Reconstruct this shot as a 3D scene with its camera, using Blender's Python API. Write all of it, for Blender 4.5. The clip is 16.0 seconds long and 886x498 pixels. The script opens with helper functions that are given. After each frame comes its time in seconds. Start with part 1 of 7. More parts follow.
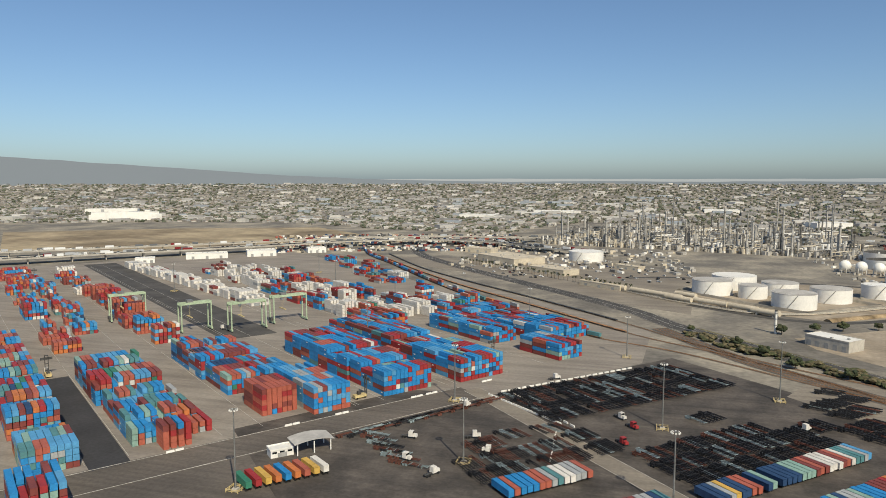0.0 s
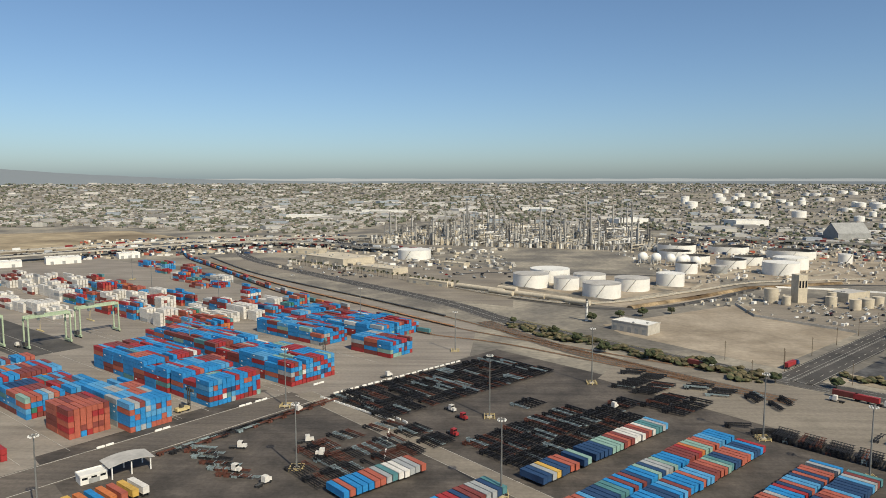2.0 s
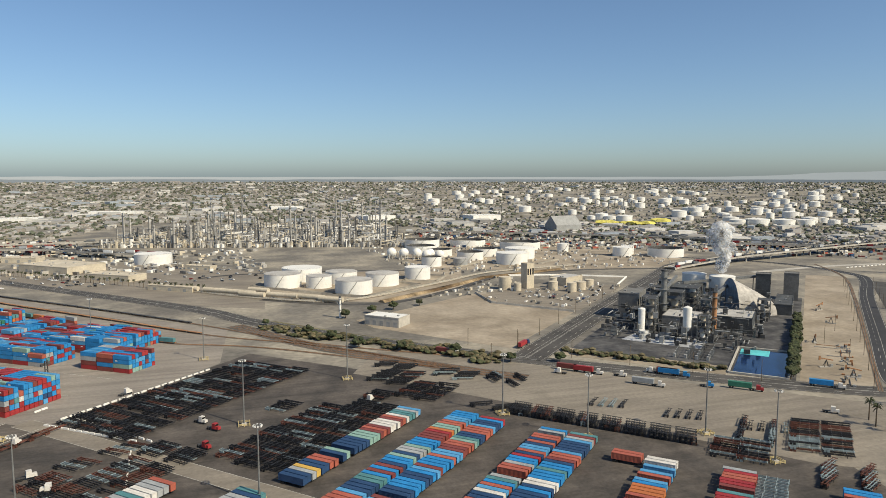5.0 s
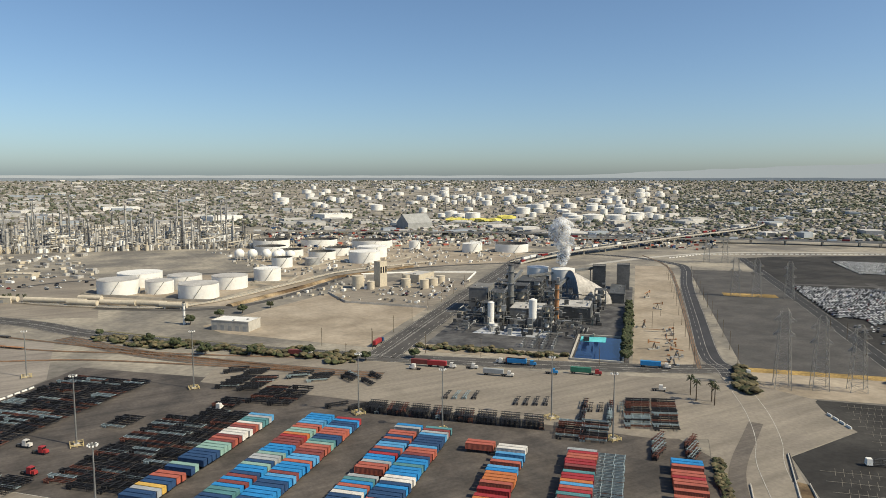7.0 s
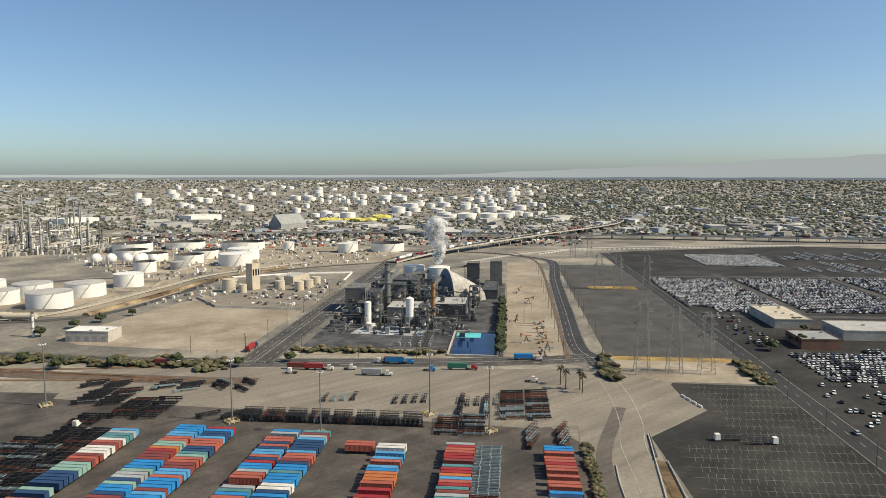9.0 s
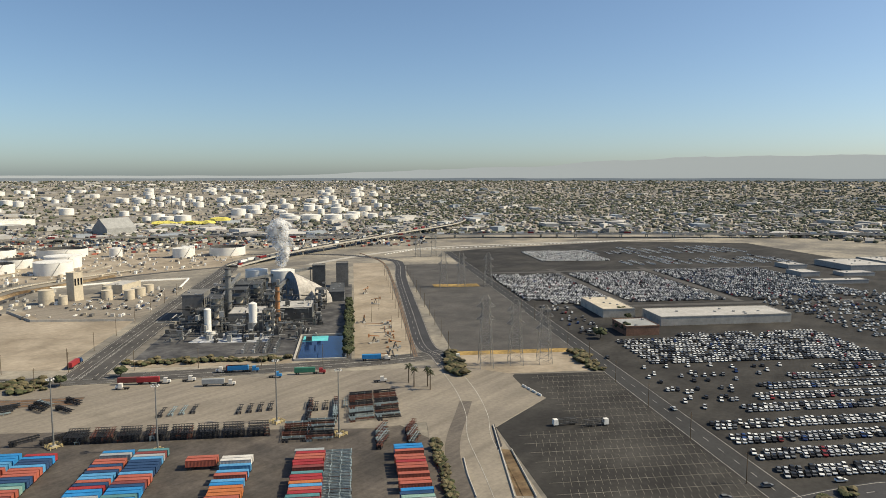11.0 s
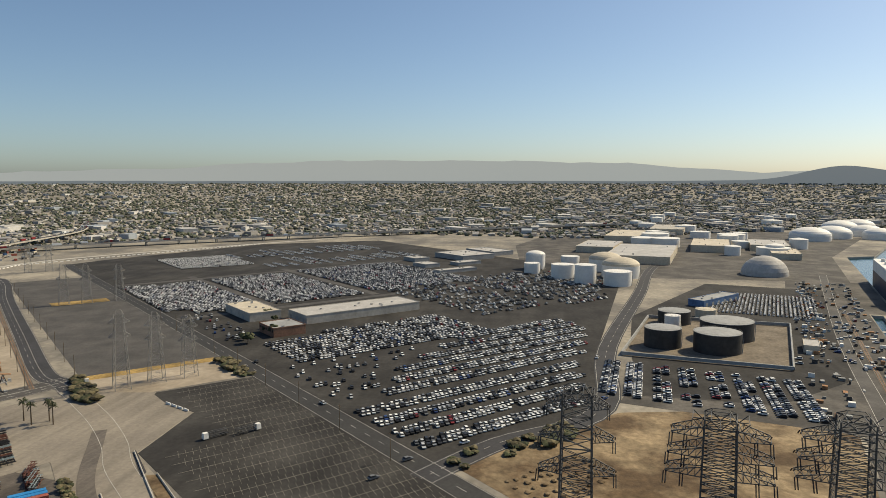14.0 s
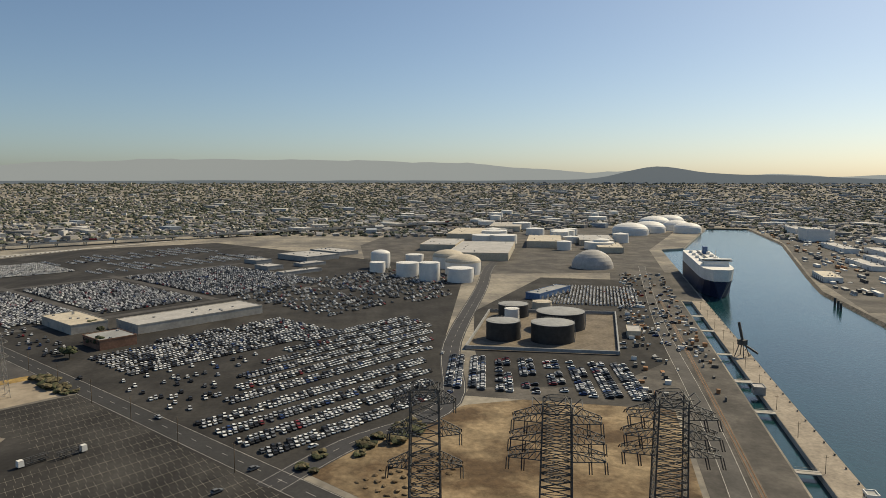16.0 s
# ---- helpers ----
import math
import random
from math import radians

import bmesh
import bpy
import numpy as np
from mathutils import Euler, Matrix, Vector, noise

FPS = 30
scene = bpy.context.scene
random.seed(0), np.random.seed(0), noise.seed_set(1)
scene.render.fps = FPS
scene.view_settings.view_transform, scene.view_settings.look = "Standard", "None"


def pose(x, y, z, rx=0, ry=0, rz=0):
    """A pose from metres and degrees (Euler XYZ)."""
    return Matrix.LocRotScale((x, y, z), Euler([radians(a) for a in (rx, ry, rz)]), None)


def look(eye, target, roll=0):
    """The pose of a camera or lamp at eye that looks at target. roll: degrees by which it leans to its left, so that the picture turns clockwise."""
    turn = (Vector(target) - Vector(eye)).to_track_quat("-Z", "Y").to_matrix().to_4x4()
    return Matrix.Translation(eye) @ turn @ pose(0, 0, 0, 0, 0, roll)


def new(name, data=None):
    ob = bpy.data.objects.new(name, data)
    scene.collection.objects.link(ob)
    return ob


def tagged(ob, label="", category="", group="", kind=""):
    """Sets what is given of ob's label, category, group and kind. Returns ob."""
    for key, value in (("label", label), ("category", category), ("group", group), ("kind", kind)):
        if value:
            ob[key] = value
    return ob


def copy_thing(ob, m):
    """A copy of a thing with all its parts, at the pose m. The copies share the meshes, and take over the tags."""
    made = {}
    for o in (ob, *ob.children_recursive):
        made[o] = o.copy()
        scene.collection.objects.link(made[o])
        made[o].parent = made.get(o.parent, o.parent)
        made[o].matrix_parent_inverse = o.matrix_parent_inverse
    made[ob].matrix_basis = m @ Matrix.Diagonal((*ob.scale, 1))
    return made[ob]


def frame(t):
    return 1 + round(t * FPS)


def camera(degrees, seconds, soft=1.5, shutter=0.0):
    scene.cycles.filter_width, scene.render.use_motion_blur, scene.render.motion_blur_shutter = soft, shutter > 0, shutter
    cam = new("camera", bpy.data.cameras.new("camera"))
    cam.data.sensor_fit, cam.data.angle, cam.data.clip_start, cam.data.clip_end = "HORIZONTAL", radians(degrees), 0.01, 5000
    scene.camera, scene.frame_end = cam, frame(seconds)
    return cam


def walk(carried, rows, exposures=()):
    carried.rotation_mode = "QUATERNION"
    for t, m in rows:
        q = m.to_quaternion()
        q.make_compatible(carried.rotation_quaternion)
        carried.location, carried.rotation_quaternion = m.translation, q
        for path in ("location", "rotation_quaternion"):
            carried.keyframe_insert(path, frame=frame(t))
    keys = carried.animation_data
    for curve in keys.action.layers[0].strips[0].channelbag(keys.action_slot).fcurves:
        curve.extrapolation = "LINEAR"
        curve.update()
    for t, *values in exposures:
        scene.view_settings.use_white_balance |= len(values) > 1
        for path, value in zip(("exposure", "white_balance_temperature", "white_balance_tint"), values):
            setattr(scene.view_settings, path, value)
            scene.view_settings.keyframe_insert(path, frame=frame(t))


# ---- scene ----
EYE = 118.0
cam = camera(65.14, 16.0, soft=0.8)
TURNS = [(0.0, 16.36, -5.67), (0.5, 13.65, -5.67), (1.0, 9.87, -5.66), (1.5, 5.79, -5.67), (2.0, 2.25, -5.69), (2.5, -0.46, -5.73),
         (3.0, -2.54, -5.76), (3.5, -4.92, -5.80), (4.0, -9.18, -5.81), (4.5, -13.44, -5.82), (5.0, -18.18, -5.83), (5.2, -20.08, -5.84),
         (7.3, -31.68, -5.97), (7.5, -32.61, -5.98), (8.0, -35.22, -5.98), (8.5, -37.87, -6.00), (8.7, -38.95, -6.00), (10.8, -52.12, -5.94),
         (11.0, -53.42, -5.93), (11.5, -57.59, -5.90), (12.0, -62.67, -5.88), (12.5, -67.65, -5.82), (13.0, -72.69, -5.78),
         (13.5, -77.95, -5.74), (14.0, -82.42, -5.70), (14.5, -86.10, -5.71), (15.0, -89.64, -5.72), (15.5, -93.02, -5.73), (16.0, -95.24, -5.74)]
walk(cam, [(t, pose(0, 0, EYE, 90 + pitch, 0, yaw)) for t, yaw, pitch in TURNS],
     [(0.0, -0.14, 6680, 4.5), (3.5, -0.06, 6740, 4.5), (8.5, 0.09, 6850, 4), (12.5, 0.12, 7180, 5), (14.0, -0.05, 7320, 5), (16.0, -0.27, 7420, 5)])

# ---- light ----
SUN_DIR = radians(-53)      # the side that the sun stands on, from +x
SUN_UP = radians(43)
world = bpy.data.worlds.new("sky")
scene.world = world
world.use_nodes = True
wn = world.node_tree
sky = wn.nodes.new("ShaderNodeTexSky")
sky.sky_type, sky.sun_disc = "NISHITA", False
sky.sun_elevation, sky.sun_rotation = SUN_UP, radians(90) - SUN_DIR
sky.altitude, sky.air_density, sky.dust_density, sky.ozone_density = 100, 0.8, 1.15, 5.0
wn.nodes["Background"].inputs[1].default_value = 0.126
wn.links.new(sky.outputs[0], wn.nodes["Background"].inputs[0])
sun = new("sun", bpy.data.lights.new("sun", "SUN"))
sun.data.energy, sun.data.angle, sun.data.color = 5.0, radians(0.6), (1.0, 0.89, 0.72)
sun.matrix_world = look((math.cos(SUN_DIR) * 900, math.sin(SUN_DIR) * 900, 900 * math.tan(SUN_UP)), (0, 0, 0))

# ---- materials ----
RNG = random.Random(7)


def mat(name, colour, rough=0.8, metal=0.0, fine=0.5, big=0.03, amount=0.25, bump=0.0, palette=None, by="island", streak=None, spec=0.3, second=None, patch=0.02):
    """A surface with grain at two scales. palette: colours that pieces take by chance; streak: (angle, metres) for marks that run one way."""
    m = bpy.data.materials.new(name)
    m.use_nodes = True
    t = m.node_tree
    n, link = t.nodes.new, t.links.new
    bsdf = t.nodes["Principled BSDF"]
    bsdf.inputs["Roughness"].default_value, bsdf.inputs["Metallic"].default_value = rough, metal
    bsdf.inputs["Specular IOR Level"].default_value = spec
    where = n("ShaderNodeNewGeometry")
    base = None
    if palette:
        ramp = n("ShaderNodeValToRGB")
        ramp.color_ramp.interpolation = "CONSTANT"
        e = ramp.color_ramp.elements
        while len(e) < len(palette):
            e.new(0.5)
        for i, c in enumerate(palette):
            e[i].position, e[i].color = i / len(palette), (*c, 1)
        src = where.outputs["Random Per Island"] if by == "island" else n("ShaderNodeObjectInfo").outputs["Random"]
        link(src, ramp.inputs[0])
        base = ramp.outputs[0]
    if second:
        tex = n("ShaderNodeTexNoise")
        tex.inputs["Scale"].default_value, tex.inputs["Detail"].default_value, tex.inputs["Roughness"].default_value = patch, 7, 0.62
        link(where.outputs["Position"], tex.inputs["Vector"])
        ramp = n("ShaderNodeValToRGB")
        ramp.color_ramp.elements[0].position, ramp.color_ramp.elements[1].position = 0.42, 0.60
        ramp.color_ramp.elements[0].color, ramp.color_ramp.elements[1].color = (*colour, 1), (*second, 1)
        link(tex.outputs[0], ramp.inputs[0])
        base = ramp.outputs[0]
    last = None
    for scale, detail, share in ((fine, 5, amount), (big, 4, amount * 1.2)):
        if not scale:
            continue
        tex = n("ShaderNodeTexNoise")
        tex.inputs["Scale"].default_value, tex.inputs["Detail"].default_value = scale, detail
        tex.inputs["Roughness"].default_value = 0.6
        link(where.outputs["Position"], tex.inputs["Vector"])
        rg = n("ShaderNodeMapRange")
        rg.inputs[1].default_value, rg.inputs[2].default_value = 0.28, 0.72
        rg.inputs[3].default_value, rg.inputs[4].default_value = 1 - share, 1 + share
        link(tex.outputs[0], rg.inputs[0])
        if last is None:
            last = rg.outputs[0]
            height = tex.outputs[0]
        else:
            mul = n("ShaderNodeMath")
            mul.operation = "MULTIPLY"
            link(last, mul.inputs[0]), link(rg.outputs[0], mul.inputs[1])
            last = mul.outputs[0]
    if streak:
        mp = n("ShaderNodeMapping")
        mp.inputs["Rotation"].default_value = (0, 0, -radians(streak[0]))
        mp.inputs["Scale"].default_value = (0.012, 1 / streak[1], 0.1)
        link(where.outputs["Position"], mp.inputs["Vector"])
        tex = n("ShaderNodeTexNoise")
        tex.inputs["Scale"].default_value, tex.inputs["Detail"].default_value = 1.0, 4
        link(mp.outputs[0], tex.inputs["Vector"])
        rg = n("ShaderNodeMapRange")
        rg.inputs[1].default_value, rg.inputs[2].default_value = 0.3, 0.6
        rg.inputs[3].default_value, rg.inputs[4].default_value = 0.80, 1.07
        link(tex.outputs[0], rg.inputs[0])
        mul = n("ShaderNodeMath")
        mul.operation = "MULTIPLY"
        link(last, mul.inputs[0]), link(rg.outputs[0], mul.inputs[1])
        last = mul.outputs[0]
    if last is None:
        if base is None:
            bsdf.inputs["Base Color"].default_value = (*colour, 1)
        else:
            link(base, bsdf.inputs["Base Color"])
        return m
    mix = n("ShaderNodeMixRGB")
    mix.blend_type = "MULTIPLY"
    mix.inputs[0].default_value = 1
    if base is None:
        mix.inputs[1].default_value = (*colour, 1)
    else:
        link(base, mix.inputs[1])
    link(last, mix.inputs[2])
    link(mix.outputs[0], bsdf.inputs["Base Color"])
    if bump:
        b = n("ShaderNodeBump")
        b.inputs["Strength"].default_value, b.inputs["Distance"].default_value = 0.6, bump
        link(height, b.inputs["Height"])
        link(b.outputs[0], bsdf.inputs["Normal"])
    return m


DIRT = mat("dry_ground", (0.175, 0.160, 0.138), 0.95, fine=0.2, big=0.012, amount=0.25, bump=0.1, second=(0.27, 0.24, 0.19), patch=0.012)
SAND = mat("sand", (0.345, 0.29, 0.222), 0.95, fine=0.25, big=0.03, amount=0.16, bump=0.05, second=(0.255, 0.21, 0.155), patch=0.02)
EARTH = mat("brown_earth", (0.10, 0.064, 0.034), 0.95, fine=0.3, big=0.05, amount=0.34, bump=0.5, second=(0.27, 0.20, 0.118), patch=0.028)
YARD = mat("yard_concrete", (0.275, 0.243, 0.205), 0.85, fine=0.5, big=0.06, amount=0.13, streak=(53, 5.0), second=(0.215, 0.188, 0.16), patch=0.03)
LANE = mat("fresh_asphalt", (0.045, 0.044, 0.046), 0.85, fine=0.6, big=0.05, amount=0.2)
TARMAC = mat("worn_tarmac", (0.142, 0.122, 0.103), 0.85, fine=0.6, big=0.06, amount=0.2, streak=(44, 3.0), second=(0.092, 0.080, 0.069), patch=0.03)
APRON = mat("pale_apron", (0.255, 0.222, 0.178), 0.88, fine=0.5, big=0.05, amount=0.16, streak=(-45, 5.0), second=(0.19, 0.165, 0.135), patch=0.025)
LOT = mat("lot_asphalt", (0.040, 0.038, 0.036), 0.9, fine=0.4, big=0.03, amount=0.2, streak=(44, 9.0), second=(0.053, 0.050, 0.046), patch=0.015, spec=0.12)
PLANTLOT = mat("plant_asphalt", (0.055, 0.054, 0.056), 0.85, fine=0.3, big=0.05, amount=0.3, second=(0.095, 0.092, 0.09), patch=0.05)
TRAILERS = mat("stained_tarmac", (0.104, 0.089, 0.076), 0.85, fine=0.6, big=0.06, amount=0.22, streak=(44, 3.0), second=(0.058, 0.051, 0.045), patch=0.035)
ROAD = mat("road_asphalt", (0.064, 0.060, 0.055), 0.85, fine=0.6, big=0.05, amount=0.2, second=(0.088, 0.081, 0.074), patch=0.04)
FIELD = mat("bare_field", (0.36, 0.29, 0.19), 0.95, fine=0.05, big=0.008, amount=0.25, second=(0.20, 0.155, 0.10), patch=0.006)
DRYGRASS = mat("dry_grass", (0.30, 0.20, 0.07), 0.95, fine=0.6, big=0.06, amount=0.45)
CONCRETE = mat("concrete", (0.42, 0.39, 0.34), 0.85, fine=0.4, big=0.06, amount=0.15)
WHITE = mat("white_paint", (0.74, 0.72, 0.67), 0.6, fine=0.5, big=0.08, amount=0.07)
LINE = mat("road_paint", (0.42, 0.40, 0.36), 0.8, fine=1.0, big=0.1, amount=0.3)
OLDLINE = mat("worn_bay_paint", (0.22, 0.20, 0.165), 0.85, fine=1.0, big=0.1, amount=0.3)
GREY = mat("grey_paint", (0.30, 0.30, 0.29), 0.7, fine=0.5, big=0.1, amount=0.15)
TANKROOF = mat("tank_roof", (0.42, 0.40, 0.37), 0.7, fine=0.4, big=0.06, amount=0.15)
CREAM = mat("cream_paint", (0.52, 0.455, 0.35), 0.7, fine=0.5, big=0.06, amount=0.14)
BLACKTANK = mat("black_tank_paint", (0.035, 0.034, 0.034), 0.6, fine=0.4, big=0.1, amount=0.2)
STEEL = mat("galvanised_steel", (0.22, 0.22, 0.21), 0.55, 0.4, fine=1.0, big=0.2, amount=0.2)
DARKSTEEL = mat("weathered_steel", (0.085, 0.083, 0.08), 0.65, 0.3, fine=0.8, big=0.2, amount=0.25)
RUST = mat("rusty_steel", (0.34, 0.17, 0.08), 0.8, fine=0.8, big=0.12, amount=0.3)
YELLOW = mat("yellow_paint", (0.50, 0.40, 0.20), 0.7, fine=0.8, big=0.2, amount=0.2)
PALEGREEN = mat("pale_green_paint", (0.36, 0.44, 0.30), 0.6, fine=0.8, big=0.2, amount=0.15)
SULPHUR = mat("sulphur", (0.60, 0.53, 0.13), 0.95, fine=0.3, big=0.05, amount=0.15)
BLACK = mat("black_rubber", (0.02, 0.02, 0.02), 0.8, fine=1.0, big=0, amount=0.2)
GLASS = mat("dark_glass", (0.012, 0.013, 0.015), 0.22, fine=0, big=0, spec=0.3)
LEAF = mat("foliage", (0.05, 0.06, 0.025), 0.9, fine=0.8, big=0.1, amount=0.4, palette=[(0.035, 0.045, 0.02), (0.05, 0.058, 0.026), (0.03, 0.04, 0.02), (0.06, 0.06, 0.03)])
SCRUB = mat("dry_scrub", (0.1, 0.09, 0.05), 0.9, fine=0.8, big=0.1, amount=0.4, palette=[(0.055, 0.06, 0.028), (0.085, 0.075, 0.038), (0.042, 0.05, 0.022), (0.11, 0.092, 0.05)])
BARK = mat("bark", (0.12, 0.09, 0.06), 0.9, fine=2.0, big=0.3, amount=0.3)
WATER = mat("harbour_water", (0.008, 0.045, 0.052), 0.14, fine=0.35, big=0.01, amount=0.2, bump=0.15, spec=0.35)
POND = mat("pond_water", (0.006, 0.022, 0.075), 0.1, fine=0, big=0.05, amount=0.2, spec=0.5)
TURQ = mat("turquoise_liner", (0.12, 0.52, 0.55), 0.6, fine=0.5, big=0.1, amount=0.15)
ROCK = mat("bank_rock", (0.15, 0.13, 0.105), 0.95, fine=0.5, big=0.1, amount=0.5, bump=0.4)
HULL = mat("navy_hull_paint", (0.012, 0.02, 0.055), 0.45, fine=0.4, big=0.05, amount=0.2)
BRICKRED = mat("brick_wall", (0.22, 0.12, 0.08), 0.85, fine=0.8, big=0.1, amount=0.2)
BLUEROOF = mat("blue_sheet", (0.10, 0.17, 0.30), 0.6, fine=0.5, big=0.1, amount=0.2)

COLOURS = {
    "blue": (0.026, 0.205, 0.46), "sky blue": (0.085, 0.275, 0.48), "red": (0.30, 0.032, 0.034), "maroon": (0.19, 0.05, 0.042),
    "orange": (0.46, 0.15, 0.05), "brick red": (0.36, 0.10, 0.065), "teal": (0.085, 0.21, 0.22), "green": (0.04, 0.17, 0.11),
    "white": (0.60, 0.57, 0.52), "grey": (0.32, 0.33, 0.33), "navy": (0.025, 0.058, 0.13), "yellow": (0.52, 0.33, 0.08), "seafoam": (0.22, 0.34, 0.29)}
PORT = mat("port_tarmac", (0.066, 0.060, 0.053), 0.9, fine=0.4, big=0.03, amount=0.25, second=(0.10, 0.09, 0.078), patch=0.03)
PAINT = {k: mat(k.replace(" ", "_") + "_container_paint", c, 0.55, fine=0.9, big=0.12, amount=0.14) for k, c in COLOURS.items()}
NAMES = list(COLOURS)


# ---- mesh helpers ----
class Geo:
    """Collects faces of one mesh."""

    def __init__(self):
        self.v, self.f, self.m = [], [], []

    def add(self, verts, faces, mi=0):
        o = len(self.v)
        self.v.extend(verts)
        self.f.extend([tuple(i + o for i in f) for f in faces])
        self.m.extend([mi] * len(faces))
        return self

    def box(self, x, y, z, sx, sy, sz, rz=0.0, mi=0, taper=1.0, bottom=False):
        """A box that stands on z, turned by rz degrees; taper narrows its top."""
        c, s = math.cos(radians(rz)), math.sin(radians(rz))
        vs = []
        for dz, k in ((0, 1.0), (sz, taper)):
            for a, b in ((-1, -1), (1, -1), (1, 1), (-1, 1)):
                px, py = a * sx / 2 * k, b * sy / 2 * k
                vs.append((x + c * px - s * py, y + s * px + c * py, z + dz))
        fs = [(4, 5, 6, 7), (0, 1, 5, 4), (1, 2, 6, 5), (2, 3, 7, 6), (3, 0, 4, 7)]
        if bottom:
            fs.append((3, 2, 1, 0))
        return self.add(vs, fs, mi)

    def cyl(self, x, y, z, r, h, n=12, r2=None, mi=0, cap=True, cone=0.0):
        """An upright cylinder; r2 is the top's radius, cone lifts the middle of its cap."""
        r2 = r if r2 is None else r2
        ring = [(math.cos(2 * math.pi * i / n), math.sin(2 * math.pi * i / n)) for i in range(n)]
        vs = [(x + r * a, y + r * b, z) for a, b in ring] + [(x + r2 * a, y + r2 * b, z + h) for a, b in ring] + [(x, y, z + h + cone)]
        fs = [(i, (i + 1) % n, n + (i + 1) % n, n + i) for i in range(n)]
        if cap:
            fs += [(n + i, n + (i + 1) % n, 2 * n) for i in range(n)]
        return self.add(vs, fs, mi)

    def beam(self, a, b, w, mi=0, n=4):
        """A bar of n sides between two places."""
        a, b = Vector(a), Vector(b)
        d = (b - a).normalized()
        side = d.cross(Vector((0, 0, 1)))
        side = side.normalized() if side.length > 1e-4 else Vector((1, 0, 0))
        up = side.cross(d)
        vs = []
        for e in (a, b):
            for i in range(n):
                t = 2 * math.pi * (i + 0.5) / n
                vs.append(tuple(e + (side * math.cos(t) + up * math.sin(t)) * w * (0.7072 if n == 4 else 0.5)))
        fs = [(i, (i + 1) % n, n + (i + 1) % n, n + i) for i in range(n)] + [tuple(range(n))[::-1], tuple(range(n, 2 * n))]
        return self.add(vs, fs, mi)

    def gable(self, x, y, z, sx, sy, h, roof, rz=0.0, mi=0, mr=0):
        """Walls with a pitched roof along x."""
        c, s = math.cos(radians(rz)), math.sin(radians(rz))
        vs = []
        for px, py, pz in ((-1, -1, 0), (1, -1, 0), (1, 1, 0), (-1, 1, 0), (-1, -1, h), (1, -1, h), (1, 1, h), (-1, 1, h), (-1, 0, h + roof), (1, 0, h + roof)):
            px, py = px * sx / 2, py * sy / 2
            vs.append((x + c * px - s * py, y + s * px + c * py, z + pz))
        self.add(vs, [(0, 1, 5, 4), (1, 2, 6, 9, 5), (2, 3, 7, 6), (3, 0, 4, 8, 7)], mi)
        o = len(self.v) - 10
        self.f += [(o + 4, o + 5, o + 9, o + 8), (o + 6, o + 7, o + 8, o + 9)]
        self.m += [mr, mr]
        return self

    def lump(self, x, y, z, r, h, rng, n=6, mi=0):
        """An uneven clump of leaves or a heap: rings of jittered points."""
        vs = []
        for k, (rr, zz) in enumerate(((0.55, 0.0), (1.0, 0.35), (0.8, 0.75))):
            for i in range(n):
                t = 2 * math.pi * (i + 0.5 * (k % 2)) / n
                q = r * rr * rng.uniform(0.65, 1.25)
                vs.append((x + q * math.cos(t), y + q * math.sin(t), z + h * (zz + rng.uniform(-0.1, 0.1))))
        vs.append((x + rng.uniform(-.2, .2) * r, y + rng.uniform(-.2, .2) * r, z + h))
        fs = []
        for k in range(2):
            for i in range(n):
                fs.append((k * n + i, k * n + (i + 1) % n, (k + 1) * n + (i + 1) % n, (k + 1) * n + i))
        fs += [(2 * n + i, 2 * n + (i + 1) % n, 3 * n) for i in range(n)]
        return self.add(vs, fs, mi)

    def mesh(self, name, mats, smooth=None):
        me = bpy.data.meshes.new(name)
        me.from_pydata(self.v, [], self.f)
        for m in (mats if isinstance(mats, (list, tuple)) else [mats]):
            me.materials.append(m)
        me.polygons.foreach_set("material_index", self.m)
        if smooth:
            me.polygons.foreach_set("use_smooth", [True] * len(self.f))
            me.set_sharp_from_angle(angle=radians(smooth))
        me.update()
        return me


def part(name, geo, material, parent, label="", smooth=None):
    ob = new(name, geo.mesh(name, material, smooth))
    ob.parent = parent
    return tagged(ob, label) if label else ob


def thing(name, label, category, group="", kind="", geo=None, material=None, at=None, smooth=None):
    ob = new(name, geo.mesh(name, material, smooth) if geo else None)
    if at is not None:
        ob.matrix_basis = at
    return tagged(ob, label, category, group, kind)


def sheet(name, pts, z, material, label, category="ground", kind="structure"):
    """A flat paved surface with a low edge."""
    g = Geo()
    n = len(pts)
    g.add([(x, y, z) for x, y in pts] + [(x, y, -0.3) for x, y in pts], [tuple(range(n))] + [(i, n + i, n + (i + 1) % n, (i + 1) % n) for i in range(n)])
    ob = thing(name, label, category, "", kind, g, material)
    bm = bmesh.new()
    bm.from_mesh(ob.data)
    bmesh.ops.recalc_face_normals(bm, faces=bm.faces)
    bm.to_mesh(ob.data)
    bm.free()
    return ob


def smoothed(pts, steps=6):
    """A rounded way through a few places."""
    out = []
    p = [pts[0]] + list(pts) + [pts[-1]]
    for i in range(1, len(p) - 2):
        a, b, c, d = (np.array(q, float) for q in p[i - 1:i + 3])
        for k in range(steps):
            t = k / steps
            out.append(tuple(0.5 * (2 * b + (c - a) * t + (2 * a - 5 * b + 4 * c - d) * t * t + (3 * b - a - 3 * c + d) * t ** 3)))
    out.append(tuple(map(float, pts[-1])))
    return out


def offsets(way, off):
    w = np.array([p[:2] for p in way], float)
    d = np.gradient(w, axis=0)
    d /= np.linalg.norm(d, axis=1, keepdims=True)
    return w + np.stack([-d[:, 1], d[:, 0]], 1) * off


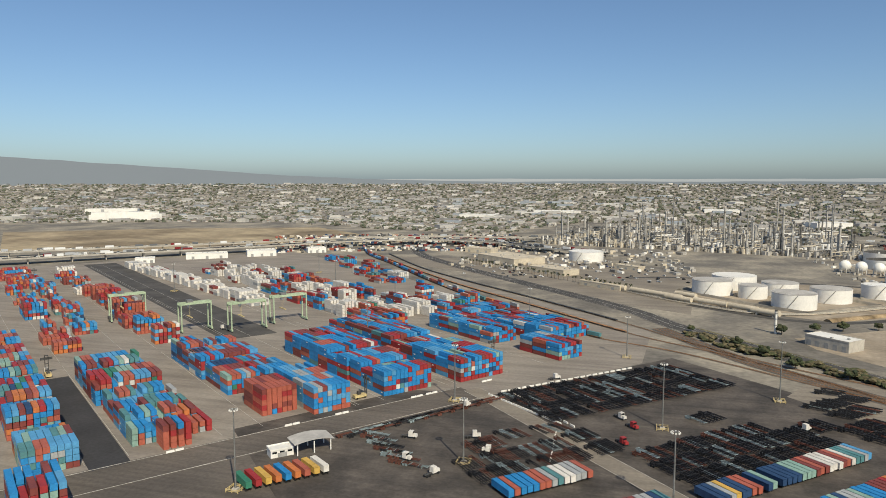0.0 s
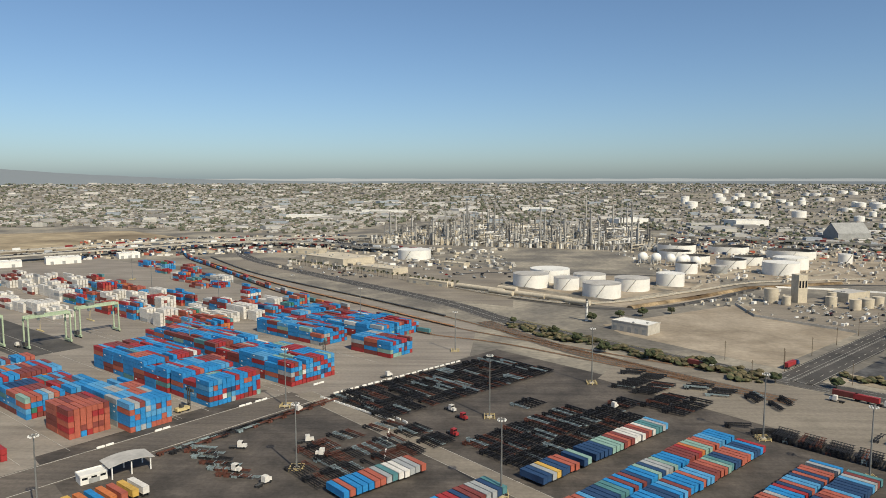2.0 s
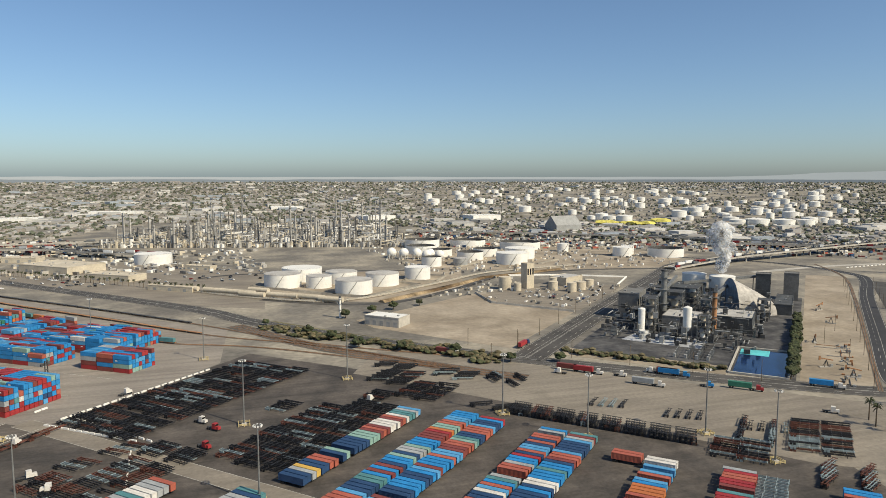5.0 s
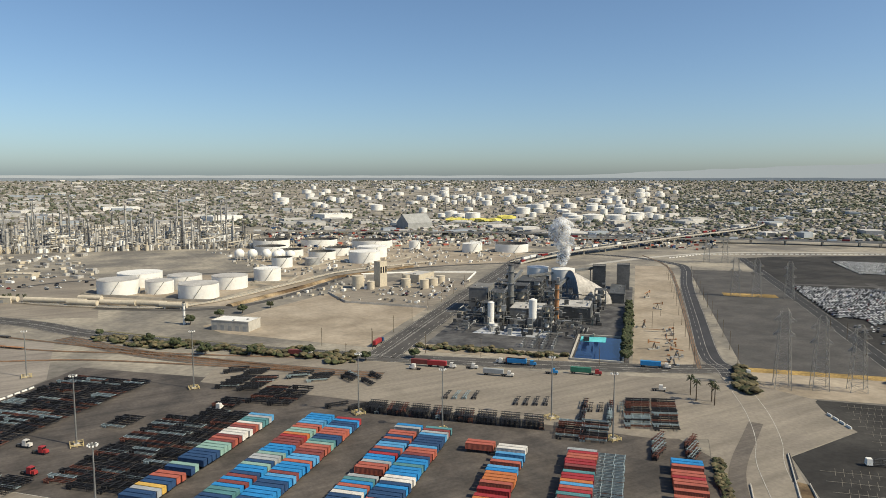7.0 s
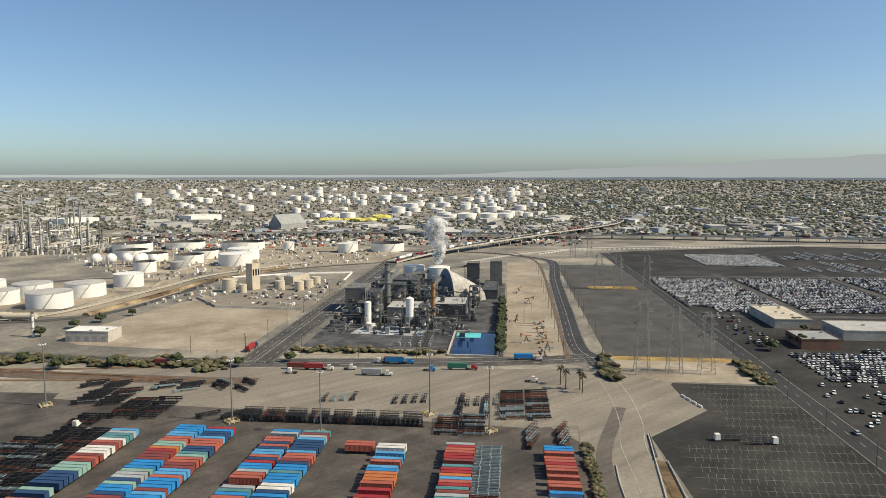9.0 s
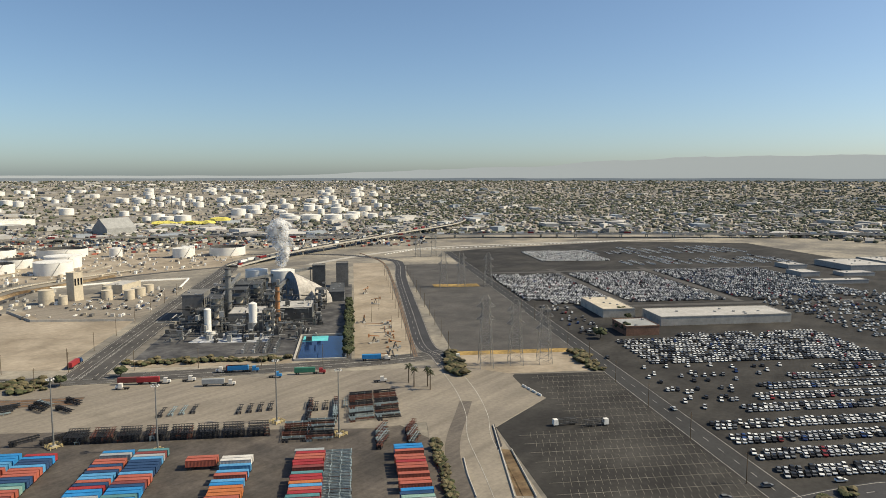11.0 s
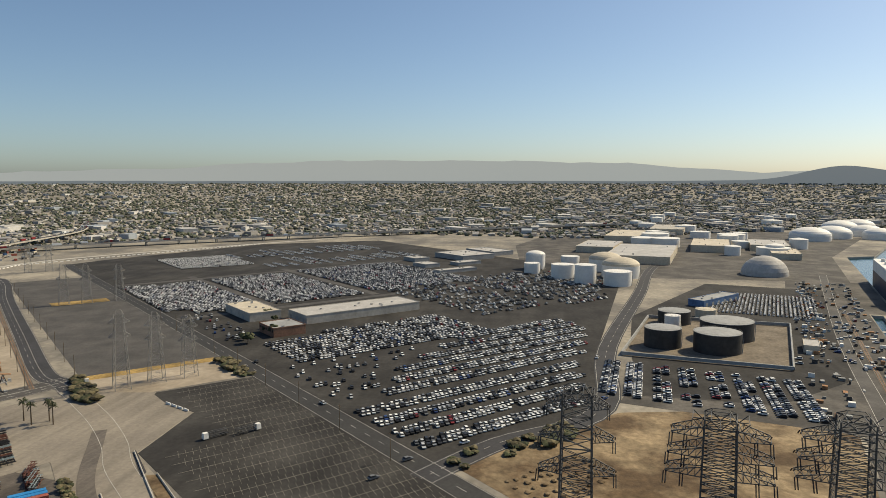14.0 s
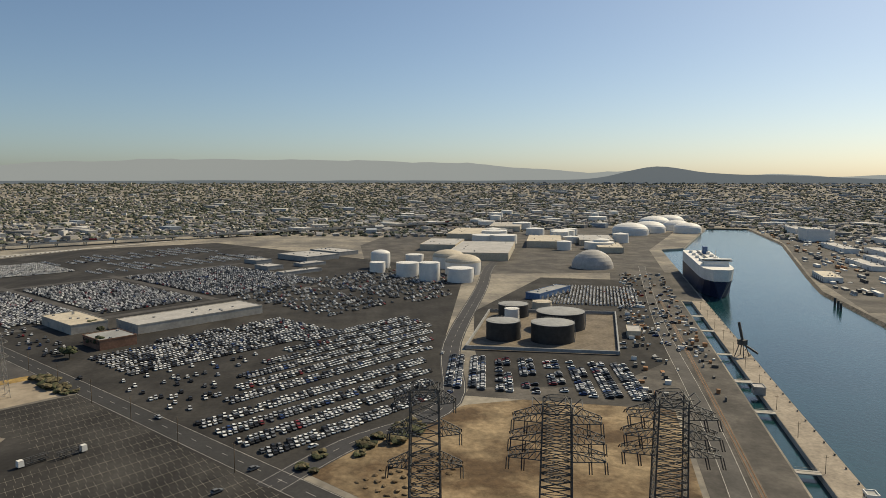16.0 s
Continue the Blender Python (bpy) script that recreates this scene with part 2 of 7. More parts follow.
def strip(g, way, a, b, z, mi=0, thick=0.0):
    """A ribbon beside a way, from offset a to b; z a number or one a place."""
    pa, pb = offsets(way, a), offsets(way, b)
    n = len(pa)
    zs = [z] * n if isinstance(z, (int, float)) else z
    vs = [(*p, q) for p, q in zip(pa, zs)] + [(*p, q) for p, q in zip(pb, zs)]
    g.add(vs, [(i, i + 1, n + i + 1, n + i) if a > b else (n + i, n + i + 1, i + 1, i) for i in range(n - 1)], mi)
    if thick:
        vs = vs + [(x, y, q - thick) for x, y, q in vs]
        fs = []
        for i in range(n - 1):
            fs += [(i, i + 1, 2 * n + i + 1, 2 * n + i), (n + i, n + i + 1, 3 * n + i + 1, 3 * n + i), (2 * n + i, 2 * n + i + 1, 3 * n + i + 1, 3 * n + i)]
        g.add(vs, fs, mi)
    return g


YO, YA = (-158.2, 308.0), radians(143)
LA = radians(44)
QO, QA = (231.0, -182.0), radians(-18)


def yard(u, v):
    """Container yard: u along the boxes, away from the front road; v across."""
    return (YO[0] + u * math.cos(YA) - v * math.sin(YA), YO[1] + u * math.sin(YA) + v * math.cos(YA))


def lot(p, q):
    """Parking lots and trailer yard: p away along the car road, q to its left."""
    return (p * math.cos(LA) - q * math.sin(LA), p * math.sin(LA) + q * math.cos(LA))


def quay(s, n):
    """Harbour: s along the quay, n out over the water."""
    return (QO[0] + s * math.cos(QA) + n * math.sin(QA), QO[1] + s * math.sin(QA) - n * math.cos(QA))


def terrain(x, y):
    """The plain lies level near by and climbs gently far away."""
    return 92.0 * (max(0.0, min(4800.0, math.hypot(x, y)) - 1900.0) / 2900.0) ** 1.5


def rect(f, a0, a1, b0, b1):
    return [f(a0, b0), f(a1, b0), f(a1, b1), f(a0, b1)]

# ---- ground, water ----
def far_bank(s):
    return float(np.interp(s, [-900, 520, 650, 1105, 1500], [128, 130, 150, 228, 245]))


def near_bank(s):
    return float(np.interp(s, [-900, 940, 975, 1500], [0, 0, 40, 150]))


def build_ground():
    S = [-6000, -4500, -3600] + list(range(-3000, -900, 100)) + [-900, -700, -500, -300, -60, 100, 200, 300, 425, 520, 650, 800, 940, 975, 1105, 1200, 1300, 1400, 1500, 1600, 1700, 1800] + list(range(1900, 3000, 100)) + list(range(3000, 6001, 200))
    N = [-6000] + list(range(-5000, -2800, 200)) + list(range(-2800, -900, 100)) + [-900, -800, -650, -500, -300, -150, -60, -22, -13, "near", "far", 60, 160, 320, 600, 800, 1000, 1200, 1400, 1600, 1800, 2000, 2300, 2600, 3000, 3500, 4000, 6000]
    g = Geo()
    grid = {}
    for i, s in enumerate(S):
        for j, n in enumerate(N):
            if n == "near":
                d = near_bank(s)
            elif n == "far":
                d = far_bank(s)
            elif j > N.index("far"):
                d = far_bank(s) + n
            else:
                d = n
            x, y = quay(s, d)
            grid[i, j] = len(g.v)
            g.v.append((x, y, terrain(x, y)))
    nf, sl = N.index("near"), N.index(-22)
    for i in range(len(S) - 1):
        for j in range(len(N) - 1):
            if j == nf and S[i] < 1500:
                continue
            if j == sl and -300 <= S[i] < 425:
                continue
            g.f.append((grid[i, j], grid[i, j + 1], grid[i + 1, j + 1], grid[i + 1, j]))
            g.m.append(0)
    ob = thing("ground", "dry sandy ground of a flat port plain", "ground", "", "structure", g, DIRT)
    bm = bmesh.new()
    bm.from_mesh(ob.data)
    bmesh.ops.recalc_face_normals(bm, faces=bm.faces)
    if bm.faces[0].normal.z < 0:
        bmesh.ops.reverse_faces(bm, faces=bm.faces)
    bm.to_mesh(ob.data)
    bm.free()
    # quay walls and rocky banks
    w = Geo()
    line = [s for s in S if -900 <= s <= 1500]
    for a, b in zip(line, line[1:]):
        for bank, out in ((near_bank, 0.0), (far_bank, -7.0)):
            p, q = quay(a, bank(a)), quay(b, bank(b))
            p2, q2 = quay(a, bank(a) + out), quay(b, bank(b) + out)
            w.add([(*p, 0), (*q, 0), (*q2, -6), (*p2, -6)], [(0, 1, 2, 3)], 0 if out == 0 else 1)
    for n in (-22, -13):
        out = 4.0 if n == -22 else 0.0
        for a, b in zip([-300, -60, 100, 200, 300], [-60, 100, 200, 300, 425]):
            w.add([(*quay(a, n), 0), (*quay(b, n), 0), (*quay(b, n + out), -6), (*quay(a, n + out), -6)], [(0, 1, 2, 3)], 1 if out else 0)
    for s in (425, -300):
        w.add([(*quay(s, -22), 0), (*quay(s, -13), 0), (*quay(s, -13), -6), (*quay(s, -22), -6)], [(0, 1, 2, 3)], 0)
    w.add([(*quay(1500, near_bank(1500)), 0), (*quay(1500, far_bank(1500)), 0), (*quay(1500, far_bank(1500)), -6), (*quay(1500, near_bank(1500)), -6)], [(0, 1, 2, 3)], 1)
    thing("quay_wall", "dark concrete quay wall and rock bank", "wall", "", "structure", w, [CONCRETE, ROCK])
    g = Geo()
    g.add([(*quay(-900, -30), -2.6), (*quay(1520, -30), -2.6), (*quay(1520, 330), -2.6), (*quay(-900, 330), -2.6)], [(0, 3, 2, 1)])
    thing("water", "calm blue-green harbour channel water", "water", "", "structure", g, WATER)


build_ground()

# ---- paved surfaces and roads ----
sheet("pavement", [yard(-30, 260), yard(-30, -95), yard(-36, -215), yard(20, -300), yard(330, -300), yard(480, -330), yard(760, -330), yard(800, 260)], 0.05, YARD, "worn concrete pavement of the container yard")
sheet("pavement", rect(yard, -260, -29, -60, 330), 0.045, TARMAC, "stained tarmac before the container yard")
sheet("asphalt_lane", rect(yard, -8, 152, 88, 104), 0.10, LANE, "fresh black asphalt lane between container blocks")
sheet("asphalt_lane", rect(yard, 190, 760, -62, -20), 0.10, ROAD, "long grey asphalt lane between container rows")
sheet("road", rect(yard, -30, -6, -88, 260), 0.09, TARMAC, "worn tarmac front road of the container yard", "road")
sheet("pavement", [lot(60, 330), lot(160, 348), lot(200, 318), lot(345, 330), lot(350, 130), lot(345, -5), lot(300, -35), lot(180, -35), lot(60, -35)], 0.07, TRAILERS, "oil-stained tarmac of the trailer yard")
sheet("pavement", [lot(338, 240), lot(405, 262), lot(408, 100), lot(424, -60), lot(398, -95), lot(330, -60), lot(318, -10), lot(331, 125)], 0.11, APRON, "pale dusty concrete apron beside the truck road")
sheet("pavement", rect(lot, 445, 765, 2, 142), 0.08, PLANTLOT, "dark asphalt yard of the industrial plant")
sheet("sand_strip", rect(lot, 436, 955, -41, 0), 0.08, SAND, "bare sandy strip with wellheads", "ground")
sheet("dirt_lot", [lot(442, 180), lot(585, 180), lot(680, 190), lot(640, 300), lot(470, 330), lot(452, 300)], 0.06, SAND, "bare beige dirt lot beside the road", "ground")
sheet("pavement", rect(lot, 455, 930, -150, -66), 0.09, ROAD, "empty grey asphalt lot under the power line")
sheet("pavement", [lot(60, -62), lot(240, -70), lot(312, -66), lot(352, -102), lot(372, -95), lot(398, -92), lot(396, -150), lot(200, -152), lot(60, -152)], 0.09, LOT, "empty grey asphalt lot with faded parking lines")
sheet("pavement", [lot(228, -163), lot(1085, -150), lot(1120, -210), lot(1218, -487), lot(1160, -700), lot(700, -700), lot(520, -640), lot(330, -385), lot(234, -270)], 0.06, LOT, "vast asphalt parking lot of a car terminal")
sheet("pavement", [quay(105, -165), quay(120, -95), quay(190, -55), quay(460, -48), quay(560, -40), quay(560, -170), quay(330, -210), quay(215, -190)], 0.07, LOT, "asphalt lot round the black storage tanks")
sheet("dirt_yard", [lot(60, -165), lot(225, -168), (352, -44), quay(112, -95), quay(95, -62), quay(-200, -62)], 0.05, EARTH, "churned brown earth under the power line towers", "ground")
sheet("dirt_strip", [lot(400, -58), lot(455, -60), lot(452, -150), lot(400, -148)], 0.10, SAND, "sandy strip at the feet of the towers", "ground")
sheet("dry_grass_strip", rect(lot, 446, 456, -146, -62), 0.13, DRYGRASS, "strip of dry yellow grass along a fence", "grass")
sheet("dry_grass_strip", rect(lot, 732, 752, -136, -86), 0.13, DRYGRASS, "strip of dry yellow grass crossing the lot", "grass")
sheet("dirt_field", [(-1031, 894), (-1400, 1225), (-1120, 1440), (-790, 1580), (-597, 1402), (-560, 1180), (-639, 1092), (-815, 958)], 0.06, FIELD, "wide bare sandy field beyond the elevated road", "ground")
sheet("pavement", [(-480, 1010), (-300, 1010), (-90, 1060), (60, 900), (40, 640), (-60, 700), (-220, 860)], 0.05, APRON, "pale rail yard and parking ground")
sheet("dirt_lot", [(40, 690), (60, 860), (160, 860), (300, 840), (250, 690), (150, 640)], 0.07, SAND, "bare tank farm ground")
sheet("dirt_lot", [(250, 860), (300, 1250), (560, 1180), (700, 900), (560, 780), (420, 800)], 0.06, SAND, "bare ground of the far tank farm")


def road(name, way, width, material, label, z=0.15, lines=(), dash=()):
    g = Geo()
    strip(g, way, width / 2, -width / 2, z)
    ob = thing(name, label, "road", "", "structure", g, material)
    marks = Geo()
    for off in lines:
        strip(marks, way, off + 0.12, off - 0.12, z + 0.03)
    for off in dash:
        pts = offsets(way, off)
        for a, b in zip(pts[:-1], pts[1:]):
            L = float(np.hypot(*(b - a)))
            k = max(1, int(L / 12))
            for i in range(k):
                p, q = a + (b - a) * (i / k), a + (b - a) * ((i + 0.35) / k)
                marks.beam((*p, z + 0.02), (*q, z + 0.02), 0.2)
    if marks.v:
        part("road_markings", marks, LINE, ob, "faded white road lines")
    return ob


MAIN = smoothed([lot(452, -330 + 270), lot(440, -20), lot(428, 60), lot(417, 180), lot(415, 290), lot(424, 400), lot(444, 505), (-236, 903), (-360, 1080), (-420, 1300)])
road("road", MAIN, 20, ROAD, "wide grey asphalt truck road with faded lines", 0.14, (-9, 9, 0.3, -0.3), (-5, 5))
road("road", smoothed([lot(418, 160), lot(470, 160), lot(860, 160), lot(1010, 150), lot(1150, 60)]), 24, ROAD, "dark asphalt road beside the plant with lane lines", 0.17, (-11, 11, -0.4, 0.4, 3), (-7, 7))
road("road", smoothed([lot(60, -157), lot(233, -157), lot(480, -156), lot(760, -153), lot(1088, -148)]), 13, mat("dark_road", (0.036, 0.035, 0.034), 0.85, fine=0.5, big=0.05, amount=0.2), "dark asphalt road along the car terminal", 0.14, (-6, 6), (0,))
road("road", [lot(600, -163), lot(608, -640)], 10, ROAD, "asphalt lane crossing the parking lot", 0.12)
road("road", [lot(832, -163), lot(850, -600)], 10, ROAD, "asphalt lane crossing the parking lot", 0.12)
road("road", [lot(612, -254), lot(860, -250)], 9, ROAD, "asphalt lane between rows of cars", 0.125)
road("road", [lot(612, -366), lot(860, -372)], 9, ROAD, "asphalt lane between rows of cars", 0.125)
road("road", smoothed([lot(218, -150), lot(228, -200), (357, -36), (492, -52), (733, -108), (930, -150), (1150, -220)]), 14, LANE, "asphalt terminal road past the black tanks", 0.15, (-6, 6), (0,))
road("road", smoothed([quay(-150, -52), quay(0, -48), quay(110, -48), quay(330, -52), quay(700, -45)]), 9, ROAD, "grey asphalt quay road", 0.13, (-4, 4))
sheet("dirt_verge", [lot(322, -34), lot(398, -18), lot(424, -60), lot(398, -93), lot(373, -94), lot(352, -101), lot(312, -65), lot(238, -68), lot(60, -61), lot(60, -33), lot(300, -33)], 0.118, APRON, "pale dusty ground beside the access road", "ground")
road("road", smoothed([lot(430, -57), lot(400, -59), lot(366, -61), lot(330, -60), lot(300, -56), lot(255, -56), lot(150, -54), lot(60, -54)]), 11, APRON, "pale curving concrete access road", 0.17, (-5.4, 5.4))
road("road", smoothed([lot(352, -58), lot(330, -52), lot(305, -45), lot(283, -41), lot(255, -40), lot(150, -40), lot(60, -40)]), 6.5, TARMAC, "worn tarmac side lane along the fence", 0.19)
RAILROAD = smoothed([lot(425, -58), lot(450, -56), lot(480, -49), lot(600, -51), lot(800, -55), lot(930, -62), lot(990, -50), lot(1060, 20), lot(1080, 120), lot(1060, 300)])
road("road", RAILROAD, 14, LANE, "dark two-lane road beside the sandy strip", 0.16, (-6.5, 6.5, 0.0), (3,))
road("road", smoothed([(640, 700), (800, 720), (960, 690), (1216, 512), (1570, 236), (1800, 0)]), 12, CONCRETE, "pale concrete road behind the car terminal", 0.12, (-5, 5))

# yard front: barriers, low walls
def barrier_run(name, a, b, label, piece=3.6, gap=0.25, h=0.9, material=WHITE, group="white concrete barriers"):
    g = Geo()
    g.box(0, 0, 0, piece, 0.6, h * 0.35, 0, 0, 1.0)
    g.box(0, 0, h * 0.35, piece, 0.55, h * 0.65, 0, 0, 0.93)
    ang = math.degrees(math.atan2(b[1] - a[1], b[0] - a[0]))
    L = math.hypot(b[0] - a[0], b[1] - a[1])
    k = max(1, int(L / (piece + gap)))
    first = None
    for i in range(k):
        t = (i + 0.5) / k
        m = pose(a[0] + (b[0] - a[0]) * t, a[1] + (b[1] - a[1]) * t, 0.1, 0, 0, ang)
        if first is None:
            first = thing(name, label, "barrier", group, "", g, material, m)
        else:
            copy_thing(first, m)


barrier_run("concrete_barrier", yard(-27, -92), lot(202, 262), "white concrete road barrier on the yard tarmac")
barrier_run("concrete_barrier", lot(196, 258), lot(165, 222), "white concrete road barrier on the yard tarmac", gap=3.0)
barrier_run("concrete_barrier", yard(-33, -104), lot(205, 255), "white concrete road barrier on the yard tarmac", gap=1.5)
barrier_run("concrete_barrier", yard(-28, -100), yard(-40, -200), "white concrete barrier along the yard front", gap=1.0)
for v in (118, 70, 15, -12, -58, -68, -108):
    barrier_run("concrete_barrier", yard(-7, v + 4), yard(-7, v - 4), "white concrete barrier before a container block", gap=0.1)
barrier_run("concrete_barrier", (788, 697), (869, 706), "white barrier along the terminal edge", 5, 3, 1.2, group="far white barriers")
barrier_run("concrete_barrier", (869, 706), (971, 647), "white barrier along the terminal edge", 5, 3, 1.2, group="far white barriers")
barrier_run("concrete_barrier", (971, 647), (1214, 500), "white barrier along the terminal edge", 5, 3, 1.2, group="far white barriers")
barrier_run("concrete_barrier", lot(354, -100), lot(375, -94), "white barrier at the lot corner", 4.2, 0.4, 1.1, group="white concrete barriers")

# faded parking lines
g = Geo()
for i in range(30):
    p0 = 100 + i * 10
    a, b = lot(p0, -149), lot(p0, -74 if p0 < 310 else -104)
    if p0 < 394:
        g.beam((*a, 0.1), (*b, 0.1), 0.16)
        for k in range(24):
            q = -147 + k * 3.1
            if q < (-76 if p0 < 310 else -106):
                g.beam((*lot(p0 - 4, q), 0.1), (*lot(p0 + 4, q - 1.6), 0.1), 0.12)
ob = thing("parking_lines", "faded yellowish parking bay lines on asphalt", "road marking", "", "stuff", g, OLDLINE)

# railway curve
def railway(way, n_tracks, spacing, name="railway_track"):
    for k in range(n_tracks):
        off = (k - (n_tracks - 1) / 2) * spacing
        g, r = Geo(), Geo()
        strip(g, way, off + 1.6, off - 1.6, 0.2)
        for e in (-0.75, 0.75):
            strip(r, way, off + e + 0.09, off + e - 0.09, 0.36, thick=0.16)
        ob = thing(name, "railway track on dark ballast", "railway", "railway tracks", "structure", g, mat("ballast", (0.13, 0.11, 0.09), 0.95, fine=1.5, big=0.05, amount=0.3))
        part("rail", r, RUST, ob, "rusty steel rails")


RAIL = smoothed([(-470, 1110), (-413, 1005), (-340, 908), (-284, 828), (-192, 704), (-116, 620), (-54, 548), (-30, 522), (30, 490), (130, 405)])
railway(RAIL, 1, 5.0)
RAIL2 = smoothed([(-400, 1010), (-330, 915), (-270, 836), (-197, 746), (-100, 642), (-7, 543), (62, 488), (140, 400)])
railway(RAIL2, 1, 6.0)
RAIL3 = smoothed([(-390, 1030), (-287, 880), (-208, 789), (-110, 688), (-19, 590), (62, 495), (160, 420)])
railway(RAIL3, 1, 6.0)
STRIPRAIL = smoothed([lot(445, -40), lot(600, -42), lot(800, -44), lot(960, -40), lot(1080, -10)])
railway(STRIPRAIL, 1, 5.0)
QUAYRAIL = smoothed([quay(-150, -40), quay(50, -40), quay(200, -41), quay(420, -42)])
railway(QUAYRAIL, 1, 5.0)

sheet("pavement", [quay(-300, -58), quay(110, -60), quay(150, -88), quay(640, -88), quay(640, -2), quay(432, -2), quay(430, -23), quay(-300, -23)], 0.06, PORT, "dirty tarmac along the quay")
sheet("pier_top", rect(quay, -300, 427, -12.8, -0.2), 0.06, mat("pier_concrete", (0.30, 0.255, 0.20), 0.9, fine=0.5, big=0.06, amount=0.25), "tan concrete top of the narrow pier", "pier")
sheet("verge", [(36, 585), (30, 560), (62, 506), (82, 512)], 0.13, mat("weedy_ground", (0.10, 0.095, 0.05), 0.95, fine=.5, big=.08, amount=.5, second=(0.20, 0.165, 0.10), patch=0.08), "weedy verge with dry shrubs beside the road", "ground")
GATEROAD = smoothed([(-92, 372), (-72, 352), (-40, 318), (-8, 284), (30, 243), (70, 200)])
road("road", GATEROAD, 11, APRON, "pale concrete road between the yards", 0.12, (-5.3, 5.3))
sheet("pavement", [quay(560, -300), quay(640, -20), quay(930, -20), quay(1350, 60), quay(1500, -120), quay(1400, -560), quay(900, -520), quay(640, -420)], 0.05, PORT, "dark paved ground round the port warehouses")
sheet("pavement", [quay(400, far_bank(400) + 3), quay(650, far_bank(650) + 3), quay(1105, far_bank(1105) + 3), quay(1400, 260), quay(1400, 520), quay(400, 520)], 0.05, PORT, "dark paved ground across the channel")
PAD = smoothed([(-300, 886), (-203, 768), (-105, 666), (-20, 574)])
road("unloading_pad", PAD, 13, YARD, "long pale concrete unloading pad between the railway tracks", 0.16)
DARKTRACKS = smoothed([(12, 572), (58, 492), (98, 444), (140, 398), (172, 366)])
road("track_bed", DARKTRACKS, 15, TARMAC, "stained bed of the yard tracks", 0.17)
railway(DARKTRACKS, 3, 4.4)
g = Geo()
for v in (104.6, 87.4, 47, 27, -24, -26, -41, -85, -91, -131, -164):
    for a, b in ((0, 180), (190, 420), (430, 740)):
        g.beam((*yard(a, v), 0.08), (*yard(b, v), 0.08), 0.2)
for u in (-7, -29):
    g.beam((*yard(u, 250), 0.11), (*yard(u, -88), 0.11), 0.2)
thing("lane_lines", "worn pale lane lines on the yard concrete", "road marking", "", "stuff", g, LINE)
sheet("pavement", rect(quay, 88, 235, -172, -50), 0.055, PORT, "dark worn ground beside the lot of black tanks")
sheet("verge", rect(lot, 441, 461, 40, 146), 0.11, SAND, "sandy verge before the plant", "ground")

# ---- elevated roads ----
VIAWAYS = []


def viaduct(way, zs, width, label, pier_gap=34):
    way = smoothed(way, 5)
    zz = list(np.interp(np.linspace(0, 1, len(way)), np.linspace(0, 1, len(zs)), zs))
    VIAWAYS.append((way, zz, width))
    root = thing("elevated_road", label, "bridge", "", "structure")
    part("deck", strip(Geo(), way, width / 2, -width / 2, zz, thick=1.4), CONCRETE, root)
    g = Geo()
    strip(g, way, width / 2 - 0.6, -width / 2 + 0.6, [z + 0.03 for z in zz])
    part("roadway", g, ROAD, root, "grey asphalt roadway")
    for e in (1, -1):
        g = Geo()
        strip(g, way, e * width / 2 + 0.15, e * width / 2 - 0.15, [z + 0.95 for z in zz], thick=0.95)
        part("parapet", g, CONCRETE, root, "pale concrete parapet")
    done = 0.0
    pier = None
    for (a, b, z) in zip(way, way[1:], zz):
        done += math.hypot(b[0] - a[0], b[1] - a[1])
        if done > pier_gap and z > 3.5:
            done = 0
            g = Geo()
            ang = math.degrees(math.atan2(b[1] - a[1], b[0] - a[0]))
            c, s = math.cos(radians(ang + 90)), math.sin(radians(ang + 90))
            for e in (-0.3, 0.3):
                g.cyl(a[0] + c * e * width, a[1] + s * e * width, -0.2, 0.9, z - 2.2, 8)
            g.box(a[0], a[1], z - 2.6, 1.8, width * 0.9, 1.25, ang, bottom=True)
            part("pier", g, CONCRETE, root, "concrete pier with cap beam")
    return root


viaduct([(-1080, 545), (-863, 747), (-792, 830), (-703, 927), (-600, 1030), (-500, 1150), (-380, 1225), (-250, 1205), (-160, 1140), (-60, 1075)], [9, 9, 9, 9, 10, 10, 9, 9, 8, 7], 26, "long pale concrete elevated road with many piers")
viaduct([(-1240, 560), (-980, 800), (-840, 935), (-700, 1065), (-560, 1200), (-380, 1300), (-150, 1330)], [8, 8, 8, 8, 9, 9, 8], 16, "second pale concrete elevated road behind the first")
viaduct([(560, 760), (687, 795), (829, 826), (1022, 872), (1252, 925), (1420, 1000), (1700, 1180)], [1.5, 8, 10, 11, 11, 9, 5], 18, "pale concrete flyover climbing over the railway")
viaduct([(820, 1000), (1040, 830), (1150, 720), (1245, 600), (1390, 400), (1560, 140), (1800, -250), (2000, -640)], [6, 8, 8, 8, 8, 8, 8, 8], 24, "long pale concrete freeway on piers")
viaduct([(250, 1480), (520, 1330), (800, 1120), (960, 930)], [7, 8, 8, 8], 16, "dark concrete overpass behind the tank farm")


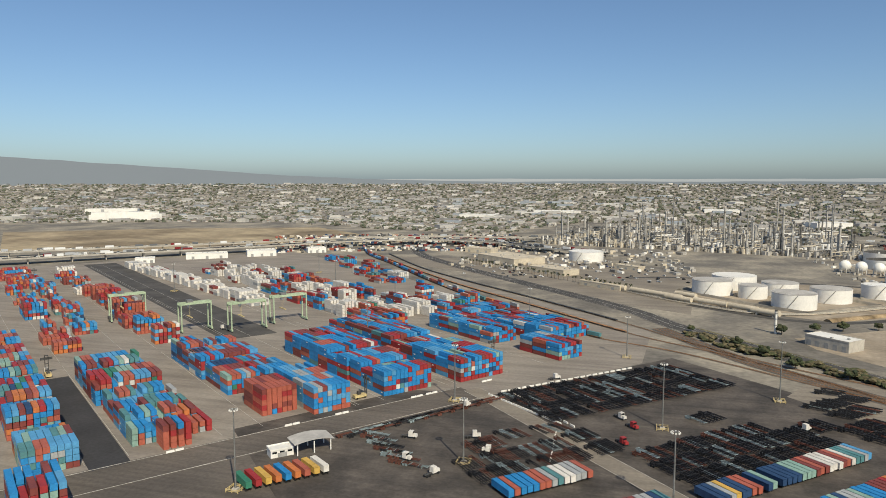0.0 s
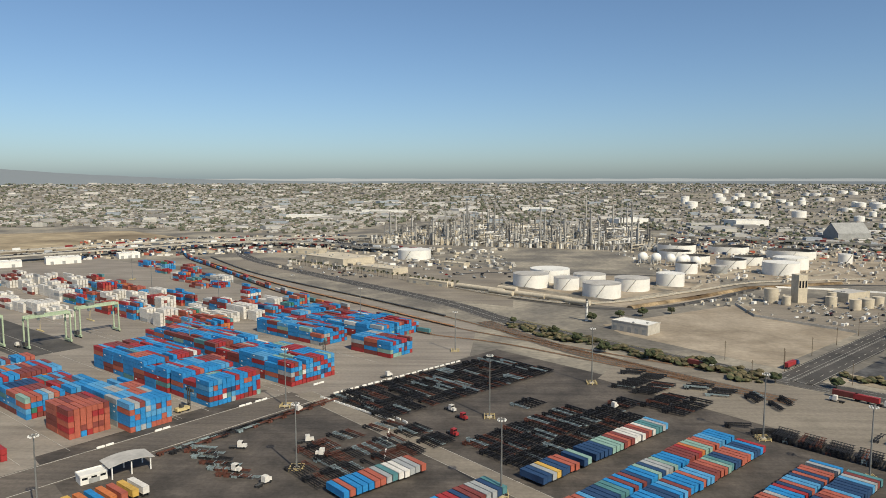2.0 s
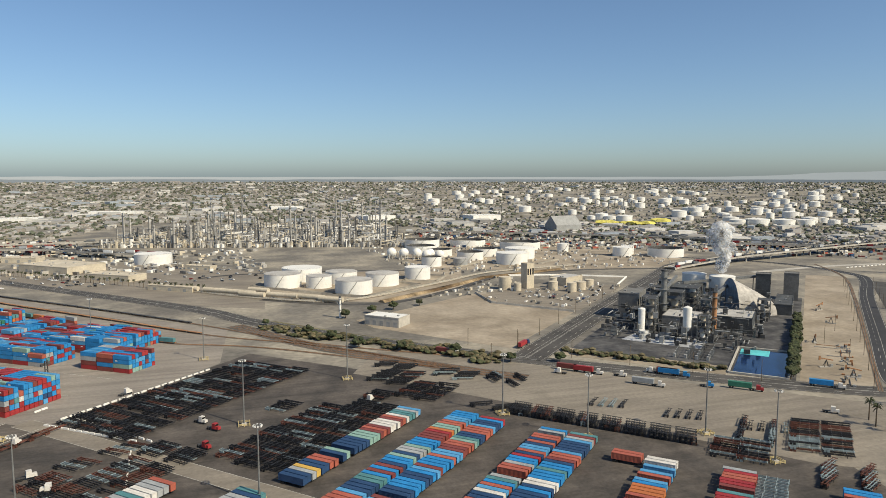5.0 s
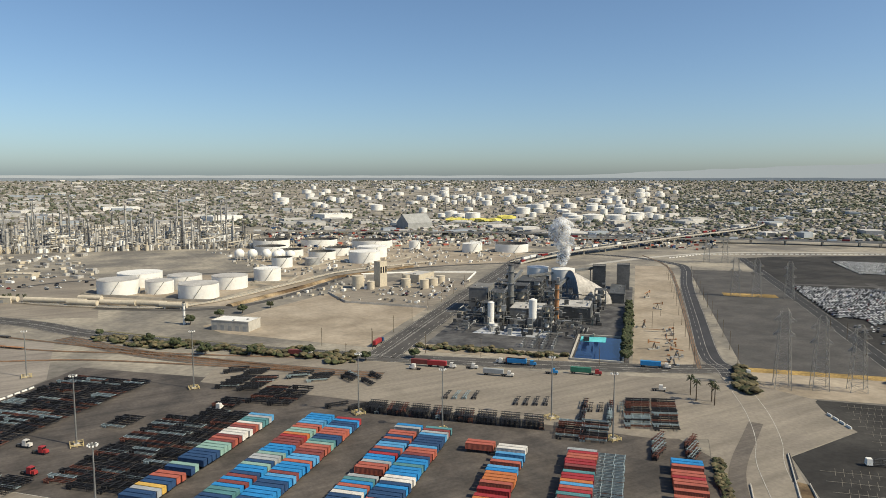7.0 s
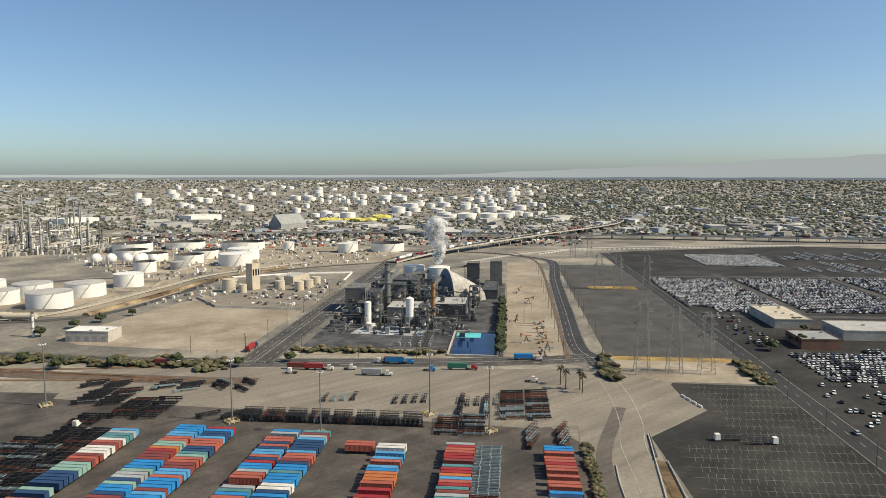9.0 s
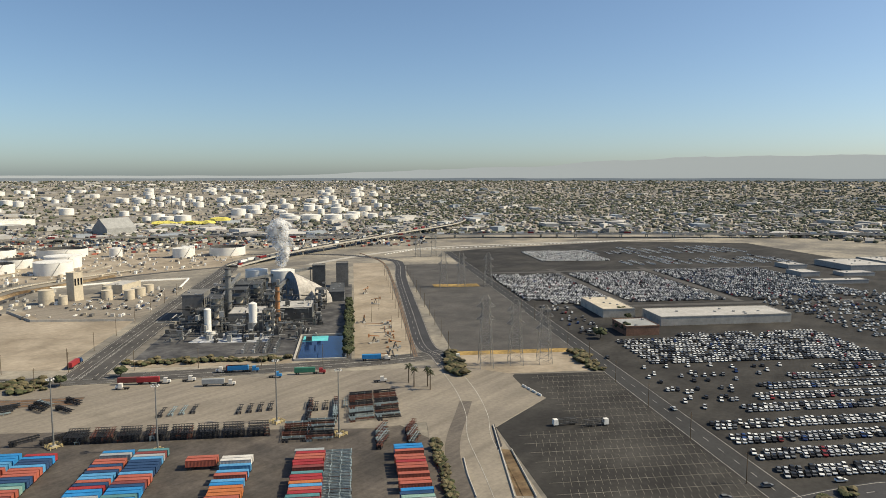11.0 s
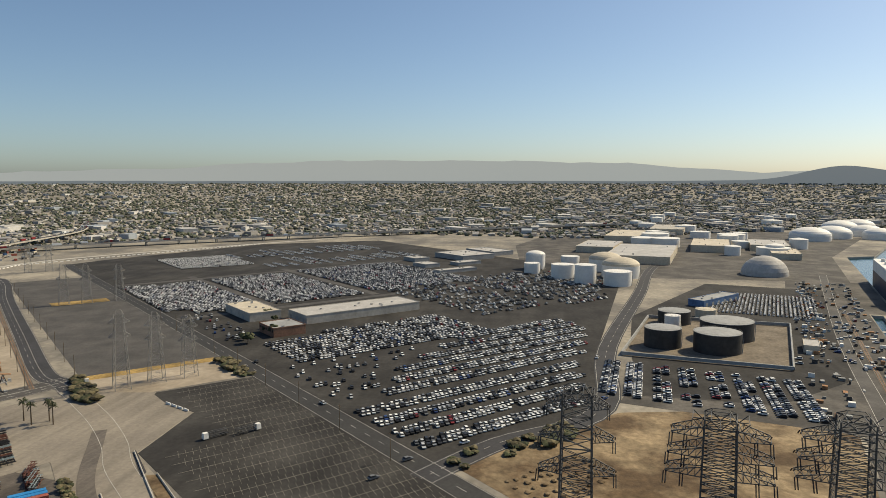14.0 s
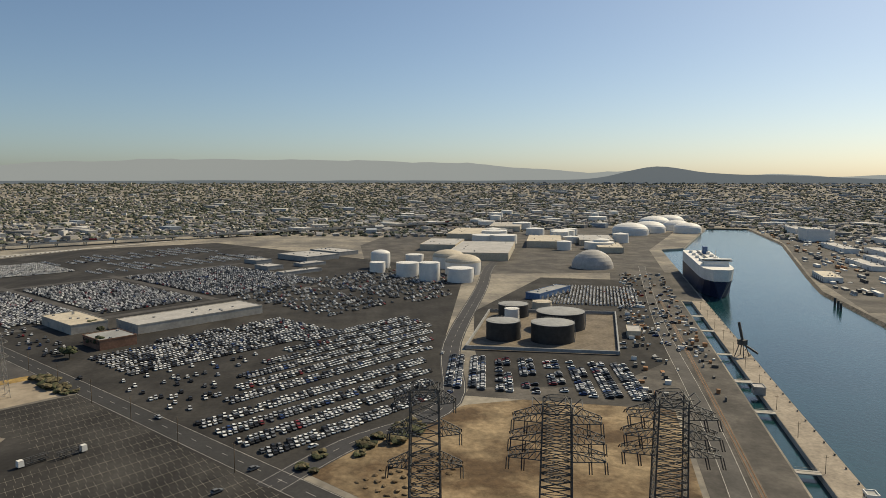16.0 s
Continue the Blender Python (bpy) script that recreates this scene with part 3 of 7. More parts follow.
# ---- storage tanks ----
def tank(x, y, r, h, roof="cone", shell=WHITE, top=TANKROOF, label="white steel storage tank with a grey cone roof", detail=True, n=40):
    at = pose(x, y, 0.08)
    root = thing("storage_tank", label, "storage tank", "storage tanks", at=at)
    g = Geo()
    g.cyl(0, 0, -0.1, r, h + 0.1, n, cap=False)
    part("shell", g, shell, root, smooth=30)
    g = Geo()
    if roof == "cone":
        g.cyl(0, 0, h - 0.05, r + 0.15, 0.3, n, r2=r + 0.15, cone=r * 0.11)
    elif roof == "flat":
        g.cyl(0, 0, h - 0.05, r + 0.1, 0.25, n, cone=0.15)
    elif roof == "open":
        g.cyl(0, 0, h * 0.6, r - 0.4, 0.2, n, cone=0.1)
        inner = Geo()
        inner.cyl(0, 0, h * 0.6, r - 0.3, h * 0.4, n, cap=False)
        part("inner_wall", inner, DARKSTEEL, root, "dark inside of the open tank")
    elif roof == "dome":
        m = 6
        prev = (r + 0.1, h - 0.05)
        for i in range(1, m + 1):
            t = i / m * math.pi / 2
            cur = ((r + 0.1) * math.cos(t), h - 0.05 + r * 0.42 * math.sin(t))
            g.cyl(0, 0, prev[1], prev[0], cur[1] - prev[1], n, r2=max(cur[0], 0.05), cap=(i == m))
            prev = cur
    part("roof", g, top, root, smooth=40)
    if detail:
        g = Geo()
        for k in range(2):
            g.cyl(0, 0, h * (0.36 + 0.3 * k), r + 0.12, 0.25, n, cap=False)
        part("wind_girder", g, shell, root)
        g = Geo()
        for k in range(22):
            t0, t1 = 4.2 + 0.035 * k * 12 / r, 4.2 + 0.035 * (k + 1) * 12 / r
            g.beam(((r + .6) * math.cos(t0), (r + .6) * math.sin(t0), h * k / 22), ((r + .6) * math.cos(t1), (r + .6) * math.sin(t1), h * (k + 1) / 22), 0.5)
        part("spiral_stair", g, STEEL, root, "galvanised stair winding up the shell")
        g = Geo()
        for i in range(n):
            t0, t1 = 2 * math.pi * i / n, 2 * math.pi * (i + 1) / n
            g.beam((r * math.cos(t0), r * math.sin(t0), h + 1.1), (r * math.cos(t1), r * math.sin(t1), h + 1.1), 0.07)
            if i % 3 == 0:
                g.beam((r * math.cos(t0), r * math.sin(t0), h), (r * math.cos(t0), r * math.sin(t0), h + 1.1), 0.07)
        part("railing", g, STEEL, root)
    return root


for x, y, r, h in ((68, 769, 20, 14.5), (105, 753, 13.8, 12.5), (134, 778, 17.8, 13), (134, 704, 19.3, 14), (175, 750, 18.6, 13)):
    tank(x, y, r, h)
tank(94, 814, 23, 14.5, "flat", top=WHITE, label="white steel storage tank with a white roof")
tank(225, 782, 15.2, 13.8, "flat", top=WHITE, label="white steel storage tank with a white roof")
tank(-84, 1039, 25, 13.5, "flat", top=WHITE, label="large white steel storage tank beside the rail yard")
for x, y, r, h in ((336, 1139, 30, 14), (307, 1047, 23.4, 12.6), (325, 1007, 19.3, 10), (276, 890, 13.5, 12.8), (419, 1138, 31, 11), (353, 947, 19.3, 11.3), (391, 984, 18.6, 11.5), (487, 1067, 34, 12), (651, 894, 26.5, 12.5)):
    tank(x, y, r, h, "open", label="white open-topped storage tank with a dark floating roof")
tank(391, 883, 21.8, 15, "cone", top=WHITE, label="white steel storage tank with a white cone roof")
tank(429, 940, 22, 15, "cone", top=WHITE, label="white steel storage tank with a white cone roof")
tank(533, 1001, 9, 13, "flat", top=WHITE, label="small white steel storage tank")
tank(589, 916, 14.3, 13.4, "flat", top=WHITE, label="white steel storage tank with a flat roof")
tank(610, 935, 10, 13, "flat", top=WHITE, label="white steel storage tank with a flat roof")
tank(316, 886, 10, 9.5, "cone", shell=GREY, label="small grey steel storage tank")
for x, y, r, h, roof in ((794, -93, 15.7, 15.5, "flat"), (805, -58, 12.3, 21, "flat"), (844, -34, 14, 16.5, "flat"), (881, 3, 10, 13, "flat"), (995, -50, 13, 10, "flat")):
    tank(x, y, r, h, roof, top=WHITE, label="white steel storage tank beside the car lot")
for x, y, r, h in ((860, -104, 22.7, 15), (924, -92, 21.4, 15), (926, -1, 13, 19)):
    tank(x, y, r, h, "dome", top=CREAM if r > 20 else WHITE, label="white storage tank with a pale domed roof")
for x, y, r, h in ((502, -91, 12.6, 13.5), (492, -126, 15.8, 13.5), (534, -143, 19, 13.5), (586, -115, 12.9, 10.5)):
    tank(x, y, r, h, "cone", shell=BLACKTANK, top=GREY, label="black steel storage tank with a grey roof inside a bund")
tank(614, -147, 8.8, 7, "cone", shell=CREAM, top=CREAM, label="small cream storage tank behind black tanks")
tank(556, -108, 6, 12, "flat", shell=WHITE, top=WHITE, label="slim white storage tank among black tanks")
for x, y, r, h in ((1304, 1418, 28.8, 15), (1348, 1378, 26.8, 15), (1390, 1352, 22, 15), (1262, 1440, 20, 13)):
    tank(x, y, r, h, "cone", top=WHITE, label="white steel storage tank in the far refinery", detail=False, n=24)
for x, y, r in ((1440, -535, 38), (1500, -600, 36), (1560, -690, 32), (1690, -690, 38), (1760, -760, 36), (1480, -680, 30)):
    tank(x, y, r, 10, "dome", top=WHITE, label="white storage tank with a shallow dome roof", detail=False, n=28)
# far tank farms, one copied tank in many sizes
proto = tank(1582, 2600, 20, 14, "cone", top=WHITE, label="white steel storage tank far across the refinery", detail=False, n=20)
proto.matrix_basis = pose(1582, 2600, terrain(1582, 2600))
for i in range(130):
    a = radians(RNG.uniform(-49, -16))
    d = RNG.uniform(1950, 3900)
    if a > radians(-24) and d < 2500:
        continue
    x, y = -math.sin(a) * d, math.cos(a) * d
    k = RNG.uniform(0.5, 1.2)
    copy_thing(proto, pose(x, y, terrain(x, y)) @ Matrix.Diagonal((k, k, RNG.uniform(0.8, 1.3), 1)))
for i in range(26):
    a = radians(RNG.uniform(-112, -98))
    d = RNG.uniform(1150, 2300)
    x, y = -math.sin(a) * d, math.cos(a) * d
    if math.hypot(x - 1560, y + 640) < 260:
        continue
    k = RNG.uniform(0.6, 1.3)
    copy_thing(proto, pose(x, y, terrain(x, y)) @ Matrix.Diagonal((k, k, RNG.uniform(0.8, 1.2), 1)))
g = Geo()
B = [(471, -59), (445, -160), (583, -205), (604, -97)]
for a, b in zip(B, B[1:] + B[:1]):
    g.beam((*a, 1.3), (*b, 1.3), 1.4)
    g.beam((*a, 2.4), (*b, 2.4), 1.0)
thing("bund_wall", "tall grey concrete bund wall round black tanks", "wall", "", "structure", g, GREY)
sheet("bund_floor", B, 0.12, mat("bund_earth", (0.17, 0.14, 0.105), 0.95, fine=0.4, big=0.06, amount=0.3), "sandy floor inside the bund", "ground")


def dike(name, pts, h, w, material, label):
    """A low bank or wall round tanks, sloping on both sides."""
    g = Geo()
    for a, b in zip(pts, pts[1:]):
        d = Vector((b[0] - a[0], b[1] - a[1], 0))
        side = Vector((-d.y, d.x, 0)).normalized()
        A, B = Vector((*a, 0)) - d.normalized() * w * .3, Vector((*b, 0)) + d.normalized() * w * .3
        up = Vector((0, 0, h))
        g.add([tuple(v) for v in (A - side * w / 2, A + side * w / 2, A + side * w / 5 + up, A - side * w / 5 + up, B - side * w / 2, B + side * w / 2, B + side * w / 5 + up, B - side * w / 5 + up)],
              [(3, 2, 6, 7), (1, 5, 6, 2), (0, 3, 7, 4), (0, 1, 2, 3), (7, 6, 5, 4)])
    thing(name, label, "wall", "", "structure", g, material)


dike("earth_bank", [(36, 776), (112, 694), (140, 672), (212, 732), (176, 790), (120, 850), (60, 838), (36, 776)], 1.8, 7, DIRT, "low grey-brown earth bank round white tanks")
dike("earth_bank", [(206, 770), (238, 752), (262, 790), (232, 816), (206, 770)], 1.5, 5, DIRT, "low grey-brown earth bank round a white tank")
dike("earth_bank", [(150, 640), (230, 700), (300, 760), (420, 800)], 2.2, 9, EARTH, "long brown earth bank along the tank farm")
dike("earth_bank", [(300, 862), (352, 908), (420, 862), (470, 900)], 1.6, 6, DIRT, "low grey-brown earth bank between tanks")
dike("boundary_wall", [lot(590, 180), lot(596, 262), lot(640, 300)], 2.0, 1.2, CONCRETE, "pale concrete wall along the dirt lot")
dike("boundary_wall", [lot(760, 184), lot(830, 190), lot(812, 262), lot(770, 330)], 1.6, 1.6, WHITE, "white concrete wall round an empty plot")
sheet("pavement", [lot(600, 178), lot(760, 178), lot(745, 262), lot(650, 292), lot(604, 258)], 0.1, APRON, "dusty pale ground of the cement works")
road("road", smoothed([(40, 690), (110, 640), (170, 640), (250, 700), (330, 770), (440, 790), (560, 770)]), 9, ROAD, "asphalt service road along the tank farm", 0.16)
road("road", smoothed([(-20, 860), (20, 880), (120, 880), (220, 860), (260, 840)]), 8, ROAD, "asphalt service road behind the white tanks", 0.16)
g = Geo()
for k in range(6):
    w = offsets(smoothed([(-60, 800), (30, 700), (118, 655), (240, 735), (330, 800), (470, 830)]), k * 1.3)
    for a, b in zip(w[:-1], w[1:]):
        g.beam((*a, 1.2), (*b, 1.2), 0.55, mi=k % 2, n=6)
    for a in w[::2]:
        g.box(a[0], a[1], 0, .5, .5, 1.0, 0, 1)
thing("pipe_rack", "bundle of pale pipes on low sleepers through the tank farm", "pipework", "", "stuff", g, [CREAM, STEEL])


# ---- buildings ----
def shed(name, x, y, sx, sy, h, rz, wall, roof, label, roof_rise=0.0, doors=0, windows=0, category="warehouse", kerb=0.5):
    """A low building with a parapet, roof, doors and roof vents."""
    root = thing(name, label, category, at=pose(x, y, 0.05, 0, 0, rz))
    g = Geo()
    if roof_rise:
        g.gable(0, 0, 0, sx, sy, h, roof_rise, 0, 0, 1)
        part("shell", g, [wall, roof], root)
    else:
        part("wall", g.box(0, 0, 0, sx, sy, h - 0.05), wall, root)
        part("roof", Geo().box(0, 0, h - 0.04, sx - 0.4, sy - 0.4, 0.12), roof, root)
        e = Geo()
        for a, b, w, d in ((0, sy / 2, sx + .3, .35), (0, -sy / 2, sx + .3, .35), (sx / 2, 0, .35, sy - .4), (-sx / 2, 0, .35, sy - .4)):
            e.box(a, b, h - 0.3, w, d, 0.3 + kerb)
        part("parapet", e, wall, root)
        for k in range(min(7, int(sx * sy / 260))):
            vx, vy = RNG.uniform(-.42, .42) * sx, RNG.uniform(-.38, .38) * sy
            part("roof_vent", Geo().box(vx, vy, h + 0.05, 1.6, 1.6, 1.0), GREY, root)
    for i in range(doors):
        dx = (i + 0.5) / doors * sx - sx / 2
        for e in (1, -1):
            part("loading_door", Geo().box(dx, e * sy / 2, 0, min(4.0, sx / doors * .5), 0.2, min(4.2, h * .6)), GREY, root, "dark grey loading door")
    for i in range(windows):
        dx = (i + 0.5) / windows * sx - sx / 2
        for e in (1, -1):
            part("window", Geo().box(dx, e * sy / 2, h * .55, sx / windows * .6, 0.16, h * .25), GLASS, root)
    return root


shed("warehouse", *lot(534, -298), 36, 112, 7, 44, CONCRETE, TANKROOF, "long low warehouse with a pale flat roof", windows=0, doors=3)
shed("warehouse", *lot(582, -222), 58, 28, 7, 44, CONCRETE, CREAM, "low pale warehouse wing with rusty vents", doors=2)
ob = shed("office_building", *lot(500, -214), 28, 26, 7.0, 44, BRICKRED, GREY, "two-storey brown office building among trees", windows=7, category="office")
ob = shed("utility_building", 130, 541, 32, 18, 7.5, -45, CONCRETE, WHITE, "grey flat-roofed building with a white roof", doors=5, category="building")
for x, y, sx, sy, h, rz in ((-640, 905, 60, 22, 8, 37), (-580, 960, 44, 26, 9, 37), (-690, 830, 26, 18, 7, 37), (-520, 1030, 30, 20, 8, 37), (-188, 990, 88, 56, 9, -42), (-112, 884, 62, 28, 7, -38), (-45, 778, 58, 10, 5, -38), (-20, 950, 40, 14, 5, -38), (-260, 1110, 50, 22, 7, -20)):
    shed("warehouse", x, y, sx, sy, h, rz, WHITE if x < -500 else CREAM, WHITE if x < -500 else CREAM, "low pale warehouse with a flat roof", doors=3)
for x, y, sx, sy, h in ((1090, -165, 190, 90, 11), (1240, -300, 140, 60, 11), (1420, -190, 170, 80, 12), (1200, -110, 120, 60, 10), (1260, -400, 120, 60, 10), (1620, -300, 160, 70, 12), (1120, -380, 90, 40, 9)):
    shed("warehouse", x, y, sx, sy, h, -14, CREAM, RNG.choice((TANKROOF, CREAM, CONCRETE)), "huge pale flat-roofed warehouse", doors=6)
shed("warehouse", 690, -172, 66, 16, 6, -42, BLUEROOF, GREY, "long blue-walled shed with a grey roof", doors=6)
for p, q, sx, sy, h in ((838, -570, 30, 26, 5), (826, -650, 70, 60, 7), (705, -540, 14, 60, 4), (770, -540, 30, 24, 5), (760, -600, 20, 40, 4), (850, -720, 70, 40, 6)):
    shed("warehouse", *lot(p, q), sx, sy, h, 44, GREY, TANKROOF, "grey service shed in the car terminal", doors=2)
shed("warehouse", 770, -528, 62, 20, 6, -22, WHITE, CREAM, "low pale quay shed across the channel", doors=6)
for s, n, sx, sy, h in ((1180, 300, 60, 40, 24), (1230, 330, 50, 30, 18), (1000, 290, 120, 22, 7), (900, 330, 140, 24, 8), (760, 250, 100, 18, 6), (820, 290, 90, 16, 6), (640, 260, 90, 16, 6), (1350, 320, 80, 40, 14), (1100, 420, 160, 40, 9), (700, 330, 120, 20, 6), (560, 230, 60, 16, 5)):
    shed("warehouse", *quay(s, n), sx, sy, h, -18, WHITE, TANKROOF, "pale industrial building across the channel", doors=4)
shed("gatehouse", *quay(262, -75), 22, 10, 5, -18, CREAM, TANKROOF, "small cream quay office", doors=2, windows=4, category="building")
# barn and sulphur heaps
shed("barn", 745, 1400, 70, 44, 14, 10, GREY, GREY, "big grey barn with a pitched roof", roof_rise=20, category="barn")
for x, y, r, h in [(950 + i * 14, 1570 - i * 12, 20, RNG.uniform(8, 12)) for i in range(7)] + [(1100, 1548, 22, 15), (1108, 1532, 22, 15)]:
    thing("sulphur_heap", "bright yellow conical heap of sulphur", "heap", "sulphur heaps", "", Geo().lump(x, y, 0, r, h, RNG, 9), SULPHUR)
# silver dome
g = Geo()
prev = (28, 0.0)
for i in range(1, 8):
    t = i / 7 * math.pi / 2
    cur = (28 * math.cos(t), 24 * math.sin(t))
    g.cyl(0, 0, prev[1], prev[0], cur[1] - prev[1], 32, r2=max(cur[0], 0.1), cap=(i == 7))
    prev = cur
ob = thing("storage_dome", "grey metal storage dome with ribs", "dome", geo=g, material=TANKROOF, at=pose(905, -285, 0), smooth=40)

# ---- shipping containers ----
CL, CW, CH = 12.19, 2.44, 2.72


def container_body(g, x, y, z, rz, L=CL, W=CW, H=CH, mi=0):
    """A plain box with a raised frame round its roof and posts."""
    g.box(x, y, z, L, W, H, rz, mi)


def container_thing(colour, group, label, L=CL, H=CH):
    """A container with corrugated sides, corner posts, castings and doors."""
    g = Geo()
    W = CW
    ribs = 22
    for side in (1, -1):
        vs, fs = [], []
        for i in range(ribs * 2 + 1):
            xx = -L / 2 + 0.15 + (L - 0.3) * i / (ribs * 2)
            dd = W / 2 - (0.09 if i % 2 else 0.03)
            vs += [(xx, side * dd, 0.15), (xx, side * dd, H - 0.1)]
        for i in range(ribs * 2):
            fs.append((2 * i, 2 * i + 2, 2 * i + 3, 2 * i + 1) if side < 0 else (2 * i, 2 * i + 1, 2 * i + 3, 2 * i + 2))
        g.add(vs, fs)
    g.box(0, 0, H - 0.1, L, W - 0.04, 0.06)
    for i in range(11):
        g.box(-L / 2 + L * (i + 0.5) / 11, 0, H - 0.05, 0.5, W - 0.35, 0.045)
    g.box(0, 0, 0, L, W, 0.16, bottom=True)
    for a in (1, -1):
        for b in (1, -1):
            g.box(a * (L / 2 - 0.09), b * (W / 2 - 0.09), 0, 0.18, 0.18, H)
        g.box(0, a * (W / 2 - 0.06), H - 0.14, L - 0.3, 0.12, 0.12)
        g.box(a * (L / 2 - 0.06), 0, H - 0.14, 0.12, W - 0.3, 0.12)
    g.box(-L / 2 + 0.1, 0, 0.1, 0.08, W - 0.3, H - 0.2)
    root = thing("shipping_container", label, "container", group, "", g, PAINT[colour])
    d = Geo()
    d.box(L / 2 - 0.06, 0, 0.16, 0.07, W - 0.36, H - 0.3)
    part("door", d, PAINT[colour], root)
    return root


WEIGHTS = {
    "blue": dict(blue=10, maroon=3.5, red=4.5, seafoam=.6, navy=.6, **{"sky blue": 2.5, "teal": .6, "grey": .5, "brick red": 1, "white": .2}),
    "mix": dict(blue=6, red=3, maroon=3, orange=.8, teal=1.2, green=.6, white=.5, grey=.8, seafoam=1, navy=.6, **{"sky blue": 4, "brick red": 3}),
    "pale": dict(blue=4, teal=2, seafoam=1.5, grey=1, maroon=2, orange=.4, **{"sky blue": 6, "brick red": 2}),
    "red": {"brick red": 9, "red": 2, "maroon": 2, "blue": .3},
    "bluegrey": {"sky blue": 7, "brick red": 4, "blue": 3, "grey": 1.5, "maroon": 1},
    "warm": {"brick red": 6, "red": 5, "maroon": 5, "orange": 2, "blue": 1.5, "grey": 1.5, "white": 1, "teal": 1.2, "sky blue": 1.5},
    "reefer": {"white": 9, "grey": .5, "maroon": .4},
    "rows": {"blue": 4, "sky blue": 3, "orange": 1.2, "brick red": 5, "maroon": 2.5, "white": 1.2, "grey": 1.8, "teal": .8, "seafoam": 1, "navy": 3, "red": 1.5, "green": .5, "yellow": .1}}


def pick(kind):
    w = WEIGHTS[kind]
    return RNG.choices(list(w), list(w.values()))[0]


PROTO = {}
THINGS = [0]
REST = Geo()
MARKS = Geo()


def put_container(x, y, z, rz, colour, near=False, L=CL):
    if near and THINGS[0] < 200:
        THINGS[0] += 1
        if colour not in PROTO:
            PROTO[colour] = container_thing(colour, "stacked shipping containers", colour + " corrugated steel shipping container in a stack")
            PROTO[colour].matrix_basis = pose(x, y, z, 0, 0, rz)
        else:
            copy_thing(PROTO[colour], pose(x, y, z, 0, 0, rz))
        return
    m = NAMES.index(colour)
    REST.box(x, y, z + 0.1, L, CW, CH - 0.25, rz, m)
    c, s = math.cos(radians(rz)), math.sin(radians(rz))
    if colour in ("blue", "sky blue", "red") and RNG.random() < .6:
        for e in (1, -1):
            px, py = RNG.choice((-3.6, 3.6)), e * (CW / 2 + 0.03)
            a = [(x + c * (px + q) - s * py, y + s * (px + q) + c * py) for q in (-.9, .9)]
            MARKS.add([(*a[0], z + 1.45), (*a[1], z + 1.45), (*a[1], z + 2.1), (*a[0], z + 2.1)], [(0, 1, 2, 3)])
    for e in (1, -1):
        REST.box(x - s * e * (CW / 2 - .06), y + c * e * (CW / 2 - .06), z + CH - 0.15, L, 0.12, 0.07, rz, m)
        REST.box(x + c * e * (L / 2 - .06), y + s * e * (L / 2 - .06), z + CH - 0.15, 0.12, CW - .24, 0.07, rz, m)


def block(u0, u1, v0, v1, tiers, kind, ragged=0.25, near=0, fill=1.0, pitch=12.75):
    """A block of stacked containers: bays along u, rows along v, with uneven tops."""
    nu, nv = max(1, int((u1 - u0) / pitch)), max(1, int(abs(v1 - v0) / 2.62))
    for i in range(nu):
        drop = 1 if RNG.random() < ragged else 0
        runs = {}
        for j in range(nv):
            if fill < 1 and RNG.random() > fill:
                continue
            h = max(1, tiers - drop - (1 if RNG.random() < ragged * 0.45 else 0))
            x, y = yard(u0 + (i + 0.5) * pitch, v0 + (j + 0.5) * (v1 - v0) / nv)
            for k in range(h):
                if j == 0 or RNG.random() > 0.25 or k not in runs:
                    runs[k] = pick(kind)
                run = runs[k]
                hidden = 0 < j < nv - 1 and 0 < i < nu - 1 and k < h - 3
                if hidden:
                    continue
                put_container(x + RNG.uniform(-.05, .05), y + RNG.uniform(-.05, .05), 0.06 + k * CH, 143, run, near=(i < near))


block(0, 50, 106, 127, 4, "pale", 0.1)
block(50, 260, 106, 128, 5, "mix", 0.3)
block(-40, -14, 116, 134, 4, "blue", 0.1)
block(-3, 9, 61, 74, 4, "red", 0.1, near=1)
block(9, 35, 61, 84, 4, "pale", 0.4)
block(9, 60, 48, 61, 3, "warm", 0.5)
block(35, 80, 56, 84, 4, "pale", 0.4)
block(80, 155, 52, 86, 5, "mix", 0.35)
block(60, 80, 50, 58, 4, "warm", 0.4)

def scattered(u0, u1, v0, v1, step, kinds, fill, tiers=(3, 4, 4, 5)):
    """Short uneven stacks with gaps between, along a strip of the yard."""
    u = u0
    while u < u1:
        if RNG.random() < fill:
            bays = RNG.choice((13, 26, 26))
            a = v0 + RNG.choice((0, 0, 2.7, 5.4))
            block(u, u + bays, a, v1 - RNG.choice((0, 2.7, 5.4)), RNG.choice(tiers), RNG.choice(kinds), 0.45)
            u += bays + RNG.choice((1, 1, 4, 14))
        else:
            u += step


scattered(212, 560, 50, 66, 20, ("mix", "mix", "warm"), 0.72)
scattered(200, 560, 70, 90, 16, ("mix", "blue", "warm"), 0.78)
scattered(560, 745, 52, 88, 24, ("mix", "warm", "reefer"), 0.6, (2, 3, 3))
scattered(205, 480, 4, 30, 14, ("warm", "warm", "mix", "red"), 0.85)
scattered(480, 660, 6, 32, 18, ("warm", "reefer", "reefer", "mix"), 0.7, (3, 3, 4))
block(57, 160, -14, 24, 4, "mix", 0.25, near=1)
block(96, 160, 12, 26, 5, "blue", 0.2)
block(13, 45, 3, 22, 5, "red", 0.15, near=1)
block(0, 62, -21, 0, 5, "bluegrey", 0.05, near=1)
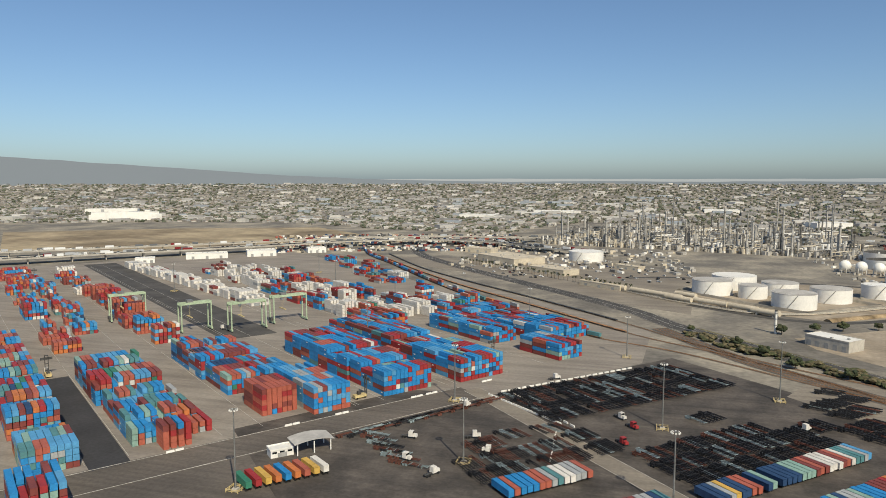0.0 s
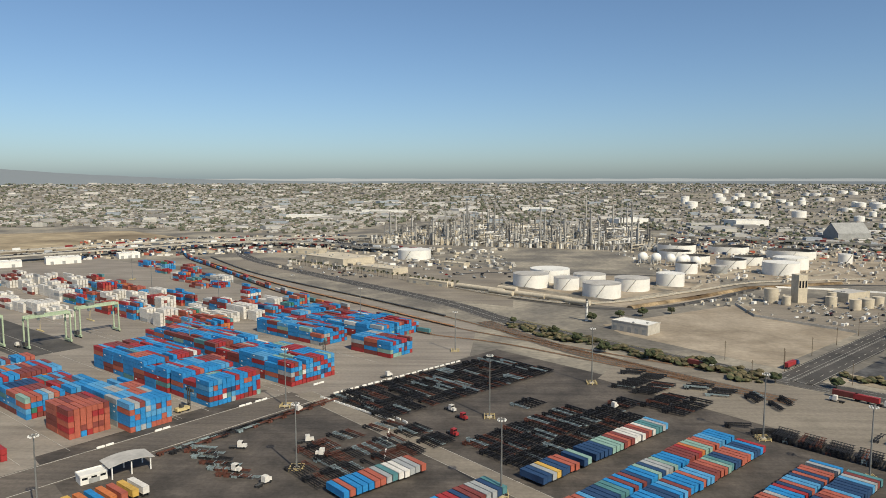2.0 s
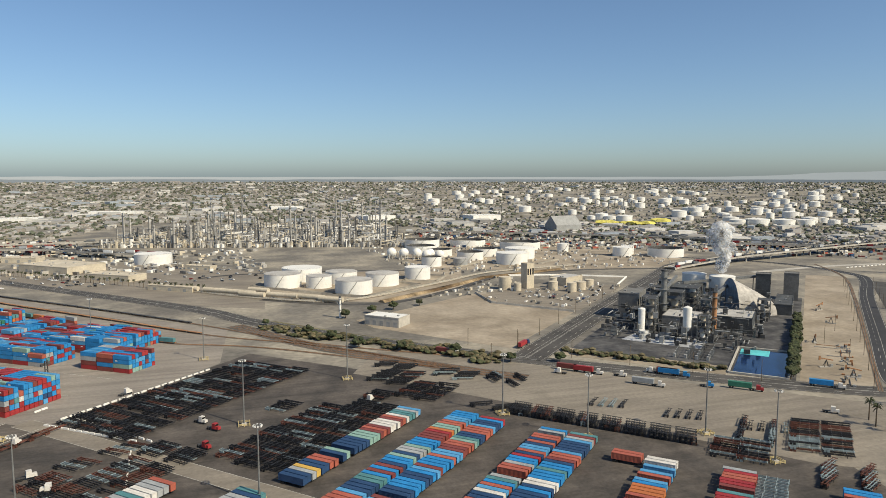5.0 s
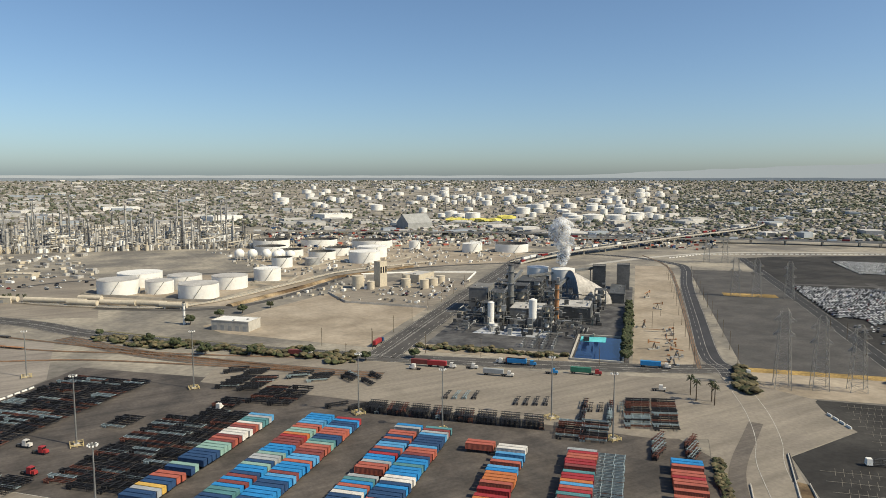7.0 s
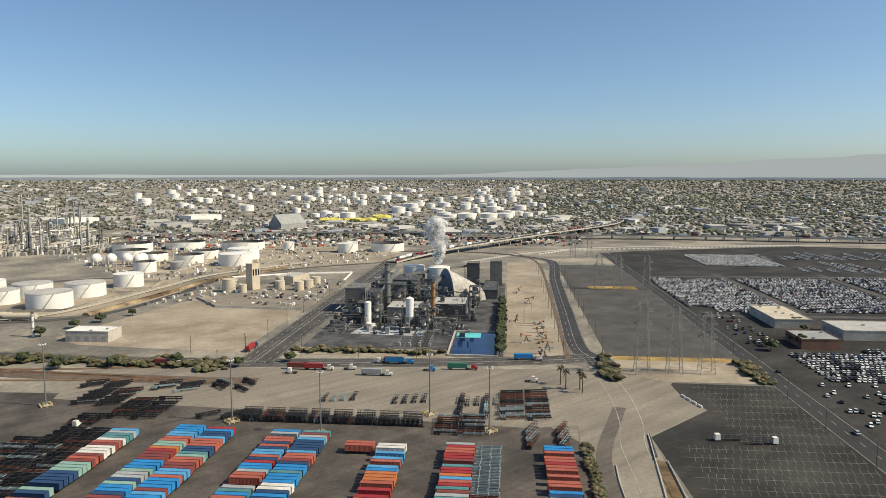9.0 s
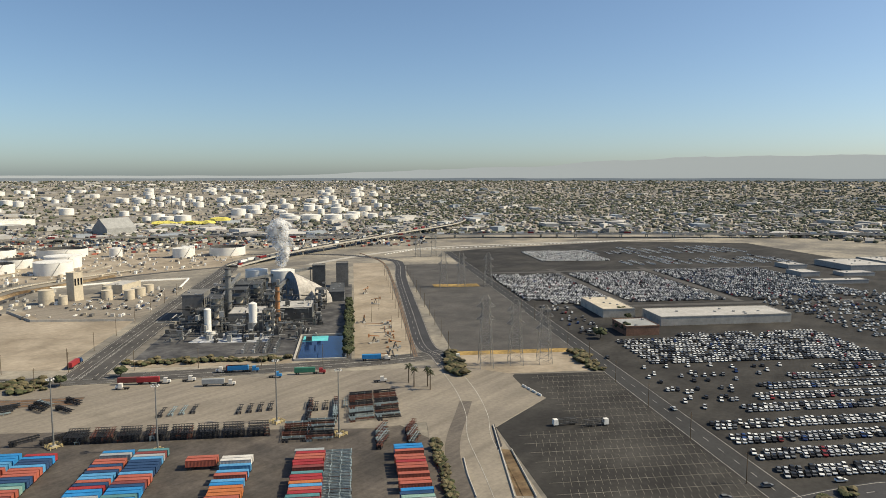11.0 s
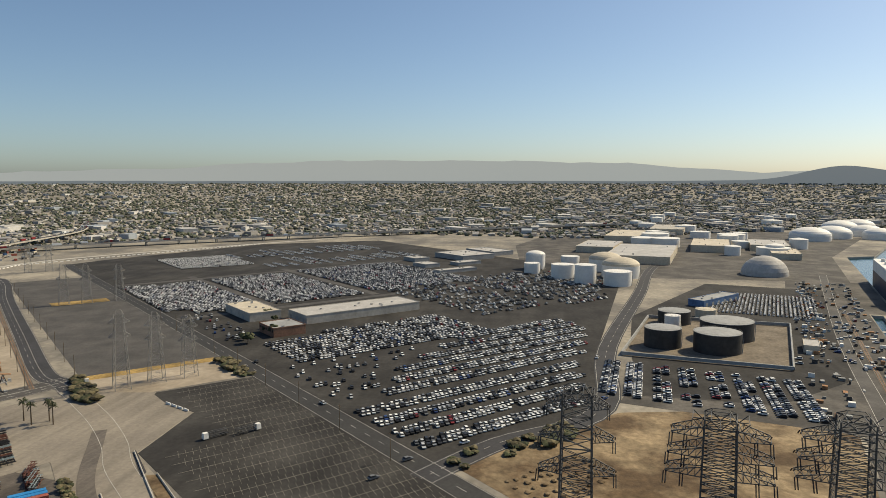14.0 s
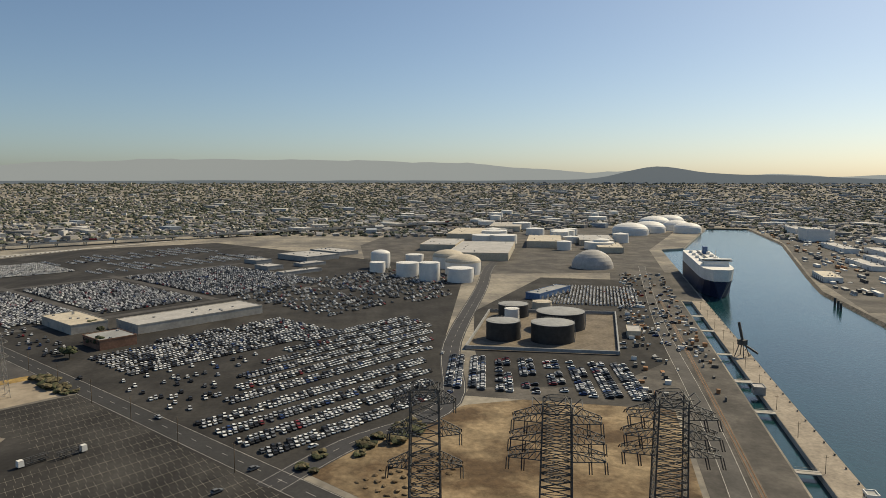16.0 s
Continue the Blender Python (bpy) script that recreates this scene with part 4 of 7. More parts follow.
block(4, 44, -76, -44, 5, "blue", 0.2, near=1)
block(44, 145, -80, -43, 5, "blue", 0.2)
block(0, 175, -127, -94, 5, "blue", 0.25, near=1)
block(62, 150, -195, -170, 4, "blue", 0.25)
block(0, 50, -198, -176, 4, "blue", 0.15, near=1)
block(40, 165, -250, -206, 4, "blue", 0.4, fill=0.9)
block(150, 215, -160, -135, 4, "warm", 0.5, fill=0.6)
for u in range(310, 690, 26):
    block(u, u + 26, -107 + (u - 310) * .075, -88 + (u - 310) * .075, 3 + (u % 3 == 0), "reefer", 0.4)
for k, v in enumerate(range(-128, -330, -21)):
    far = float(np.interp(v - 32, [-409, -345, -299, -280, -259], [626, 417, 268, 158, 65]))
    scattered(max(172 + (k % 3) * 5, far), 560 if v > -200 else far + 170, v - 15, v, 16,
              ("reefer", "reefer", "reefer", "warm", "mix") if v > -215 else ("warm", "warm", "mix", "blue", "reefer"), 0.8 if v > -240 else 0.6)
# containers on railway wagons
TRAIN = Geo()
for way, fill, low in ((RAIL, 0.97, 525), (RAIL2, 0.0, 545), (RAIL3, 0.04, 592)):
    pts = offsets(way, 0.0)
    acc = 0
    for a, b in zip(pts[:-1], pts[1:]):
        d = b - a
        L = float(np.hypot(*d))
        ang = math.degrees(math.atan2(d[1], d[0]))
        while acc < L:
            x, y = a + d * acc / L
            if y > low:
                TRAIN.box(x, y, 0.9, 14.2, 1.3, 0.5, ang, 0 if way is RAIL3 else 1, bottom=True)
                TRAIN.box(x, y, 1.1, 11.6, 2.5, 0.28, ang, 0 if way is RAIL3 else 1, bottom=True)
                for e in (-5.6, 5.6):
                    TRAIN.box(x + e * d[0] / L, y + e * d[1] / L, 0.3, 2.6, 2.2, 0.9, ang, 0)
                if RNG.random() < fill:
                    REST.box(x, y, 1.45, CL, CW, CH, ang, NAMES.index(pick("mix" if y > 800 else "warm")))
                    if RNG.random() < .3:
                        REST.box(x, y, 1.47 + CH, CL, CW, CH, ang, NAMES.index(pick("warm")))
            acc += 14.9
        acc -= L
thing("railway_wagons", "dark low container wagons standing on rails", "train", "", "stuff", TRAIN, [DARKSTEEL, RUST])


# ---- chassis and trailers ----
def chassis_geo(g, x=0, y=0, z=0, rz=0, L=12.4, mi=0):
    c, s = math.cos(radians(rz)), math.sin(radians(rz))

    def at(px, py):
        return x + c * px - s * py, y + s * px + c * py
    for e in (-0.55, 0.55):
        g.box(*at(0, e), z + 0.95, L, 0.16, 0.38, rz, mi, bottom=True)
    for k in (-0.48, -0.16, 0.16, 0.48):
        g.box(*at(k * L, 0), z + 1.12, 0.26, 2.4, 0.2, rz, mi, bottom=True)
    for k in (-0.42, -0.31):
        for e in (-0.95, 0.95):
            g.box(*at(k * L, e), z + 0.02, 0.98, 0.42, 0.96, rz, mi)
    for e in (-0.5, 0.5):
        g.box(*at(0.25 * L, e), z, 0.14, 0.14, 1.0, rz, mi)


def wheel_geo(w=0.28, r=0.5):
    g = Geo()
    n = 12
    for side in (-w / 2, w / 2):
        g.add([(r * math.cos(2 * math.pi * i / n), side, r * math.sin(2 * math.pi * i / n)) for i in range(n)], [tuple(range(n)) if side < 0 else tuple(range(n))[::-1]])
    g.f += [(i, (i + 1) % n, n + (i + 1) % n, n + i) for i in range(n)]
    g.m += [0] * n
    return g


def tandem_geo():
    g = Geo()
    for dx in (-0.68, 0.68):
        w = wheel_geo(0.42)
        g.add([(a + dx, b, c) for a, b, c in w.v], w.f)
    return g


TANDEM = tandem_geo().mesh("wheel_set", BLACK)
WHEEL = wheel_geo().mesh("wheel", BLACK)
SMALLWHEEL = wheel_geo(0.22, 0.34).mesh("wheel", BLACK)


def wheel(parent, x, y, z, small=False, name="wheel", mesh=None):
    ob = new(name, mesh or (SMALLWHEEL if small else WHEEL))
    ob.parent = parent
    ob.matrix_basis = pose(x, y, z)
    return ob


def chassis_thing(material, label):
    g = Geo()
    L = 12.4
    for e in (-0.55, 0.55):
        g.box(0, e, 0.95, L, 0.16, 0.38, bottom=True)
    for k in (-0.48, -0.25, 0, 0.25, 0.48):
        g.box(k * L, 0, 1.12, 0.26, 2.4, 0.2, bottom=True)
    g.box(-0.365 * L, 0, 0.55, 2.2, 0.14, 0.3)
    for e in (-0.5, 0.5):
        g.box(0.25 * L, e, 0, 0.14, 0.14, 1.0)
    root = thing("trailer_chassis", label, "trailer", "container chassis in the trailer yard", "", g, material)
    for e in (-0.95, 0.95):
        wheel(root, -0.365 * L, e, 0.5, name="wheel_set", mesh=TANDEM)
    return root


CHASSISMATS = [mat("black_chassis_paint", (0.022, 0.022, 0.024), 0.6, fine=1, big=.2, amount=.3), mat("rust_chassis_paint", (0.11, 0.045, 0.032), 0.7, fine=1, big=.2, amount=.3),
               mat("grey_chassis_paint", (0.22, 0.27, 0.28), 0.7, fine=1, big=.2, amount=.25)]
CPROTO = []
for m_, lab in zip(CHASSISMATS, ("black steel container chassis parked in a row", "rust-red steel container chassis parked in a row", "grey-blue steel container chassis parked in a row")):
    CPROTO.append(chassis_thing(m_, lab))
CUSED = [0, 0, 0]
CCOUNT = [0]
CREST = Geo()


def put_chassis(x, y, rz, z=0.1, near=True, w=(8, 0.9, 2.0)):
    k = RNG.choices((0, 1, 2), w)[0]
    if near and CCOUNT[0] < 200:
        CCOUNT[0] += 1
        m = pose(x, y, z, 0, 0, rz)
        if CUSED[k]:
            copy_thing(CPROTO[k], m)
        else:
            CPROTO[k].matrix_basis, CUSED[k] = m, 1
    else:
        chassis_geo(CREST, x, y, z, rz, 12.4, k)


def chassis_rows(p0, p1, qs, pitch=2.75, turn=0.0, flip=0, stack=0.35, near=True, w=(8, 1.3, 1.1), miss=0.04):
    n = int((p1 - p0) / pitch)
    for q in qs:
        for i in range(n):
            if RNG.random() < miss:
                continue
            x, y = lot(p0 + (i + 0.5) * pitch + RNG.uniform(-.2, .2), q + RNG.uniform(-.3, .3))
            rz = 44 - 90 + 180 * flip + turn + RNG.uniform(-1, 1)
            put_chassis(x, y, rz, 0.1, near, w)
            if RNG.random() < stack:
                put_chassis(x, y, rz, 1.15, False, w)


chassis_rows(204, 300, (186, 199.5), stack=0.6, pitch=2.6, miss=.02)
chassis_rows(206, 284, (212.5,), stack=0.6, pitch=2.6, near=False)
chassis_rows(300, 316, (201,), stack=0.9, w=(9, 1, 0))
chassis_rows(199, 330, (271.5, 284.5, 297.5, 310), stack=0.4)
chassis_rows(133, 190, (227, 241), stack=0.5, near=False, w=(5, 3, 2))
chassis_rows(146, 164, (255,), stack=0.8, near=False, w=(4, 4, 1))
chassis_rows(262, 280, (235,), stack=0.1, near=False)
chassis_rows(192, 208, (228, 244), stack=0.9, near=False)
chassis_rows(312, 344, (176, 189), turn=6, stack=0.6, near=False, w=(10, .5, .5))
chassis_rows(330, 356, (205, 219), turn=20, stack=0.5, near=False, w=(10, .5, .5))
chassis_rows(356, 372, (232, 218, 190, 176), turn=30, stack=0.5, near=False, w=(10, .5, .5), miss=.25)
chassis_rows(360, 378, (160, 146), turn=-40, stack=0.4, near=False, w=(8, 1, .5), miss=.3)
chassis_rows(318, 326, (133, 146), turn=40, stack=0.9, near=False)
for k in range(8):
    for i in range(4):
        x, y = lot(320.5, 41 + k * 11.4 + i * 2.4)
        for z in (0.1, 1.15, 2.2):
            put_chassis(x, y, 44 + 8, z, False, (9, 1, .4))
chassis_rows(305, 330, (16, 27), turn=0, stack=0.8, near=False, w=(5, 2, 3))
chassis_rows(332, 362, (10, 23), turn=90, stack=0.3, near=False, w=(6, 2, 2))
chassis_rows(328, 374, (-16, -3), turn=10, stack=0.4, near=False, w=(4, 3, 3))
chassis_rows(296, 320, (-12, -26), turn=70, stack=0.7, near=False, w=(4, 4, 2))
chassis_rows(240, 292, (8,), stack=0.9, near=False, w=(1, 1, 9))
for i in range(12):
    x, y = lot(352 + (i % 4) * 1.2, 96 - i * 5 - (i // 4) * 18)
    put_chassis(x, y, 44, 0.1, False)
for i in range(22):
    x, y = yard(-35 - (i % 2) * 3, 0 - i * 4.2)
    put_chassis(x, y, 53, 0.12, False, (5, 3, 2))
for i in range(16):
    x, y = lot(118 - (i % 3) * 2, 250 + i * 2.7)
    put_chassis(x, y, -10, 0.12, False, (4, 4, 2))
for i in range(9):
    x, y = lot(168 + i * 3.2 + (6 if i > 3 else 0), 262 - i * .6)
    put_chassis(x, y, -40, 0.1, False, (5, 2, 4))
thing("stacked_chassis", "stacked black and rusty container chassis", "trailer", "", "stuff", CREST, CHASSISMATS)

TPROTO = {}


def trailer_thing(colour):
    """A container on a road chassis."""
    root = container_thing(colour, "containers on trailers", colour + " shipping container on a parked road trailer")
    root.name = "container_trailer"
    root["category"] = "trailer"
    g = Geo()
    for e in (-0.55, 0.55):
        g.box(0, e, -0.4, 12.3, 0.16, 0.4, bottom=True)
    for e in (-0.6, 0.6):
        g.box(3.4, e, -1.3, 0.14, 0.14, 0.95)
    part("chassis", g, CHASSISMATS[0], root, "black steel trailer frame")
    for e in (-0.95, 0.95):
        wheel(root, -4.4, e, -0.85, name="wheel_set", mesh=TANDEM)
    return root


def put_trailer(x, y, rz, colour):
    m = pose(x, y, 1.42, 0, 0, rz)
    if colour not in TPROTO:
        TPROTO[colour] = trailer_thing(colour)
        TPROTO[colour].matrix_basis = m
    else:
        copy_thing(TPROTO[colour], m)


def trailer_row(p0, p1, q, kind="rows", pitch=2.85, miss=0.05, runs=0.3):
    c = None
    for i in range(int((p1 - p0) / pitch)):
        if RNG.random() < miss:
            continue
        if c is None or RNG.random() > runs:
            c = pick(kind)
        put_trailer(*lot(p0 + (i + .5) * pitch, q + RNG.uniform(-.35, .35)), 44 - 90 + RNG.uniform(-.6, .6), c)


trailer_row(199, 293, 171.5)
trailer_row(135, 177, 212)
trailer_row(150, 186, 176)
trailer_row(178, 298, 143.5, miss=.08)
trailer_row(185, 298, 129, miss=.04)
trailer_row(196, 297, 98.5)
trailer_row(196, 297, 84.5, miss=.06)
trailer_row(280, 286, 62, "red")
trailer_row(210, 285, 48, miss=.25)
trailer_row(225, 290, 19, "warm", miss=.1)
trailer_row(225, 288, -22, "rows", miss=.3)
thing("shipping_container_stacks", "tall stacks of mixed blue, red and white containers", "container", "", "stuff", REST, [PAINT[k] for k in NAMES])
thing("container_marks", "plain white patches on container sides", "marking", "", "stuff", MARKS, WHITE)


# ---- masts, cranes, pylons ----
def light_mast(x, y, h, label="tall grey light mast with a ring of lamps"):
    root = thing("light_mast", label, "light mast", "yard light masts", at=pose(x, y, 0.08))
    part("pole", Geo().cyl(0, 0, 0, 0.42, h, 10, r2=0.2), STEEL, root, smooth=40)
    part("base", Geo().box(0, 0, 0, 2.2, 2.2, 0.9), CONCRETE, root, "concrete footing")
    g = Geo()
    for i in range(10):
        t0, t1 = 2 * math.pi * i / 10, 2 * math.pi * (i + 1) / 10
        g.beam((1.3 * math.cos(t0), 1.3 * math.sin(t0), h - .3), (1.3 * math.cos(t1), 1.3 * math.sin(t1), h - .3), 0.14)
    g.beam((-1.3, 0, h - .3), (1.3, 0, h - .3), 0.12)
    g.beam((0, -1.3, h - .3), (0, 1.3, h - .3), 0.12)
    part("lamp_ring", g, STEEL, root)
    for i in range(8):
        t = 2 * math.pi * i / 8
        part("floodlight", Geo().box(1.5 * math.cos(t), 1.5 * math.sin(t), h - .75, 0.55, 0.55, 0.5, math.degrees(t), bottom=True), WHITE, root)
    g = Geo()
    for z in (0.6, 1.2):
        for a, b in (((-2.6, -2.6), (2.6, -2.6)), ((2.6, -2.6), (2.6, 2.6)), ((2.6, 2.6), (-2.6, 2.6)), ((-2.6, 2.6), (-2.6, -2.6))):
            g.beam((*a, z), (*b, z), 0.2)
    for a in (-2.6, 0, 2.6):
        for b in (-2.6, 0, 2.6):
            if a or b:
                g.box(a, b, 0, 0.3, 0.3, 1.4)
    part("guard_rail", g, YELLOW, root, "faded yellow guard rail")
    return root


for x, y, h in ((-147.8, 222.1, 32), (-70.7, 271.3, 28), (-96, 349.6, 31), (10, 336.6, 32), (71, 397, 33), (12, 250, 30), (134, 312, 31), (158, 270, 30), (213, 258, 31), (219, 222, 31), (-190, 455, 30), (-90, 560, 30), (-10, 470, 28), (-230, 620, 30), (-330, 700, 30), (-480, 620, 30), (-400, 800, 30)):
    light_mast(x, y, h)


def rtg(u, v0, v1):
    """A rubber-tyred gantry crane that spans from v0 to v1."""
    x, y = yard(u, (v0 + v1) / 2)
    root = thing("gantry_crane", "pale green rubber-tyred gantry crane over containers", "crane", "gantry cranes", at=pose(x, y, 0.06, 0, 0, 143))
    w, h, d = abs(v1 - v0) / 2, 22.0, 4.2
    for a in (-d, d):
        for b in (-w, w):
            part("leg", Geo().box(a, b, 1.2, 0.9, 0.9, h - 1.2), PALEGREEN, root)
        part("girder", Geo().box(a * 0.55, 0, h - 0.6, 1.2, 2 * w + 2, 1.8, bottom=True), PALEGREEN, root)
    for b in (-w, w):
        part("sill_beam", Geo().box(0, b, 1.0, 2 * d + 3, 1.2, 1.4, bottom=True), PALEGREEN, root)
        part("end_tie", Geo().box(0, b, h - 1.4, 2 * d, 0.8, 0.9, bottom=True), PALEGREEN, root)
        for a in (-d - .8, -d + 1.2, d - 1.2, d + .8):
            wheel(root, a, b, 0.55)
    part("trolley", Geo().box(0, w * 0.35, h + 1.1, 5.5, 4.5, 1.8, bottom=True), STEEL, root)
    part("cab", Geo().box(1.6, w * 0.35, h - 3.2, 1.8, 1.8, 2.3, bottom=True), WHITE, root, "white operator cab")
    part("engine_house", Geo().box(0, w + .9, 2.4, 4.5, 1.8, 2.6), DARKSTEEL, root)
    g = Geo()
    for a in (-1, 1):
        g.beam((a, w * .35, h + 1), (a, w * .35, 12), 0.12)
    g.box(0, w * .35, 11.4, 12, 1.2, 0.6, bottom=True)
    part("spreader", g, YELLOW, root)
    return root


for u, a, b in ((312, 33, 6), (236, -2, -25), (216, -34, -62), (226, -73, -102)):
    rtg(u, a, b)


def pylon(x, y, h, w, rz, material, arms, label, top=0.3, waist=0.55, bar=1.0, deep=0.0, strings=True, steps=13, crown=0.0):
    """A lattice tower with levels of cross arms; deep: half the width of boxed arms."""
    root = thing("power_pylon", label, "pylon", "power pylons", at=pose(x, y, 0.05, 0, 0, rz))
    body = Geo()

    def half(z):
        return w / 2 * (1 - (1 - top) * min(1.0, z / (h * waist)))
    zs = [h * i / steps for i in range(steps + 1)]
    for z0, z1 in zip(zs, zs[1:]):
        a, b = half(z0), half(z1)
        for sx, sy in ((-1, -1), (1, -1), (1, 1), (-1, 1)):
            body.beam((sx * a, sy * a, z0), (sx * b, sy * b, z1), 0.42 * bar)
        for (p, q) in (((-1, -1), (1, -1)), ((1, -1), (1, 1)), ((1, 1), (-1, 1)), ((-1, 1), (-1, -1))):
            body.beam((p[0] * a, p[1] * a, z0), (q[0] * b, q[1] * b, z1), 0.2 * bar)
            body.beam((q[0] * a, q[1] * a, z0), (p[0] * b, p[1] * b, z1), 0.2 * bar)
            body.beam((p[0] * b, p[1] * b, z1), (q[0] * b, q[1] * b, z1), 0.2 * bar)
    part("tower_body", body, material, root)
    k = half(h)
    for z, reach in arms:
        for e in (-1, 1):
            arm = Geo()
            n = 5
            for sy in (-1, 1):
                def at(t, up):
                    return (e * (k + reach * t), sy * (k * (1 - t) + deep * t), z + (3.2 * (1 - t * .85) if up else 0))
                for i in range(n):
                    t0, t1 = i / n, (i + 1) / n
                    arm.beam(at(t0, 0), at(t1, 0), 0.26 * bar)
                    arm.beam(at(t0, 1), at(t1, 1), 0.26 * bar)
                    arm.beam(at(t1, 0), at(t0, 1), 0.16 * bar)
                    arm.beam(at(t1, 0), at(t1, 1), 0.16 * bar)
            for i in range(n + 1):
                t = i / n
                d = k * (1 - t) + deep * t
                arm.beam((e * (k + reach * t), -d, z), (e * (k + reach * t), d, z), 0.16 * bar)
                if i < n:
                    t1 = (i + 1) / n
                    arm.beam((e * (k + reach * t), -d, z), (e * (k + reach * t1), k * (1 - t1) + deep * t1, z), 0.16 * bar)
                    arm.beam((e * (k + reach * t), d, z + 3.2 * (1 - t * .85)), (e * (k + reach * t1), -(k * (1 - t1) + deep * t1), z + 3.2 * (1 - t1 * .85)), 0.14 * bar)
            part("cross_arm", arm, material, root)
            for sy in ((-1, 1) if strings else ()):
                for t in ((1.0, 0.55) if reach > 9 else (1.0,)):
                    ins = Geo()
                    q = k * (1 - t) + deep * t
                    for dx in (-0.4, 0.4):
                        ins.beam((e * (k + reach * t) + dx, sy * (q + .2), z), (e * (k + reach * t) + dx, sy * (q + 4.2), z - 2.2), 0.42 * bar, n=6)
                    part("insulator", ins, BLACK, root, "dark stacked insulator string")
    g = Geo()
    for e in (-1, 1):
        for sy in (-1, 1):
            g.beam((e * k, sy * k, h), (e * k * .5, 0, h + 2.5), 0.24 * bar)
    g.beam((-k * .5, 0, h + 2.5), (k * .5, 0, h + 2.5), 0.2 * bar)
    if crown:
        zig = 6
        for sy in (-k, k):
            for i in range(zig):
                x0, x1 = -crown + 2 * crown * i / zig, -crown + 2 * crown * (i + 1) / zig
                g.beam((x0, sy, h - 2.6 if i % 2 else h), (x1, sy, h if i % 2 else h - 2.6), 0.26 * bar)
            g.beam((-crown, sy, h - 2.6), (crown, sy, h - 2.6), 0.26 * bar)
        for i in range(zig + 1):
            x0 = -crown + 2 * crown * i / zig
            g.beam((x0, -k, h - (2.6 if i % 2 else 0)), (x0, k, h - (2.6 if i % 2 else 0)), 0.2 * bar)
    part("peak", g, material, root)
    return root


TOWERSTEEL = mat("tower_steel", (0.10, 0.10, 0.098), 0.6, 0.4, fine=0.8, big=0.2, amount=0.25)
pylon(229.5, -14.8, 48, 11, 84, TOWERSTEEL, ((43, 5.5), (32, 7.5), (20.5, 8)), "dark steel lattice power pylon over brown earth", top=0.85, waist=1.0, deep=2.0, crown=5.5)
for x, y, h in ((214.6, -56.9, 46), (214.7, -95.5, 47)):
    pylon(x, y, h, 11, 76, TOWERSTEEL, ((40.5, 9.5), (34, 10.5), (28, 11)), "broad dark steel lattice power pylon over brown earth", top=0.84, waist=0.9, deep=3.2, bar=1.0, crown=8, steps=19)
PALESTEEL = mat("pale_tower_steel", (0.30, 0.29, 0.27), 0.55, 0.4, fine=0.8, big=0.2, amount=0.15)
for x, y, h in ((356, 231, 43), (372, 219, 39), (386, 206, 35), (594, 440, 38), (606, 425, 36), (628, 405, 34), (800, 640, 36), (815, 622, 34)):
    pylon(x, y, h, 8.5, -46, PALESTEEL, ((h - 5, 3.5), (h - 13, 3.5)), "slim grey steel lattice power pylon beside the lots", bar=0.5, strings=False, top=0.55, waist=0.9, steps=9)

# wooden poles along the sandy strip and roads
POLE = Geo()
POLE.cyl(0, 0, 0, 0.2, 13, 6, r2=0.13)
POLE.box(0, 0, 11.6, 2.6, 0.16, 0.2)
first = None
for p, q in [(450 + 42 * i, -37) for i in range(11)] + [(462 + 40 * i, -64) for i in range(11)] + [(400 + 45 * i, 176) for i in range(8)] + [(436, 20 + 38 * i) for i in range(6)] + [(240 + 45 * i, -149.5) for i in range(9)] + [(520, -28), (560, -14), (610, -22)]:
    m = pose(*lot(p, q), 0.05, 0, 0, 44)
    if first is None:
        first = thing("utility_pole", "dark wooden utility pole with a crossarm", "pole", "utility poles", "", POLE, BARK, m)
    else:
        copy_thing(first, m)
for s, n in [(40 * i - 60, -11) for i in range(12)]:
    copy_thing(first, pose(*quay(s, n), 0, 0, 0, 72) @ Matrix.Diagonal((.7, .7, .6, 1)))

# ---- cars ----
CARS = {"white": (0.72, 0.72, 0.70), "silver": (0.42, 0.43, 0.44), "black": (0.02, 0.02, 0.022), "grey": (0.13, 0.135, 0.14), "dark red": (0.20, 0.02, 0.02), "dark blue": (0.02, 0.05, 0.16)}
CARPAINT = {k: mat(k.replace(" ", "_") + "_car_paint", c, 0.42, fine=0, big=0, spec=0.35) for k, c in CARS.items()}
CARNAMES = list(CARS)


